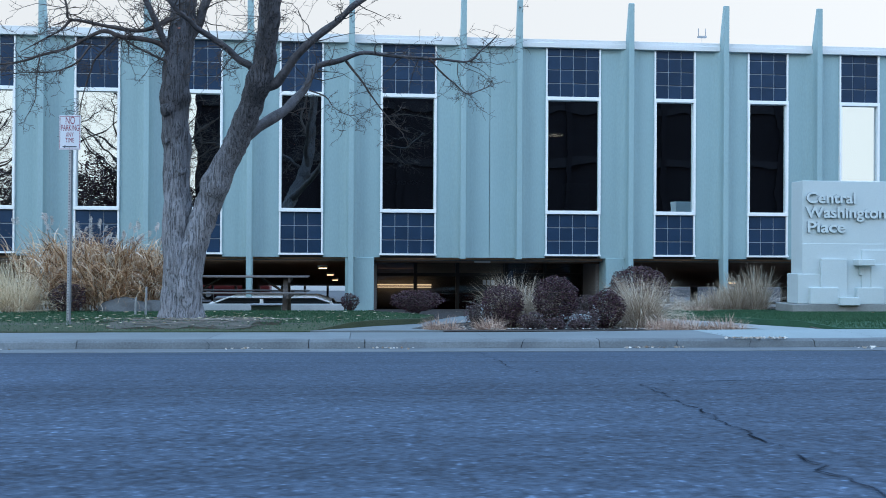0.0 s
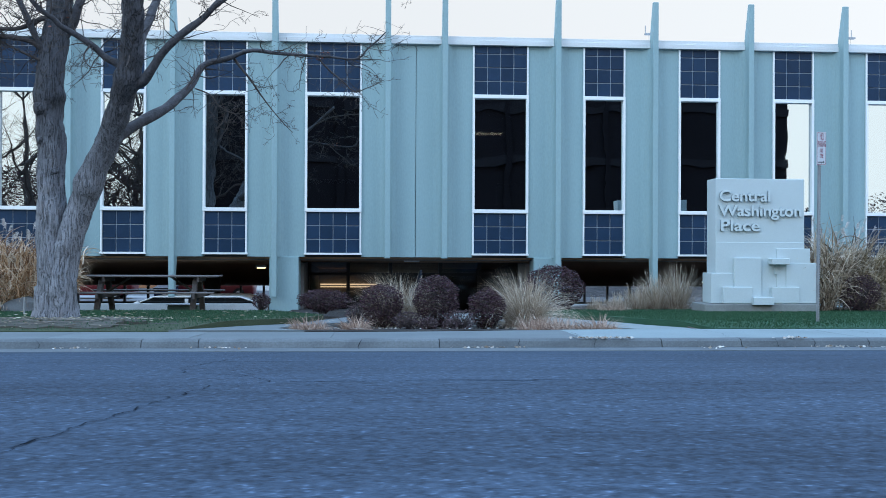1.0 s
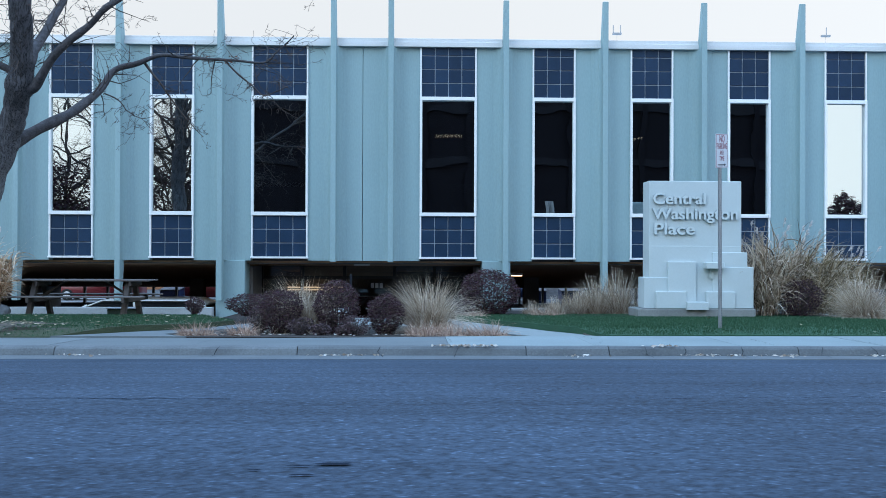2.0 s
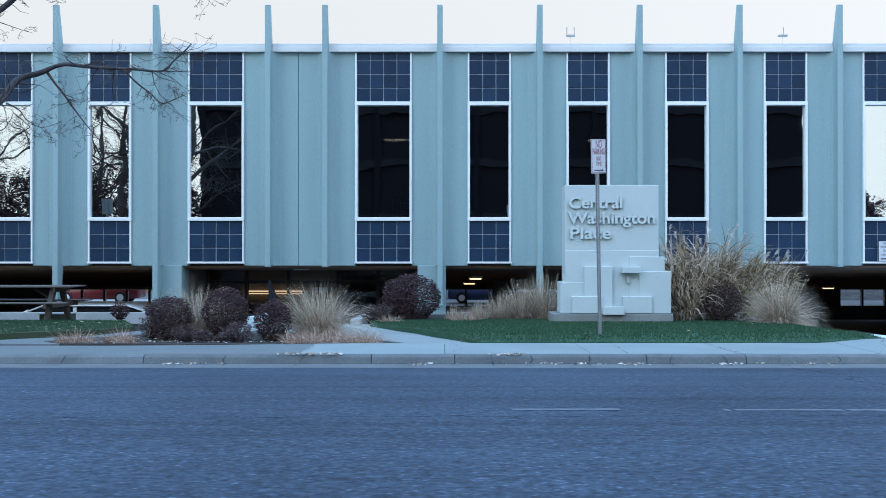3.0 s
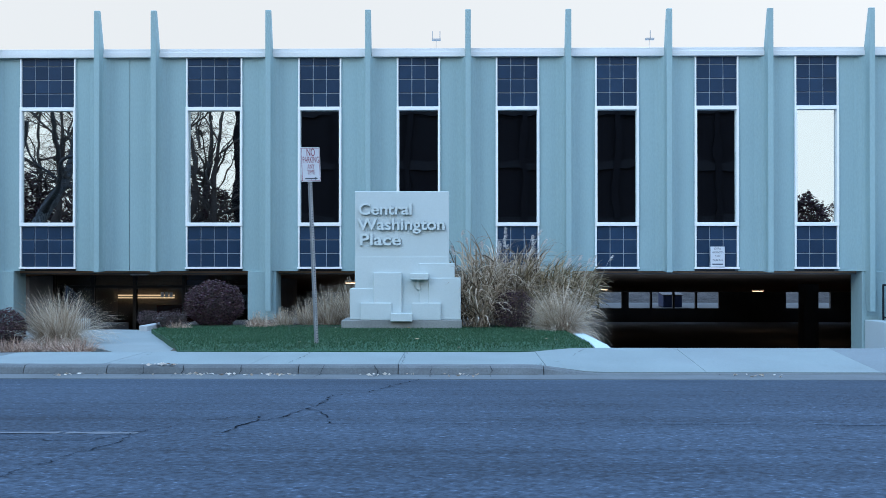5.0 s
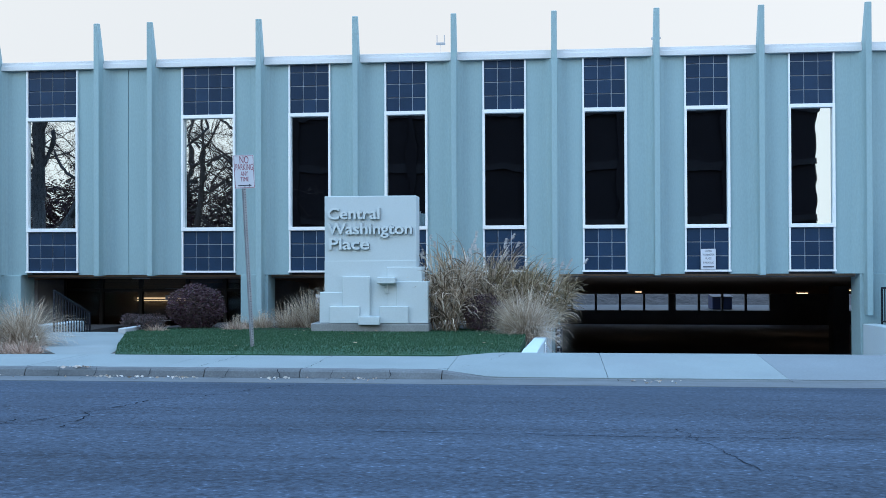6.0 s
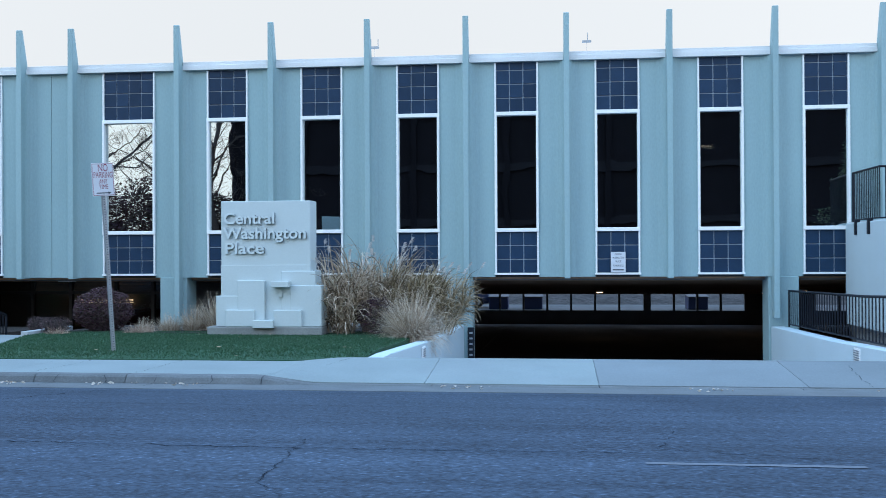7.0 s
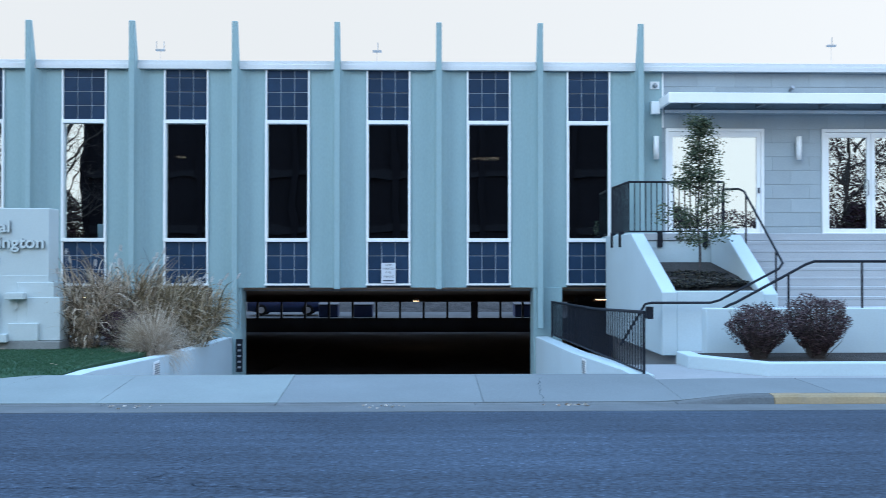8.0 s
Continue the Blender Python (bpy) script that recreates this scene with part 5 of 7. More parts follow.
    for i, (pts, r0, r1) in enumerate(lower):
        lb = bmesh.new()
        path, radii = limb(lb, pts, r0 * 0.88, r1, 9, 0.06, 10 + i, 1.5)
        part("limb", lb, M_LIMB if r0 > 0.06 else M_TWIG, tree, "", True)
        many = 46 if i == 0 else 30 if i in (3, 4) else 40 if i == 20 else (20 if r0 > 0.05 else 18)
        twigs(tw, path, radii, rnd, many, 0.75 if r0 > 0.03 else 0.42, 2, 0.05, 0.25, 0.06, thin=0.0026)
    twigs(tw, left, lr, rnd, 40, 0.6, 2, 0.1, 0.5, thin=0.0026)
    twigs(tw, right, rr, rnd, 18, 0.6, 2, 0.1, 0.6, thin=0.0026)
    ends = [v.co.copy() for v in tw.verts if v.co.z > 3.7 and len(v.link_edges) == 3]
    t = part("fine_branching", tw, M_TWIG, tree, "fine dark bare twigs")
    t["kind"] = "stuff"
    # the last dry leaves, a russet knot of them on the long limb
    vs, fs = [], []
    for i in range(45):
        leaf_quad(vs, fs, ends[rnd.randrange(len(ends))], 0.024, rnd)
    for i in range(26):
        leaf_quad(vs, fs, (1.17 + rnd.gauss(0, 0.08), 15.05 + rnd.gauss(0, 0.04), 4.15 + rnd.gauss(0, 0.035)), 0.024, rnd)
    lv = from_arrays("dry_leaves", vs, fs, M_DRYLEAF)
    lv.parent = tree
    lv["kind"] = "stuff"
    return tree


def leaf_quad(vs, fs, p, size, rnd, flat=False):
    a, b = rnd.uniform(0, 6.28), (rnd.uniform(-0.35, 0.35) if flat else rnd.uniform(-1.5, 1.5))
    u = Vector((math.cos(a), math.sin(a), 0))
    w = Vector((-math.sin(a) * math.cos(b), math.cos(a) * math.cos(b), math.sin(b)))
    s = size * rnd.uniform(0.6, 1.3)
    p = Vector(p)
    i = len(vs)
    vs += [tuple(p - u * s), tuple(p + w * s * 0.55), tuple(p + u * s), tuple(p - w * s * 0.55)]
    fs.append((i, i + 1, i + 2, i + 3))


M_DRYLEAF = leafy("dry leaves", [(0.06, 0.035, 0.03), (0.16, 0.07, 0.05), (0.26, 0.10, 0.07), (0.34, 0.13, 0.09)])
big_tree()


# ---- shrubs and grasses ----
M_PURPLE = leafy("dark purple barberry leaves", [(0.026, 0.012, 0.020), (0.058, 0.026, 0.040), (0.095, 0.044, 0.062), (0.058, 0.048, 0.034), (0.12, 0.07, 0.07)], 0.6, 0.15)
M_MULCH = leafy("dark leaf mulch", [(0.012, 0.013, 0.016), (0.03, 0.03, 0.034), (0.05, 0.055, 0.04), (0.10, 0.085, 0.07)])
M_PLUM = leafy("plum coloured leaves", [(0.034, 0.021, 0.028), (0.068, 0.042, 0.050), (0.11, 0.070, 0.076), (0.17, 0.125, 0.12)], 0.6, 0.2)
M_GREENLEAF = leafy("dull green leaves", [(0.03, 0.046, 0.032), (0.065, 0.095, 0.060), (0.115, 0.15, 0.09), (0.18, 0.18, 0.12)], 0.55, 0.35)
M_STRAW = leafy("dry straw blades", [(0.17, 0.12, 0.085), (0.40, 0.31, 0.23), (0.60, 0.50, 0.39), (0.74, 0.67, 0.57)], 0.8, 0.18)
M_TAN = leafy("tan reed blades", [(0.12, 0.062, 0.036), (0.34, 0.19, 0.10), (0.57, 0.37, 0.22), (0.72, 0.54, 0.38), (0.82, 0.74, 0.63)], 0.8, 0.18)
M_GOLD = leafy("golden straw blades", [(0.42, 0.32, 0.20), (0.66, 0.54, 0.37), (0.82, 0.70, 0.52), (0.92, 0.84, 0.70)], 0.8, 0.3)
M_RUSSET = leafy("russet dry blades", [(0.22, 0.14, 0.11), (0.44, 0.30, 0.23), (0.68, 0.52, 0.42)], 0.8, 0.3)


def shrub(name, label, category, x, y, z, rx, ry, h, leaves, size, mat, seed, group="", lumps=0.18, twiggy=40, taper=0.75):
    rnd = random.Random(seed)
    ob = thing(name, label, category, group)
    vs, fs = [], []
    off = Vector((seed * 1.7, 0, 0))
    while len(fs) < leaves:
        d = Vector((rnd.gauss(0, 1), rnd.gauss(0, 1), rnd.gauss(0, 1))).normalized()
        k = 1 + lumps * noise.noise(d * 2.1 + off) + 0.5 * lumps * noise.noise(d * 5.0 + off)
        s = k * (1 - abs(rnd.gauss(0, 0.12))) if rnd.random() < 0.85 else k * rnd.uniform(0.4, 1.04)
        q = 0.5 + 0.5 * d.z * s
        narrow = taper + (1 - taper) * min(1.0, max(0.0, q * 1.6))
        leaf_quad(vs, fs, (x + d.x * s * rx * narrow, y + d.y * s * ry * narrow, z + max(0.01, h * q)), size, rnd)
    lv = from_arrays("leaves", vs, fs, mat)
    lv.parent = ob
    lv["kind"] = "stuff"
    tb = bmesh.new()
    for i in range(twiggy):
        a, r = rnd.uniform(0, 6.28), rnd.uniform(0.2, 0.95)
        e = Vector((x + math.cos(a) * rx * r, y + math.sin(a) * ry * r, z + h * rnd.uniform(0.45, 1.0)))
        c = Vector((x + math.cos(a) * rx * 0.12, y + math.sin(a) * ry * 0.12, z - 0.03))
        mid = c.lerp(e, 0.5) + Vector((rnd.gauss(0, 0.03), rnd.gauss(0, 0.03), 0.04))
        tube([c, mid, e], [0.008, 0.005, 0.002], 4, tb, False)
    st = part("woody_core", tb, M_TWIG, ob, "dark woody core")
    st["kind"] = "stuff"
    return ob


BARB = "rounded dark purple barberry shrub in the soil bed"
shrub("shrub", BARB, "shrub", 2.10, 14.0, -0.01, 0.32, 0.32, 0.66, 6000, 0.016, M_PURPLE, 21, "barberry shrubs")
shrub("shrub", "taller rounded dark purple barberry shrub in the soil bed", "shrub", 2.89, 14.05, -0.01, 0.35, 0.33, 0.78, 7400, 0.016, M_PURPLE, 22, "barberry shrubs")
shrub("shrub", BARB, "shrub", 3.62, 13.85, -0.01, 0.28, 0.27, 0.59, 5200, 0.016, M_PURPLE, 23, "barberry shrubs")
for i, (x, y, r, h) in enumerate(((2.45, 13.55, 0.2, 0.27), (3.20, 13.5, 0.22, 0.30), (1.75, 14.3, 0.2, 0.36), (2.75, 13.35, 0.14, 0.2), (3.05, 13.3, 0.12, 0.18))):
    shrub("low_shrub", "low twiggy purple shrub with sparse leaves", "shrub", x, y, 0.0, r, r, h, 1300, 0.013, M_PLUM, 31 + i, "low shrubs", 0.3, 60)
shrub("shrub", "large rounded dark purple shrub by the building", "shrub", 5.45, 18.45, -0.10, 0.60, 0.55, 0.96, 10500, 0.021, M_PURPLE, 24, "", 0.12)
shrub("shrub", "low spreading dark purple shrub by the pier", "shrub", 1.05, 17.8, 0.0, 0.50, 0.4, 0.42, 4200, 0.018, M_PURPLE, 25)
shrub("shrub", "small round dark shrub on the lawn edge", "shrub", -0.17, 18.6, -0.02, 0.19, 0.19, 0.34, 1800, 0.014, M_PURPLE, 26)
shrub("shrub", "dark shrub between the dry grasses", "shrub", -5.05, 17.3, 0.0, 0.32, 0.3, 0.55, 2600, 0.018, M_PURPLE, 27)
shrub("shrub", "dark shrub between the dry grasses by the sign", "shrub", 11.15, 17.65, 0.0, 0.42, 0.35, 0.72, 4200, 0.018, M_PURPLE, 28)
for i, (x, y) in enumerate(((4.72, 17.75), (4.95, 17.7), (4.3, 18.0))):
    shrub("low_shrub", "low bare twiggy shrub beside the path", "shrub", x, y, 0.0, 0.2, 0.2, 0.33, 800, 0.014, M_PLUM, 41 + i, "path shrubs", 0.35, 70)
shrub("shrub", "plum coloured twiggy shrub in the white curbed bed", "shrub", 21.10, 13.6, 0.22, 0.44, 0.4, 0.76, 11000, 0.016, M_PLUM, 51, "bed shrubs", 0.36, 260, 0.28)
shrub("shrub", "plum coloured twiggy shrub in the white curbed bed", "shrub", 21.90, 13.6, 0.22, 0.46, 0.4, 0.86, 13000, 0.016, M_PLUM, 52, "bed shrubs", 0.32, 260, 0.28)
shrub("ground_cover", "low dark leafy ground cover on the planter soil", "plant", 21.45, 17.9, 1.16, 0.6, 0.5, 0.24, 2600, 0.03, M_MULCH, 55, "", 0.4, 20)
shrub("ground_cover", "low dark leafy ground cover on the planter soil", "plant", 21.1, 17.0, 1.10, 0.45, 0.45, 0.17, 1800, 0.03, M_MULCH, 53, "", 0.3, 20)
shrub("ground_cover", "low dark leafy ground cover on the planter soil", "plant", 21.75, 17.2, 1.12, 0.42, 0.45, 0.15, 1600, 0.03, M_MULCH, 54, "", 0.3, 20)


def blades(count, x, y, z, base, lean, length, width, rnd, droop=1.0, flat=1.0, nod=0.0):
    """Curved grass blades out of one tuft: vertices and faces."""
    vs, fs = [], []
    for _ in range(count):
        a = rnd.uniform(0, 6.28)
        r = base * math.sqrt(rnd.random())
        p = Vector((x + math.cos(a) * r, y + math.sin(a) * r * flat, z))
        b = a + rnd.gauss(0, 1.0)
        th = abs(rnd.gauss(0, lean)) + 0.35 * lean * r / max(base, 0.01)
        ll = length * rnd.uniform(0.45, 1.1)
        curl = rnd.uniform(0.3, 2.1)
        w = width * rnd.uniform(0.6, 1.3)
        out = Vector((math.cos(b), math.sin(b) * flat, 0))
        side = Vector((-math.sin(b), math.cos(b), 0)) * w
        if rnd.random() < 0.5:
            side = Vector((side.x * 0.4, side.y * 0.4, w * 0.5)) + Vector((w * 0.6, 0, 0))
        n = 7 if nod else 4
        late = rnd.uniform(1.5, 4.0)
        bend = nod * rnd.uniform(0.2, 2.0)
        i0 = len(vs)
        for k in range(n + 1):
            wk = side * (1 - k / n) ** 0.7
            vs.append(tuple(p - wk))
            vs.append(tuple(p + wk))
            ang = th + droop * (k / n) ** 1.6 * (0.45 + th) * curl + bend * (k / n) ** late
            p = p + (out * math.sin(ang) + Vector((0, 0, math.cos(ang)))) * (ll / n)
        for k in range(n):
            j = i0 + 2 * k
            fs.append((j, j + 1, j + 3, j + 2))
    return vs, fs


def plumes(count, x, y, z, base, lean, h0, h1, rnd, size):
    """Seed heads on thin stalks."""
    vs, fs = [], []
    for _ in range(count):
        a, b = rnd.uniform(0, 6.28), rnd.uniform(0, 6.28)
        p = Vector((x + math.cos(a) * base * 0.6, y + math.sin(a) * base * 0.6, z))
        h = rnd.uniform(h0, h1)
        tip = p + Vector((math.cos(b) * lean * h * rnd.random(), math.sin(b) * lean * h * rnd.random(), h))
        s = Vector((0.003, 0, 0))
        i = len(vs)
        vs += [tuple(p - s), tuple(p + s), tuple(tip + s), tuple(tip - s)]
        fs.append((i, i + 1, i + 2, i + 3))
        for k in range(16):
            q = tip + (tip - p).normalized() * (size * 3.2 * (k / 16)) + Vector((rnd.gauss(0, size * 0.22), rnd.gauss(0, size * 0.22), rnd.gauss(0, size * 0.2) - 0.4 * size * (k / 16) ** 2))
            leaf_quad(vs, fs, q, size * 0.28, rnd)
    return vs, fs


def reed_leaves(x, y, z, base, height, count, rnd, width, wind, clear=0.02):
    """Reed stalks whose long leaves rise a little, arch over with the wind and hang, tangled together."""
    vs, fs = [], []
    up = Vector((0, 0, 1))
    stalks = []
    for _ in range(max(8, count // 12)):
        a, r = rnd.uniform(0, 6.28), base * math.sqrt(rnd.random())
        foot = Vector((x + math.cos(a) * r, y + math.sin(a) * r * 0.7, z))
        lean = Vector((math.cos(a) * (0.10 + 0.25 * r / base) + 0.12 * wind + rnd.gauss(0, 0.10), math.sin(a) * 0.2 + rnd.gauss(0, 0.08), 1)).normalized()
        top = foot + lean * height * rnd.uniform(0.6, 0.95)
        k = Vector((0.003, 0, 0))
        j = len(vs)
        vs += [tuple(foot - k), tuple(foot + k), tuple(top + k * 0.5), tuple(top - k * 0.5)]
        fs.append((j, j + 1, j + 2, j + 3))
        stalks.append((foot, top, a))
    for _ in range(count):
        foot, top, a = rnd.choice(stalks)
        at = rnd.uniform(0.03, 1.0) ** 0.8
        p = foot.lerp(top, at)
        b = a + rnd.gauss(0, 1.1)
        out = Vector((math.cos(b) + wind * rnd.uniform(0.2, 1.2), math.sin(b) * 0.75, 0)).normalized()
        ll = height * rnd.uniform(0.25, 0.55)
        ang = rnd.uniform(0.05, 0.9)
        end = rnd.choice((rnd.uniform(0.6, 1.4), rnd.uniform(1.7, 2.6), rnd.uniform(2.4, 3.1), rnd.uniform(2.4, 3.1), rnd.uniform(2.6, 3.3)))
        if at > 0.72 and rnd.random() < 0.6:
            ang, end = rnd.uniform(0.05, 0.5), rnd.uniform(0.9, 2.3)
        bow = rnd.uniform(0.7, 1.7)
        w = width * rnd.uniform(0.5, 1.3)
        tw = rnd.uniform(0, 3.14)
        side = (Vector((-math.sin(b), math.cos(b), 0)) * math.cos(tw) + Vector((math.cos(tw) * 0.3, 0, 0.5 * math.sin(tw)))).normalized() * w
        if abs(side.x) < w * 0.4:
            side.x = w * 0.6
        n, j = 7, len(vs)
        for q in range(n + 1):
            t = q / n
            wk = side * min(1.0, 1.2 - 1.1 * t)
            vs.append(tuple(p - wk))
            vs.append(tuple(p + wk))
            an = ang + (end - ang) * t ** bow
            p = p + (out * math.sin(an) + up * math.cos(an)) * (ll / n) + Vector((rnd.gauss(0, 0.007), rnd.gauss(0, 0.007), rnd.gauss(0, 0.004)))
            p.z = max(p.z, z + clear + 0.10 * (clear > 0.1) * math.sin(p.x * 23))
        for q in range(n):
            fs.append((j + 2 * q, j + 2 * q + 1, j + 2 * q + 3, j + 2 * q + 2))
    return vs, fs


def feathers(count, x, y, z, base, height, rnd, wind):
    """Thin stalks that end in soft nodding plumes of many fine strands."""
    vs, fs = [], []
    for _ in range(count):
        a = rnd.uniform(0, 6.28)
        p = Vector((x + math.cos(a) * base * rnd.random(), y + math.sin(a) * base * 0.6 * rnd.random(), z + 0.2))
        d = Vector((math.cos(a) * 0.22 + wind * 0.25 + rnd.gauss(0, 0.10), math.sin(a) * 0.15, 1)).normalized()
        h = height * rnd.uniform(0.85, 1.15)
        tip = p + d * h
        k = Vector((0.0028, 0, 0))
        i = len(vs)
        vs += [tuple(p - k), tuple(p + k), tuple(tip + k * 0.7), tuple(tip - k * 0.7)]
        fs.append((i, i + 1, i + 2, i + 3))
        nod = Vector((math.copysign(1, wind + rnd.gauss(0, 0.5)), rnd.gauss(0, 0.4), 0)).normalized()
        for _k in range(46):
            u = rnd.uniform(-0.08, 0.03)
            q = tip + d * u
            v = (d + nod * rnd.uniform(0.2, 1.3) + Vector((rnd.gauss(0, 0.25), rnd.gauss(0, 0.25), 0))).normalized()
            ln = rnd.uniform(0.035, 0.085)
            m = q + v * ln * 0.55
            e = m + (v + nod * 0.6 - Vector((0, 0, 0.75))).normalized() * ln * 0.55
            wv = Vector((0.0022, 0, 0.0022))
            i = len(vs)
            vs += [tuple(q - wv), tuple(q + wv), tuple(m + wv * 1.5), tuple(m - wv * 1.5), tuple(e)]
            fs += [(i, i + 1, i + 2, i + 3), (i + 3, i + 2, i + 4)]
    return vs, fs


def reed(label, x, y, height, base, count, seed, heads, wind, mat, clear=0.02):
    rnd = random.Random(seed)
    ob = thing("reed_grass", label, "ornamental grass", "tall reed grasses")
    vs, fs = reed_leaves(x, y, -0.04, base, height, count, rnd, 0.0105, wind, clear)
    lv = from_arrays("leaves", vs, fs, mat)
    lv.parent = ob
    lv["kind"] = "stuff"
    vs, fs = feathers(heads, x, y, -0.04, base, height * 1.02, rnd, wind)
    pl = from_arrays("seed_heads", vs, fs, M_PLUME)
    pl.parent = ob
    pl["kind"] = "stuff"
    return ob


M_PLUME = leafy("pale silvery plumes", [(0.30, 0.27, 0.25), (0.52, 0.49, 0.47), (0.74, 0.72, 0.71)], 0.8, 0.3)
M_GREYREED = leafy("grey brown reed blades", [(0.07, 0.048, 0.034), (0.20, 0.145, 0.095), (0.36, 0.27, 0.185), (0.54, 0.43, 0.33), (0.70, 0.61, 0.50)], 0.85, 0.15)
M_OLIVE = leafy("olive brown reed blades", [(0.07, 0.055, 0.032), (0.18, 0.135, 0.075), (0.32, 0.245, 0.145), (0.47, 0.37, 0.25), (0.62, 0.54, 0.43)], 0.85, 0.15)


def tuft(name, label, x, y, z, base, lean, length, width, count, mat, seed, group="", droop=1.0, heads=0, h0=0.8, h1=1.2, head_size=0.05, hlean=0.4, flat=1.0, skirt=0, nod=0.0):
    rnd = random.Random(seed)
    ob = thing(name, label, "ornamental grass", group)
    vs, fs = blades(count, x, y, z, base, lean, length, width, rnd, droop, flat, nod)
    lv = from_arrays("blades", vs, fs, mat)
    lv.parent = ob
    lv["kind"] = "stuff"
    if skirt:
        vs, fs = blades(skirt, x, y, z, base * 1.2, lean * 2.2, length * 0.55, width, rnd, droop * 1.5, flat)
        sk = from_arrays("dead_skirt", vs, fs, M_RUSSET)
        sk.parent = ob
        sk["kind"] = "stuff"
    if heads:
        vs, fs = plumes(heads, x, y, z, base, hlean, h0, h1, rnd, head_size)
        pl = from_arrays("seed_heads", vs, fs, mat)
        pl.parent = ob
        pl["kind"] = "stuff"
    return ob


FG = "pale dry fountain grass clump in the soil bed"
tuft("fountain_grass", FG, 4.25, 14.2, -0.02, 0.20, 0.60, 0.96, 0.0032, 2800, M_STRAW, 61, "fountain grasses", 1.4, 26, 0.5, 0.75, 0.028, 0.7, 1, 500)
tuft("fountain_grass", FG, 2.38, 14.5, -0.02, 0.20, 0.66, 0.95, 0.0032, 2400, M_STRAW, 62, "fountain grasses", 1.4, 22, 0.5, 0.72, 0.028, 0.7, 1, 300)
for i, (x, y, l) in enumerate(((6.75, 18.6, 0.36), (7.2, 18.8, 0.52), (7.6, 18.9, 0.78), (8.05, 18.9, 0.95), (6.3, 18.5, 0.28))):
    tuft("fountain_grass", "dry fountain grass clump with dark seed heads beside the sign", x, y, -0.06, 0.16, 0.42, l, 0.004, 900, M_STRAW, 63 + i, "grasses by the sign", 0.9, 26, l * 0.75, l * 1.0, 0.026, 0.35, 1, 120)
tuft("fountain_grass", "pale dry fountain grass clump on the lawn corner", 11.90, 16.75, 0.02, 0.20, 0.74, 0.84, 0.0030, 4200, M_STRAW, 70, "", 1.0, 40, 0.55, 0.85, 0.03, 0.8, 1, 300)
R1, R2 = "tall tan reed grass with pale plumes by the sign", "tan reed grass with hanging leaves beside the driveway"
R3, R4 = "tall tan reed grass with hanging leaves by the pole", "tall tan reed grass with hanging leaves by the tree"
for i, (lab, x, y, h, b, n, hd, wd, mt) in enumerate((
        (R1, 10.45, 17.75, 1.38, 0.22, 900, 8, 0.0, M_GREYREED), (R1, 10.98, 18.25, 1.50, 0.24, 900, 10, 0.5, M_GREYREED), (R2, 11.55, 18.35, 1.28, 0.32, 1250, 6, 0.9, M_OLIVE), (R2, 12.15, 18.5, 1.08, 0.34, 1200, 7, 0.9, M_OLIVE),
        (R3, -5.45, 17.8, 1.40, 0.26, 700, 12, 0.1, M_TAN), (R3, -4.95, 17.8, 1.32, 0.28, 1000, 10, -0.1, M_TAN), (R4, -4.45, 17.7, 1.25, 0.30, 1150, 10, 0.2, M_TAN), (R4, -3.90, 18.0, 1.28, 0.22, 900, 12, 0.2, M_TAN))):
    reed(lab, x, y, h, b, n, 171 + i, hd, wd, mt, 0.36 if i == 7 else 0.02)
tuft("fountain_grass", "pale dry fountain grass clump by the pole", -5.95, 17.3, 0.0, 0.3, 0.62, 1.05, 0.004, 2200, M_GOLD, 75, "pale grasses by the pole", 1.0, 30, 0.7, 0.95, 0.03, 0.5, 1, 300)
tuft("fountain_grass", "pale dry fountain grass clump by the pole", -7.4, 17.6, 0.0, 0.3, 0.5, 1.0, 0.004, 1800, M_GOLD, 76, "pale grasses by the pole", 1.0, 24, 0.7, 0.95, 0.03, 0.5, 1, 200)
for i, (x, y, b) in enumerate(((1.12, 13.0, 0.17), (4.55, 13.05, 0.25), (5.0, 12.85, 0.2), (4.2, 12.85, 0.2), (1.75, 12.9, 0.12), (6.45, 17.9, 0.18), (5.1, 17.3, 0.12))):
    tuft("dead_grass", "low heap of russet dead grass", x, y, z_bed(y) if y < 15 else 0.0, b * 1.35, 1.35, 0.26, 0.005, 620, M_RUSSET, 81 + i, "dead grass heaps", 1.1)

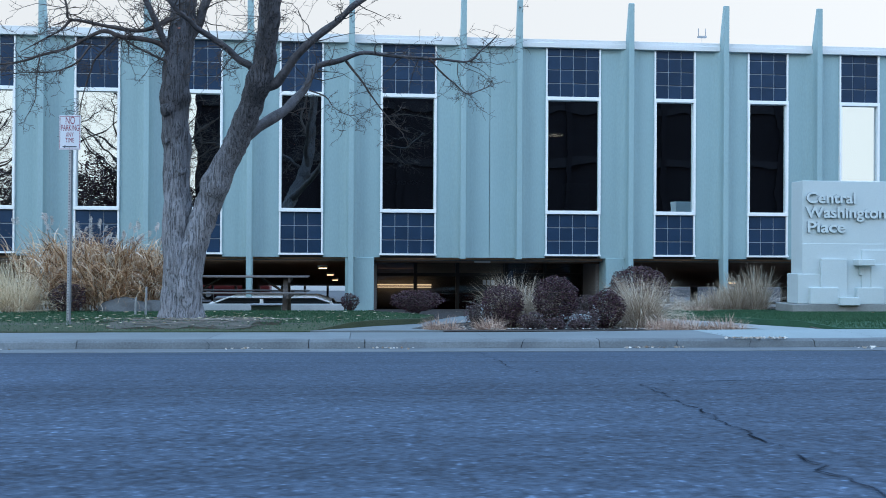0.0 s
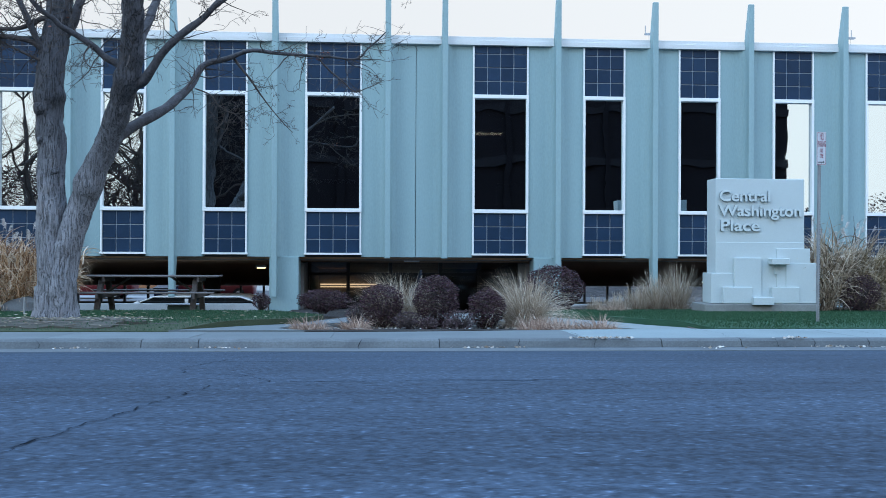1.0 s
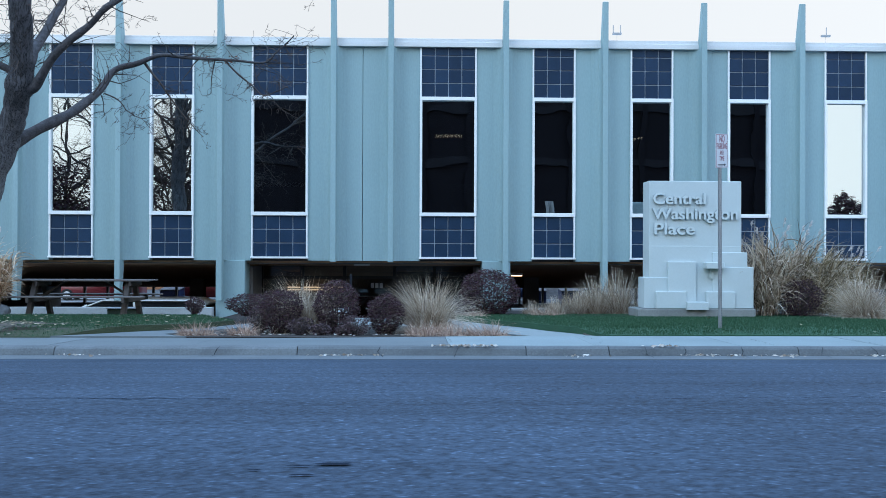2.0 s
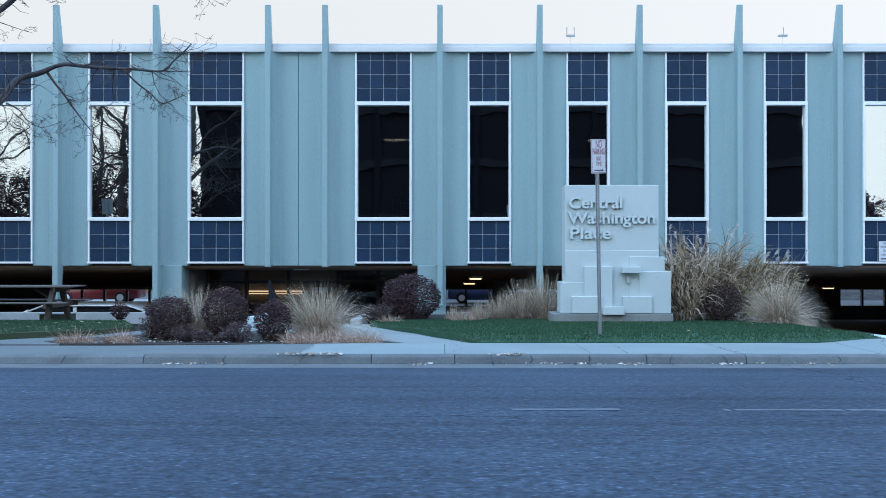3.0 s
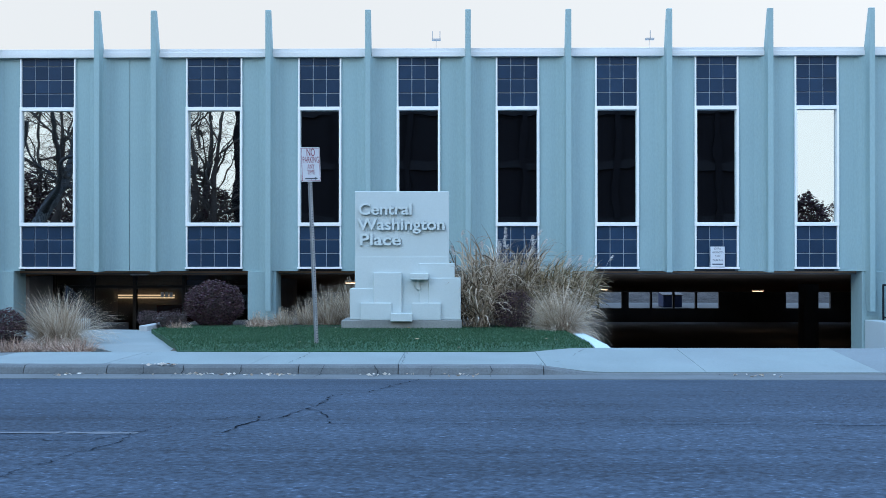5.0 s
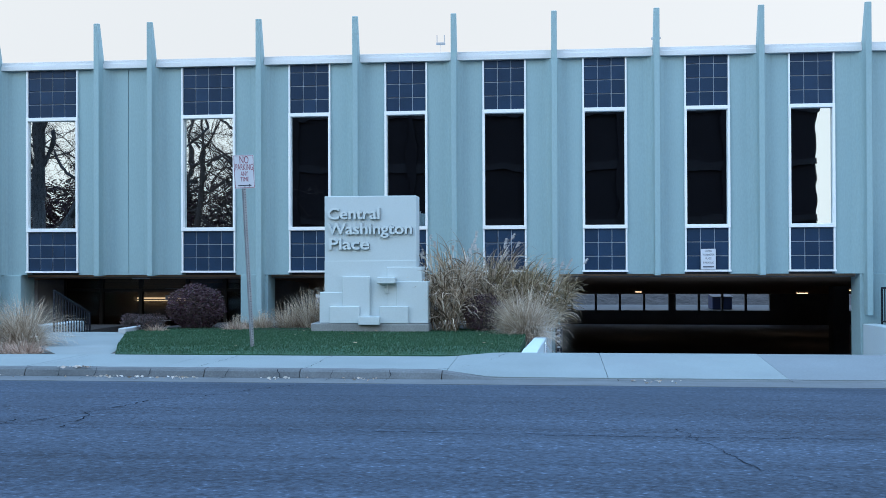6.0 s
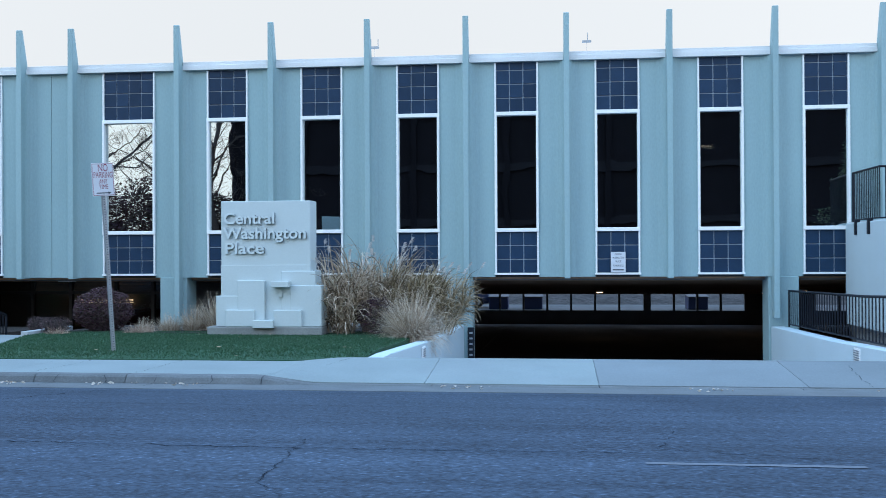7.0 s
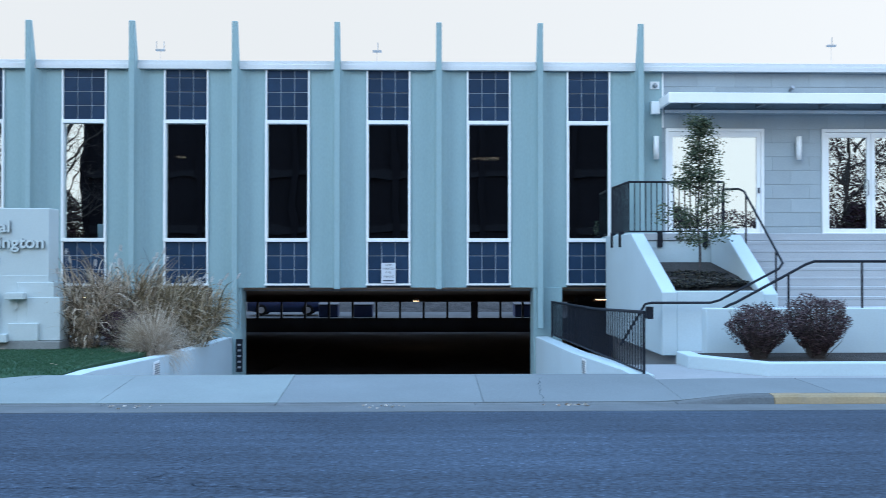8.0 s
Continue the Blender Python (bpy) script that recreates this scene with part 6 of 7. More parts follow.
# small leafy tree in the planter
st = tagged(new("small_tree"), "slender young tree with sparse dull green leaves in the planter", "tree")
rnd = random.Random(91)
tb = bmesh.new()
path, radii = limb(tb, [(21.44, 17.6, 1.2), (21.45, 17.6, 1.8), (21.42, 17.62, 2.4), (21.46, 17.6, 3.2), (21.44, 17.6, 4.0)], 0.028, 0.008, 8, 0.02, 5)
part("trunk", tb, M_LIMB, st, "thin grey trunk", True)
tb = bmesh.new()
vs, fs = [], []
for _ in range(58):
    i = min(len(path) - 1, int(len(path) * (0.30 + 0.70 * rnd.random() ** 1.25)))
    p = path[i]
    hgt = (p.z - 1.9) / 2.1
    ll = (0.95 - 0.72 * max(0.0, hgt)) * rnd.uniform(0.5, 1.0)
    a = rnd.uniform(0, 6.28)
    v = Vector((math.cos(a), math.sin(a), rnd.uniform(0.0, 0.8))).normalized()
    q = [p + v * ll * k / 3 + Vector((rnd.gauss(0, 0.03), rnd.gauss(0, 0.03), 0.02 * k)) for k in range(4)]
    tube(q, [0.008, 0.006, 0.004, 0.002], 4, tb, False)
    for _k in range(120):
        t = rnd.uniform(0.2, 1.05)
        c = p + v * ll * t + Vector((rnd.gauss(0, 0.07), rnd.gauss(0, 0.07), rnd.gauss(0, 0.07)))
        leaf_quad(vs, fs, c, 0.030, rnd)
br = part("branches", tb, M_TWIG, st)
br["kind"] = "stuff"
cr = from_arrays("crown", vs, fs, M_GREENLEAF)
cr.parent = st
cr["kind"] = "stuff"

# ---- picnic table ----
M_STONE = material("dull grey boulder stone", (0.10, 0.105, 0.11), 0.9, 0.4, 6, 50, 0.7, dirt=0.5, dirt_colour=(0.04, 0.045, 0.04), dist=0.01)
# lighter copy of the leg timber: the sky's sheen on the boards as colour
M_BOARD_LIT = material("weathered brown timber lightened as sky-lit", (0.105, 0.092, 0.088), 0.8, 0.35, 3, 40, 0.4, stretch=(0.2, 1, 1), random_tint=0.2)
table = tagged(new("picnic_table"), "weathered dark timber picnic table with two benches on the lawn", "table")
TX0, TX1, TY = -3.52, -0.95, 18.6
for i in range(5):
    part("tabletop_board", box(TX0 + 0.01 * (i % 2), TX1 - 0.012 * (i % 3), TY - 0.37 + 0.15 * i, TY - 0.37 + 0.142 + 0.15 * i, 0.618, 0.645, 0.005), M_BOARD_LIT, table)
for y in (TY - 0.78, TY + 0.50):
    for k in range(2):
        part("bench_board", box(TX0 + 0.03, TX1 - 0.02, y + 0.145 * k, y + 0.137 + 0.145 * k, 0.325, 0.352, 0.005), M_BOARD_LIT, table)
for x in (TX0 + 0.42, TX1 - 0.42):
    for s in (-1, 1):
        part("leg", prism([(TY + s * 0.12, 0.617), (TY + s * 0.24, 0.617), (TY + s * 0.62, -0.06), (TY + s * 0.50, -0.06)], "x", x - 0.045, x + 0.045, 0.004), M_WOOD, table)
    part("cross_beam", box(x + 0.046, x + 0.09, TY - 0.80, TY + 0.80, 0.235, 0.325, 0.004), M_WOOD, table)
    part("top_beam", box(x + 0.046, x + 0.09, TY - 0.36, TY + 0.36, 0.53, 0.618, 0.004), M_WOOD, table)
    part("brace", tube([(x, TY, 0.30), (x + (0.5 if x < -2 else -0.5), TY, 0.62)], 0.025, 6), M_WOOD, table)
for x, h in ((-3.52, 0.37), (-3.36, 0.54)):
    sp = thing("stake", "thin pale stake in the lawn behind the tree", "stake", "stakes")
    part("rod", tube([(x, 15.6, 0.02), (x + 0.012, 15.6, h)], 0.017, 8), M_GALV, sp)
for x, y, r, sx_, sz_ in ((-4.15, 17.55, 0.34, 1.35, 0.75), (-3.62, 17.75, 0.26, 1.2, 0.8)):
    rk = tagged(new("boulder"), "dull grey boulder under the reed grass", "rock", "boulders by the reeds")
    bm = bmesh.new()
    bmesh.ops.create_icosphere(bm, subdivisions=3, radius=r)
    for v in bm.verts:
        v.co *= 1 + 0.35 * noise.noise(v.co * 3.1 + Vector((x, 0, 0)))
        v.co = Vector((v.co.x * sx_, v.co.y, v.co.z * sz_))
    rock = part("stone", bm, M_STONE, rk)
    rk.location = (x, y, 0.02)
bx = thing("utility_box", "low green utility box on the lawn", "box")
part("body", box(-2.15, -1.55, 19.6, 20.0, -0.12, 0.02, 0.012), material("dull green paint", (0.05, 0.08, 0.06), 0.6, 0.15), bx)
part("lid", box(-2.17, -1.53, 19.58, 20.02, 0.022, 0.045, 0.006), M_CONC, bx)


# ---- vehicles ----
def vehicle(name, label, x, y, z, length, height, paint, yaw=0.0, truck=False, belt=0.57):
    """A car with its length along x before it is turned: body, glazing, roof and wheels."""
    ob = thing(name, label, "car")
    h = height
    m = Matrix.Translation((x, y, z)) @ pose(0, 0, 0, 0, 0, yaw)
    L = length / 2
    w = 0.88
    lower = [(-L, 0.30), (-L, h * (belt - 0.07)), (-L + 0.08, h * (belt + 0.01)), (L * 0.45, h * (belt + 0.03)), (L - 0.12, h * (belt - 0.05)), (L, h * (belt - 0.15)), (L, 0.30), (L * 0.72, 0.22), (-L * 0.72, 0.22)]
    body = part("body", prism(lower, "y", -w, w, 0.05), paint, ob, "", True)
    if truck:
        cabin = [(-L * 0.1, h * 0.57), (-L * 0.02, h * 0.97), (L * 0.28, h), (L * 0.52, h * 0.58)]
    else:
        cabin = [(-L * 0.94, h * belt), (-L * 0.84, h * 0.94), (-L * 0.70, h), (L * 0.10, h), (L * 0.24, h * 0.93), (L * 0.50, h * (belt + 0.01))]
    cx = sum(p for p, q in cabin) / len(cabin)
    gl = part("glazing", prism([(cx + (p - cx) * 0.985, q - 0.03 if q > h * 0.8 else q) for p, q in cabin], "y", -w + 0.07, w - 0.07, 0.02), M_CARGLASS, ob, "dark tinted glass")
    top = [(p, q) for p, q in cabin if q > h * 0.9]
    part("roof", prism([(p, q - 0.035) for p, q in top] + [(p, q) for p, q in top[::-1]], "y", -w + 0.05, w - 0.05, 0.02), paint, ob)
    for i in range(len(cabin) - 1):
        (pa, qa), (pb, qb) = cabin[i], cabin[i + 1]
        if abs(qa - qb) > 0.17:
            for s in (-1, 1):
                part("pillar", tube([(pa, s * (w - 0.08), qa), (pb, s * (w - 0.08), qb)], 0.035, 6), paint, ob)
    if not truck:
        for s in (-1, 1):
            part("pillar", tube([(-L * 0.2, s * (w - 0.075), h * belt), (-L * 0.2, s * (w - 0.085), h * 0.97)], 0.045, 6), paint, ob)
    for px in (-L * 0.62, L * 0.62):
        for s in (-1, 1):
            b = bmesh.new()
            bmesh.ops.create_cone(b, cap_ends=True, segments=20, radius1=0.34, radius2=0.34, depth=0.22, matrix=pose(px, s * (w - 0.08), 0.34, 90))
            ty = part("wheel", b, M_TYRE, ob, "black tyre")
            b = bmesh.new()
            bmesh.ops.create_cone(b, cap_ends=True, segments=14, radius1=0.21, radius2=0.19, depth=0.24, matrix=pose(px, s * (w - 0.07), 0.34, 90))
            part("rim", b, M_ALLOY, ty, "bright alloy rim")
    ob.matrix_basis = m
    return ob


M_CARGLASS = material("car glass", (0.008, 0.009, 0.01), 0.05, 0.05, 2, 20, 0, spec=0.6)
M_ALLOY = material("bright alloy", (0.62, 0.63, 0.65), 0.4, 0.1, metal=0.2)
M_TYRE = material("black rubber", (0.02, 0.02, 0.02), 0.9, 0.2)
M_SILVER = material("pale silver car paint", (0.70, 0.71, 0.70), 0.45, 0.05, 2, 40, 0)
M_REDCAR = material("dark red car paint", (0.16, 0.02, 0.025), 0.3, 0.05, 2, 40, 0)
M_BLUECAR = material("dark blue car paint", (0.024, 0.045, 0.12), 0.35, 0.05, 2, 40, 0)
M_BLUEBIN = material("blue plastic", (0.015, 0.035, 0.11), 0.5, 0.1)
vehicle("car", "silver estate car parked behind the low concrete wall", -2.60, 22.25, -1.70, 4.7, 1.82, M_SILVER, 180, belt=0.74)
vehicle("car", "dark blue car parked behind the garage", 8.5, 58.5, -1.72, 4.4, 1.6, M_BLUECAR)
tagged(put("parking_pad", box(-24.0, -11.3, 56.0, 62.5, -1.735, -1.70, 0.01), M_CONC), "raised concrete parking pad behind the garage", "pavement", kind="structure")
vehicle("car", "dark red pickup truck parked behind the garage", -14.9, 58.5, -1.70, 5.2, 1.95, M_REDCAR, 180, True)
vehicle("car", "dark red car parked behind the garage", -7.5, 58.8, -1.73, 4.4, 1.9, M_REDCAR)
vehicle("car", "white car parked behind the garage", -20.4, 58.6, -1.70, 4.4, 1.5, M_SILVER)
for x in (11.2, 13.2, 22.6, -10.2):
    bn = thing("dumpster", "blue waste container behind the garage", "dumpster", "dumpsters")
    part("body", prism([(56.4, -1.73), (56.4, -1.05), (57.8, -0.92), (57.8, -1.73)], "x", x - 0.55, x + 0.55, 0.03), M_BLUEBIN, bn)
    part("lid", prism([(56.35, -1.04), (56.35, -0.99), (57.85, -0.86), (57.85, -0.91)], "x", x - 0.6, x + 0.6, 0.01), M_INK, bn)
M_BRICK = material("orange brown brick", (0.26, 0.12, 0.06), 0.9, 0.25, 1.5, 25, 0.3)
bw = put("back_building", box(-40, -8.2, 76, 77, -2.9, 2.5), M_BRICK)
tagged(bw, "orange brown brick wall of a building behind the garage", "building")
M_YARD = material("grey yard concrete", (0.08, 0.085, 0.09), 0.95, 0.3, 1.5, 20, 0.3, dirt=0.5, dirt_colour=(0.03, 0.03, 0.032))
yard = put("yard", sheet(-40, 45, 55.3, 76, lambda x, y: -1.74, 2, 2), M_YARD)
tagged(yard, "pale concrete yard behind the garage", "ground", kind="structure")
M_STONEBANK = material("rough brown stone bank", (0.050, 0.044, 0.043), 0.95, 0.75, 2.2, 9, 0.8, dirt=0.9, dirt_colour=(0.010, 0.009, 0.010), dist=0.1, stretch=(0.5, 1, 1))
bank = put("yard_bank", prism([(61.5, -1.9), (64, -1.0), (90, 1.5), (90, -2.9)], "x", 3.0, 60), M_STONEBANK)
tagged(bank, "pale bank behind the garage yard", "ground", kind="structure")

# pale panel added to stand in for the bright daylight beyond the garage
pale = put("pale_backdrop", box(-8.1, 2.9, 72.0, 72.4, -2.9, 1.2), M_ROOF)
tagged(pale, "pale panel added as the bright background behind the garage yard", "wall", kind="structure")

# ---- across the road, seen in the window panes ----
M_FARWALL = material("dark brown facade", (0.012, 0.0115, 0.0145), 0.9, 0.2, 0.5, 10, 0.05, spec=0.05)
opp = tagged(new("opposite_building"), "dark multi-storey office building across the road", "building")
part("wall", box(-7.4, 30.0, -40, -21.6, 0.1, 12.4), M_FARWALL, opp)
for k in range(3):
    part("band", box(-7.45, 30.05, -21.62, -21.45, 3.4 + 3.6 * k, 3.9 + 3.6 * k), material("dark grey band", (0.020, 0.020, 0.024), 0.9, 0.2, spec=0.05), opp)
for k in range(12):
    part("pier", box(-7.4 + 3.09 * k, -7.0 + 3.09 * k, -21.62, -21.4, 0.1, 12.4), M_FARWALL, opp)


def far_tree(x, y, h, seed, label, stout=0.30):
    t = tagged(new("far_tree"), label, "tree", "trees across the road")
    rnd = random.Random(seed)
    tb = bmesh.new()
    pts = [(x, y, 0.0), (x + rnd.gauss(0, 0.2), y, h * 0.25), (x + rnd.gauss(0, 0.4), y, h * 0.5), (x + rnd.gauss(0, 0.6), y, h * 0.95)]
    path, radii = limb(tb, pts, stout, 0.05, 10, 0.05, seed)
    part("trunk", tb, M_TWIG, t, "", True)
    tw = bmesh.new()
    for i in range(15):
        k = rnd.randint(int(len(path) * 0.2), len(path) - 1)
        p = path[k]
        a = rnd.uniform(0, 6.28)
        v = Vector((math.cos(a), math.sin(a) * 0.8, rnd.uniform(0.3, 1.0))).normalized()
        ll = h * rnd.uniform(0.3, 0.48)
        q = [p + v * ll * s + Vector((rnd.gauss(0, 0.25), rnd.gauss(0, 0.25), 0.5 * s * s)) for s in (0, 0.33, 0.66, 1)]
        lb = bmesh.new()
        pp, rr = limb(lb, q, 0.085, 0.02, 7, 0.12, seed + i)
        part("limb", lb, M_TWIG, t, "", True)
        twigs(tw, pp, rr, rnd, 12, 2.0, 2, 0.1, 0.15, 0.02, (4, 4), 0.006)
    g = part("fine_branching", tw, M_TWIG, t)
    g["kind"] = "stuff"
    return t


far_tree(-8.4, -20.5, 15, 101, "stout bare street tree across the road", 0.5)
for x, y, h, s in ((-13.5, -20.0, 15, 102), (-19.5, -18.5, 13, 103), (-26, -21, 14, 104)):
    far_tree(x, y, h, s, "bare street tree across the road")
far_tree(-11.0, -25.0, 16, 107, "bare street tree across the road")
far_tree(-17.0, -26.0, 16, 108, "bare street tree across the road")
far_tree(-9.9, -19.5, 12, 109, "bare street tree across the road")
far_tree(-23.0, -20.0, 14, 110, "bare street tree across the road")
far_tree(45.5, -22.0, 13, 105, "bare street tree across the road")
far_tree(50.0, -20.0, 14, 106, "bare street tree across the road")
for i, (x, y, r, h) in enumerate(((-9.5, -22, 2.2, 3.6), (-15, -24, 3.0, 4.4), (-21, -23, 2.4, 4.0), (-28, -24, 3, 4.5), (-11.5, -23.5, 2.6, 6.6), (-16.0, -26, 3.2, 7.2), (-19.5, -25, 2.6, 6.4), (-9.0, -23.0, 1.5, 6.0), (-18.0, -25, 2.6, 7.4), (-22.5, -25, 2.6, 7.0), (33.6, -23.0, 1.4, 5.2), (45.6, -20.5, 1.1, 5.0), (48, -24, 4, 5), (44.6, -24.5, 2.6, 10.5), (48.4, -23.5, 2.4, 10.0), (43, -40, 4, 5.6), (50, -41, 5, 6.4), (58, -40, 5, 5.4))):
    shrub("far_shrub", "dark shrub mass across the road", "shrub", x, y, 0.1, r, r, h, 6500, 0.11, M_PURPLE, 120 + i, "shrubs across the road", 0.3, 20)

# ---- road cracks, markings and leaf litter ----
M_CRACK = material("dark crack filling", (0.006, 0.009, 0.014), 0.95, 0.2, spec=0.02)
M_HOLE = material("dark loose asphalt", (0.013, 0.019, 0.030), 0.95, 0.4, 20, 60, 0.6, spec=0.02)
M_PAINTLINE = material("worn white line paint", (0.108, 0.128, 0.158), 0.9, 0.4, 5, 60, 0.3, dirt=0.6, dirt_colour=(0.05, 0.066, 0.09))


def crack(points, width, seed, height=lambda x, y: z_road(y), where="asphalt"):
    rnd = random.Random(seed)
    pts = []
    for (xa, ya), (xb, yb) in zip(points, points[1:]):
        n = max(2, int(math.hypot(xb - xa, yb - ya) / 0.06))
        for k in range(n):
            t = k / n
            pts.append((xa + (xb - xa) * t + rnd.gauss(0, 0.014), ya + (yb - ya) * t + rnd.gauss(0, 0.014)))
    pts.append(points[-1])
    vs, fs = [], []
    for i, (x, y) in enumerate(pts):
        w = 0.17 * width * rnd.choice((0.08, 0.5, 0.8, 1.0, 1.5)) * (0.2 if i in (0, len(pts) - 1) else 1)
        (xa, ya), (xb, yb) = pts[max(i - 1, 0)], pts[min(i + 1, len(pts) - 1)]
        d = Vector((xb - xa, yb - ya, 0)).normalized()
        nx, ny = -d.y * w / 2, d.x * w / 2
        vs += [(x + nx, y + ny, height(x + nx, y + ny) + 0.003), (x - nx, y - ny, height(x - nx, y - ny) + 0.003)]
        if i:
            fs.append((2 * i - 2, 2 * i - 1, 2 * i + 1, 2 * i))
    ob = from_arrays("crack", vs, fs, M_CRACK)
    return tagged(ob, "jagged dark crack in the " + where, "crack", kind="structure")


crack([(1.17, 10.2), (1.15, 9.2), (1.0, 7.0), (0.9, 5.7), (1.0, 5.2), (1.35, 5.0), (1.55, 4.5), (1.30, 4.3), (1.22, 3.7), (1.15, 3.0), (1.09, 2.4), (1.05, 1.9), (1.0, 1.2)], 0.035, 1)
crack([(1.55, 4.52), (2.4, 4.60), (3.2, 4.55)], 0.075, 2)
crack([(9.72, 10.2), (9.62, 9.4), (9.39, 7.78), (9.17, 7.37), (9.19, 6.47), (9.09, 5.67), (8.95, 5.34), (8.92, 4.9)], 0.06, 3)
crack([(9.15, 6.2), (9.28, 5.98), (9.36, 5.63), (9.42, 5.35), (9.84, 5.39), (10.24, 5.33), (10.7, 5.40), (12.5, 5.3), (15.0, 5.35)], 0.055, 4)
crack([(8.5, 4.86), (8.52, 4.45), (8.44, 4.11), (8.42, 3.68), (8.2, 3.0)], 0.035, 5)
crack([(4.0, 4.55), (6.0, 4.6), (8.35, 4.64), (8.47, 4.85), (8.62, 5.35), (8.85, 5.80), (8.95, 5.8), (8.97, 5.4)], 0.05, 6)
crack([(12.9, 5.7), (12.98, 5.0), (13.05, 4.3), (13.25, 3.9), (13.6, 3.3)], 0.03, 7)
crack([(15.1, 6.4), (14.93, 5.5), (15.2, 5.4), (15.8, 5.2), (16.8, 4.6), (17.6, 3.8)], 0.03, 8)
crack([(-3.4, 5.6), (-2.6, 6.0), (-2.3, 6.6)], 0.02, 9)
for pts, w in (([(8.225, 12.12), (8.232, 11.64), (8.15, 11.13), (8.18, 10.95)], 0.03), ([(9.458, 12.12), (9.465, 11.34), (9.456, 10.95)], 0.03), ([(11.75, 12.1), (11.3, 11.36), (10.99, 10.95)], 0.03), ([(17.87, 11.96), (17.79, 11.3), (17.76, 10.95)], 0.035), ([(4.44, 11.9), (4.46, 11.3), (4.47, 10.95)], 0.025), ([(6.2, 12.1), (6.3, 11.5), (6.1, 10.95)], 0.02)):
    crack([(px, 10.95 + (py - 10.95) * 1.31) for px, py in pts], w, int(pts[0][0] * 10), lambda x, y: z_walk(x, y) - 0.001, "sidewalk")
for k, (hx, hy, rx, ry) in enumerate(((3.81, 2.72, 0.052, 0.017), (3.72, 2.69, 0.035, 0.008), (3.74, 2.56, 0.03, 0.009), (3.60, 2.63, 0.02, 0.008))):
    rim = []
    for q in range(22):
        a = q * 2 * math.pi / 22
        w = 1 + 0.9 * noise.noise(Vector((math.cos(a) * 1.6 + k * 5, math.sin(a) * 1.6, 1)))
        x, y = hx + rx * math.cos(a) * w, hy + ry * math.sin(a) * w
        rim.append((x, y, z_road(y) + 0.005))
    hole = from_arrays("pothole", rim, [tuple(range(22))], M_HOLE)
    tagged(hole, "small dark ragged pothole in the asphalt", "pothole", kind="structure")


def curb_crack(x, seed):
    """A ragged dark crack down the curb's face and across the gutter."""
    rnd = random.Random(seed)
    vs, fs = [], []
    track = [(10.805, z_walk(x, 10.8) + 0.002), (10.770, z_walk(x, 10.8) - 0.022), (10.752, z_walk(x, 10.8) - 0.05), (10.738, 0.045), (10.728, 0.040), (10.60, 0.044), (10.42, 0.049)]
    px = x
    for i, (y, z) in enumerate(track):
        px += rnd.gauss(0, 0.018)
        w = rnd.uniform(0.001, 0.004) * (0.5 if i in (0, 6) else 1)
        vs += [(px - w, y - 0.004, z + 0.003), (px + w, y - 0.004, z + 0.003)]
        if i:
            fs.append((2 * i - 2, 2 * i - 1, 2 * i + 1, 2 * i))
    ob = from_arrays("crack", vs, fs, M_CRACK)
    return tagged(ob, "ragged dark crack across the concrete curb", "crack", kind="structure")


for k, x in enumerate((7.05, 7.72, 8.62, 9.18, 9.80, 10.42, 6.62, 3.65, 4.52, 1.86, -1.72)):
    curb_crack(x, 400 + k)


def dash(x0, x1, y, seed):
    rnd = random.Random(seed)
    vs, fs = [], []
    n = int((x1 - x0) / 0.03)
    for i in range(n):
        x = x0 + (x1 - x0) * i / n
        w = 0.055 * (0.4 + 0.6 * abs(noise.noise(Vector((x * 5, seed, 0))))) + 0.006
        if noise.noise(Vector((x * 14, seed, 4))) > 0.52:
            continue
        j = len(vs)
        vs += [(p, q, z_road(q) + 0.002) for p, q in ((x, y - w), (x + 0.032, y - w), (x + 0.032, y + w), (x, y + w))]
        fs.append((j, j + 1, j + 2, j + 3))
    ob = from_arrays("lane_marking", vs, fs, M_PAINTLINE)
    return tagged(ob, "worn white lane dash on the asphalt", "road marking", kind="structure")


dash(6.43, 6.98, 4.95, 1)
dash(7.5, 8.5, 4.92, 2)
dash(14.80, 15.85, 5.00, 3)


def litter(name, label, count, seed, where, size, flat=True, mat=None):
    rnd = random.Random(seed)
    vs, fs = [], []
    while len(fs) < count:
        p = where(rnd)
        if p:
            leaf_quad(vs, fs, p, size, rnd, flat)
    ob = from_arrays(name, vs, fs, mat or M_LITTER)
    return tagged(ob, label, "leaves", kind="stuff")


M_LEAF_TAN = leafy("tan fallen leaves", [(0.16, 0.10, 0.06), (0.36, 0.29, 0.18), (0.56, 0.50, 0.36), (0.24, 0.15, 0.09)], 0.8, 0.2)
M_LITTER = leafy("fallen leaves", [(0.20, 0.14, 0.10), (0.42, 0.37, 0.31), (0.70, 0.67, 0.63), (0.30, 0.20, 0.14)], 0.8, 0.2)


def on_lawn(r):
    x, y = r.uniform(-7, 12), r.uniform(12.5, 18)
    if inside(x, y, LAWN_R) and r.random() < 0.12 or inside(x, y, LAWN_L):
        return (x, y, (z_left(y) if x < 2 else z_lawn(y)) + 0.045)


def under_tree(r):
    x, y = r.gauss(-2.6, 1.0), r.gauss(13.6, 0.6)
    if 12.55 < y < 15:
        return (x, y, z_left(y) + 0.045)


def in_gutter(r):
    x = r.choice((-4.2, -1.3, 0.4, 3.15, 3.3, 5.9, 7.2, 7.55, 8.1, 9.3, 10.2, 13.4, 16.0, 18.0)) + r.gauss(0, 0.16)
    return (x, 10.71 - abs(r.gauss(0, 0.09)), 0.050)


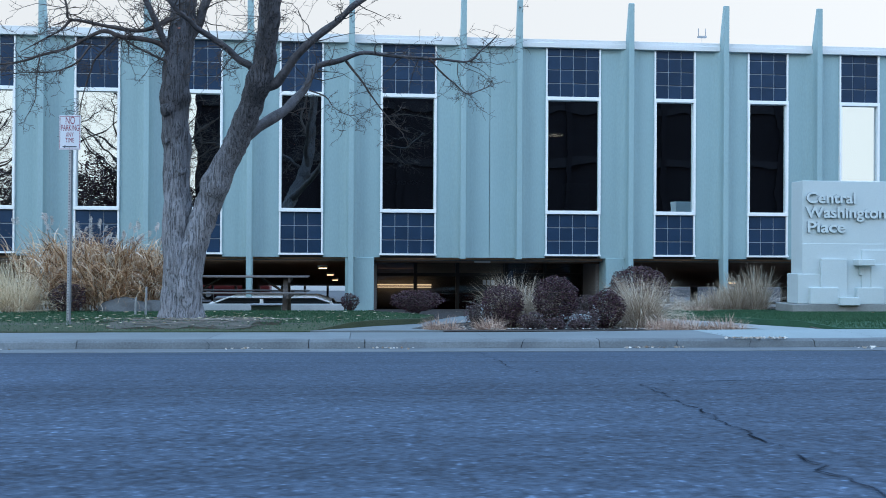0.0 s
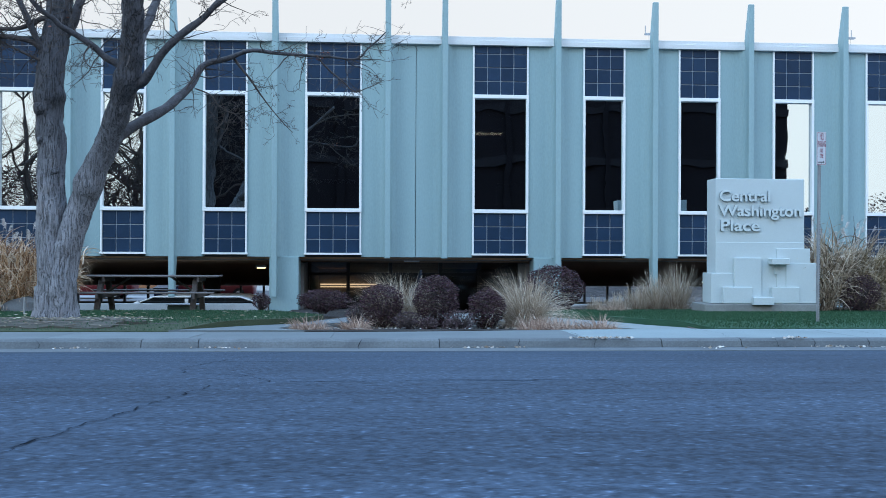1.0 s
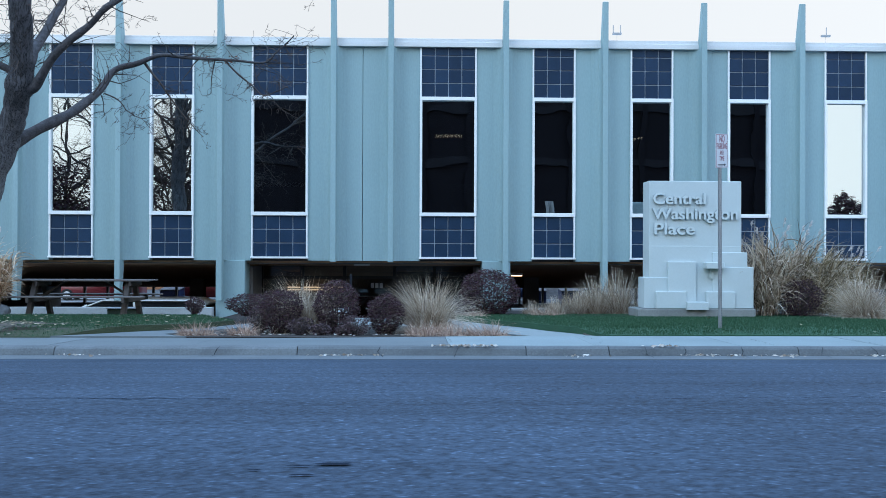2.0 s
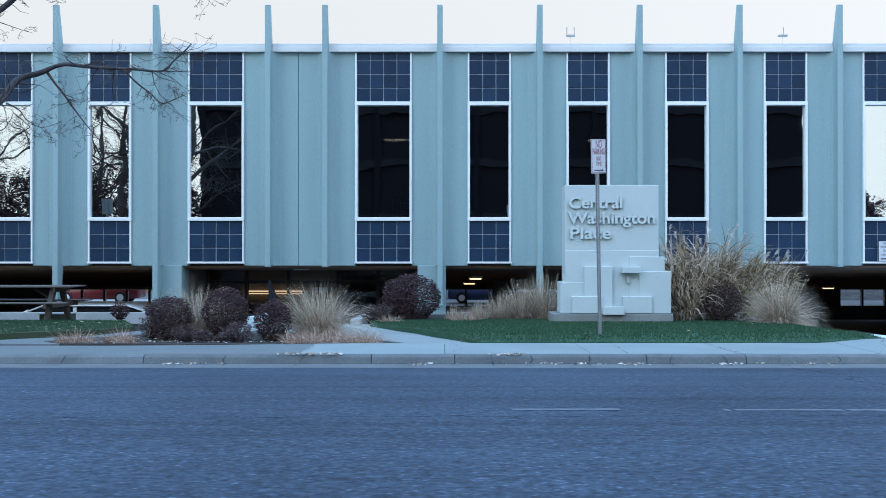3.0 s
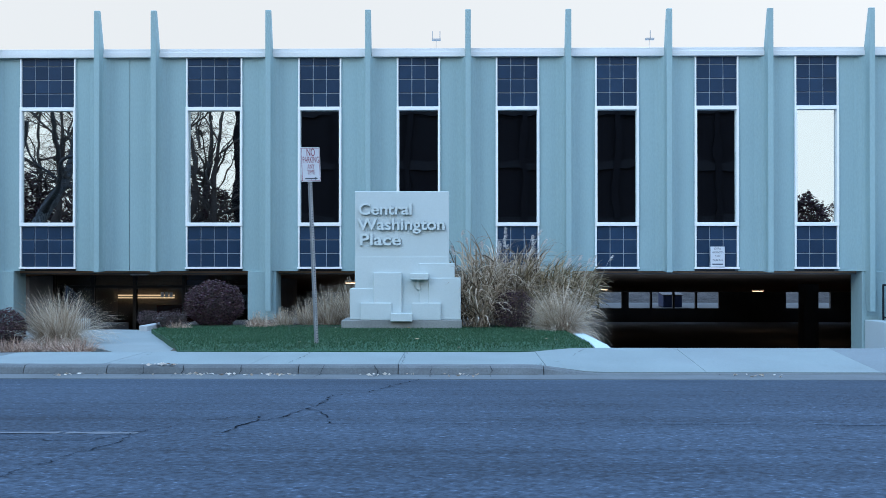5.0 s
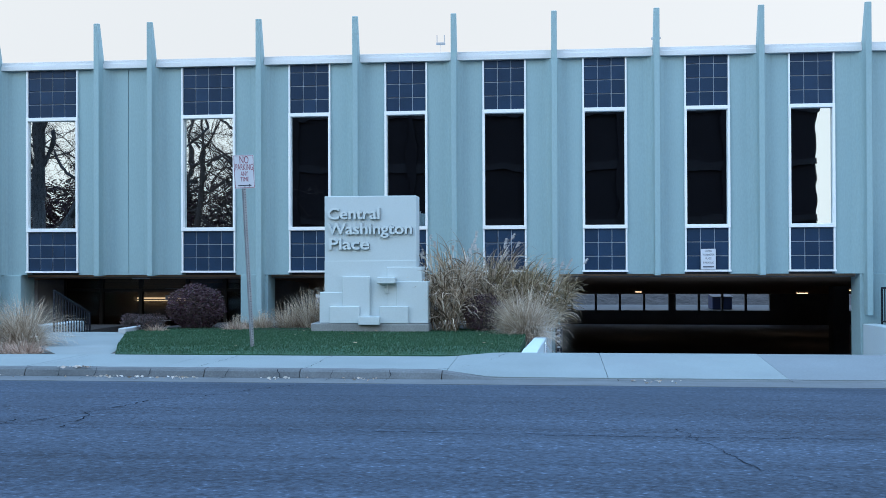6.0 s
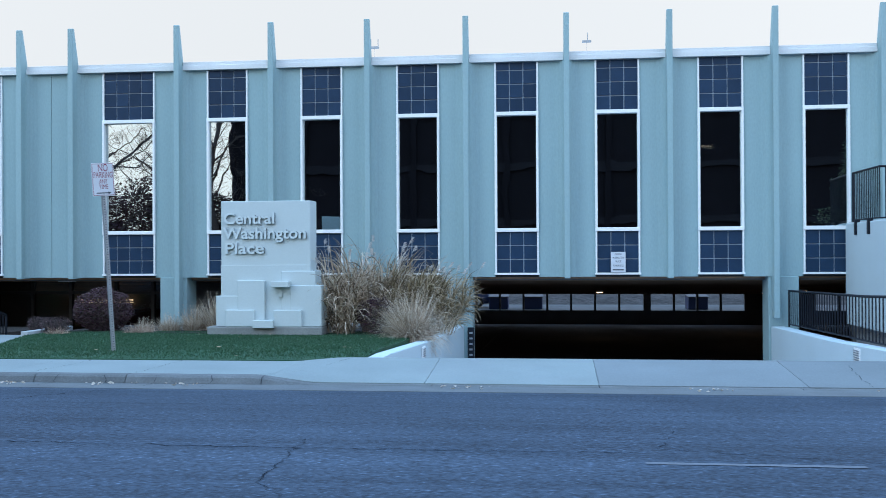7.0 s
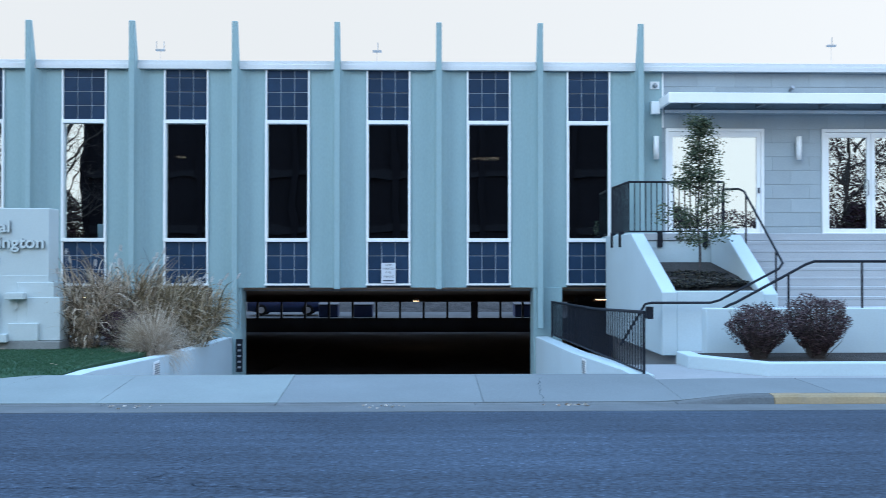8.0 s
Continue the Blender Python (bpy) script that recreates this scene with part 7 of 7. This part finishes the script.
def on_curb(r):
    x = r.choice((4.35, 4.6, 4.8, 6.85)) + r.gauss(0, 0.1)
    return (x, 10.80 + r.gauss(0, 0.03), 0.142)


def bed_leaf(r):
    y = r.uniform(12.55, 14.3)
    return (r.uniform(1.1, 5.0), y, z_bed(y) + 0.02)


litter("fallen_leaves", "pale fallen leaves on the lawn", 190, 1, on_lawn, 0.038, True, M_LEAF_TAN)
litter("fallen_leaves", "pale fallen leaves under the tree", 330, 2, under_tree, 0.032, True, M_LEAF_TAN)


def fallen_twigs():
    """Thin crooked sticks and surface roots lying round the foot of the tree."""
    rnd = random.Random(12)
    bm = bmesh.new()
    for _ in range(75):
        x, y = rnd.gauss(-2.1, 0.65), rnd.gauss(13.3, 0.35)
        if not inside(x, y, BARE):
            continue
        a, ll = rnd.gauss(0, 0.5), rnd.uniform(0.12, 0.5)
        pts = []
        for k in range(5):
            px, py = x + math.cos(a) * ll * k / 4, y + math.sin(a) * ll * k / 4 + rnd.gauss(0, 0.015)
            pts.append((px, py, z_left(py) + 0.034 + 0.01 * rnd.random()))
        tube(pts, [0.006, 0.006, 0.005, 0.004, 0.002], 5, bm)
    return bm


tagged(put("fallen_twigs", fallen_twigs(), material("grey dead twigs", (0.17, 0.155, 0.14), 0.9, 0.3, 4, 60, 0.3)), "grey crooked twigs lying on bare soil under the tree", "twigs", kind="stuff")
litter("fallen_leaves", "pale dry leaves in the gutter", 260, 3, in_gutter, 0.024, False)
litter("fallen_leaves", "pale dry leaves on the curb", 110, 4, on_curb, 0.026, False)
litter("fallen_leaves", "dry leaves on the soil bed", 300, 5, bed_leaf, 0.025)

# ---- pieces of the upper entrance wall ----
block_mesh = {}
holes = [(21.78, 23.94, 2.12, 4.47), (25.22, 27.40, 2.12, 4.47)]


def block_piece(w, h):
    key = (round(w, 3), round(h, 3))
    if key not in block_mesh:
        b = box(-w / 2, w / 2, -0.05, 0.05, -h / 2, h / 2, 0.004)
        me = bpy.data.meshes.new("block")
        b.to_mesh(me)
        b.free()
        me.materials.append(M_BLOCK)
        block_mesh[key] = me
    return block_mesh[key]


for r in range(13):
    z0, z1 = 2.02 + 0.305 * r, min(5.68, 2.02 + 0.305 * (r + 1))
    if z1 - z0 < 0.05:
        continue
    cuts = [21.26] + [21.26 + 0.82 * i - (0.41 if r % 2 else 0.0) for i in range(1, 10)]
    spans = []
    for a, b in zip(cuts, cuts[1:]):
        segs = [(a, b)]
        for hx0, hx1, hz0, hz1 in holes:
            if z0 < hz1 - 0.02:
                segs = [s for p, q in segs for s in ((p, min(q, hx0)), (max(p, hx1), q)) if s[1] - s[0] > 0.03]
        spans += segs
    for a, b in spans:
        share("block", block_piece(b - a - 0.0015, z1 - z0 - 0.004), upper_wall, (a + b) / 2, 21.30, (z0 + z1) / 2)
part("far_wall", box(28.24, 40, 21.25, 21.35, 2.0, 5.68), M_BLOCK, upper_wall)
# teal return of the facade and the white corner trim
part("return_panel", box(21.255, 21.70, 21.225, 21.249, 2.12, 5.68), M_TEAL, upper_wall, "teal painted return panel")
part("corner_trim", box(21.70, 21.735, 21.215, 21.249, 4.48, 5.68, 0.003), M_WHITE, upper_wall)
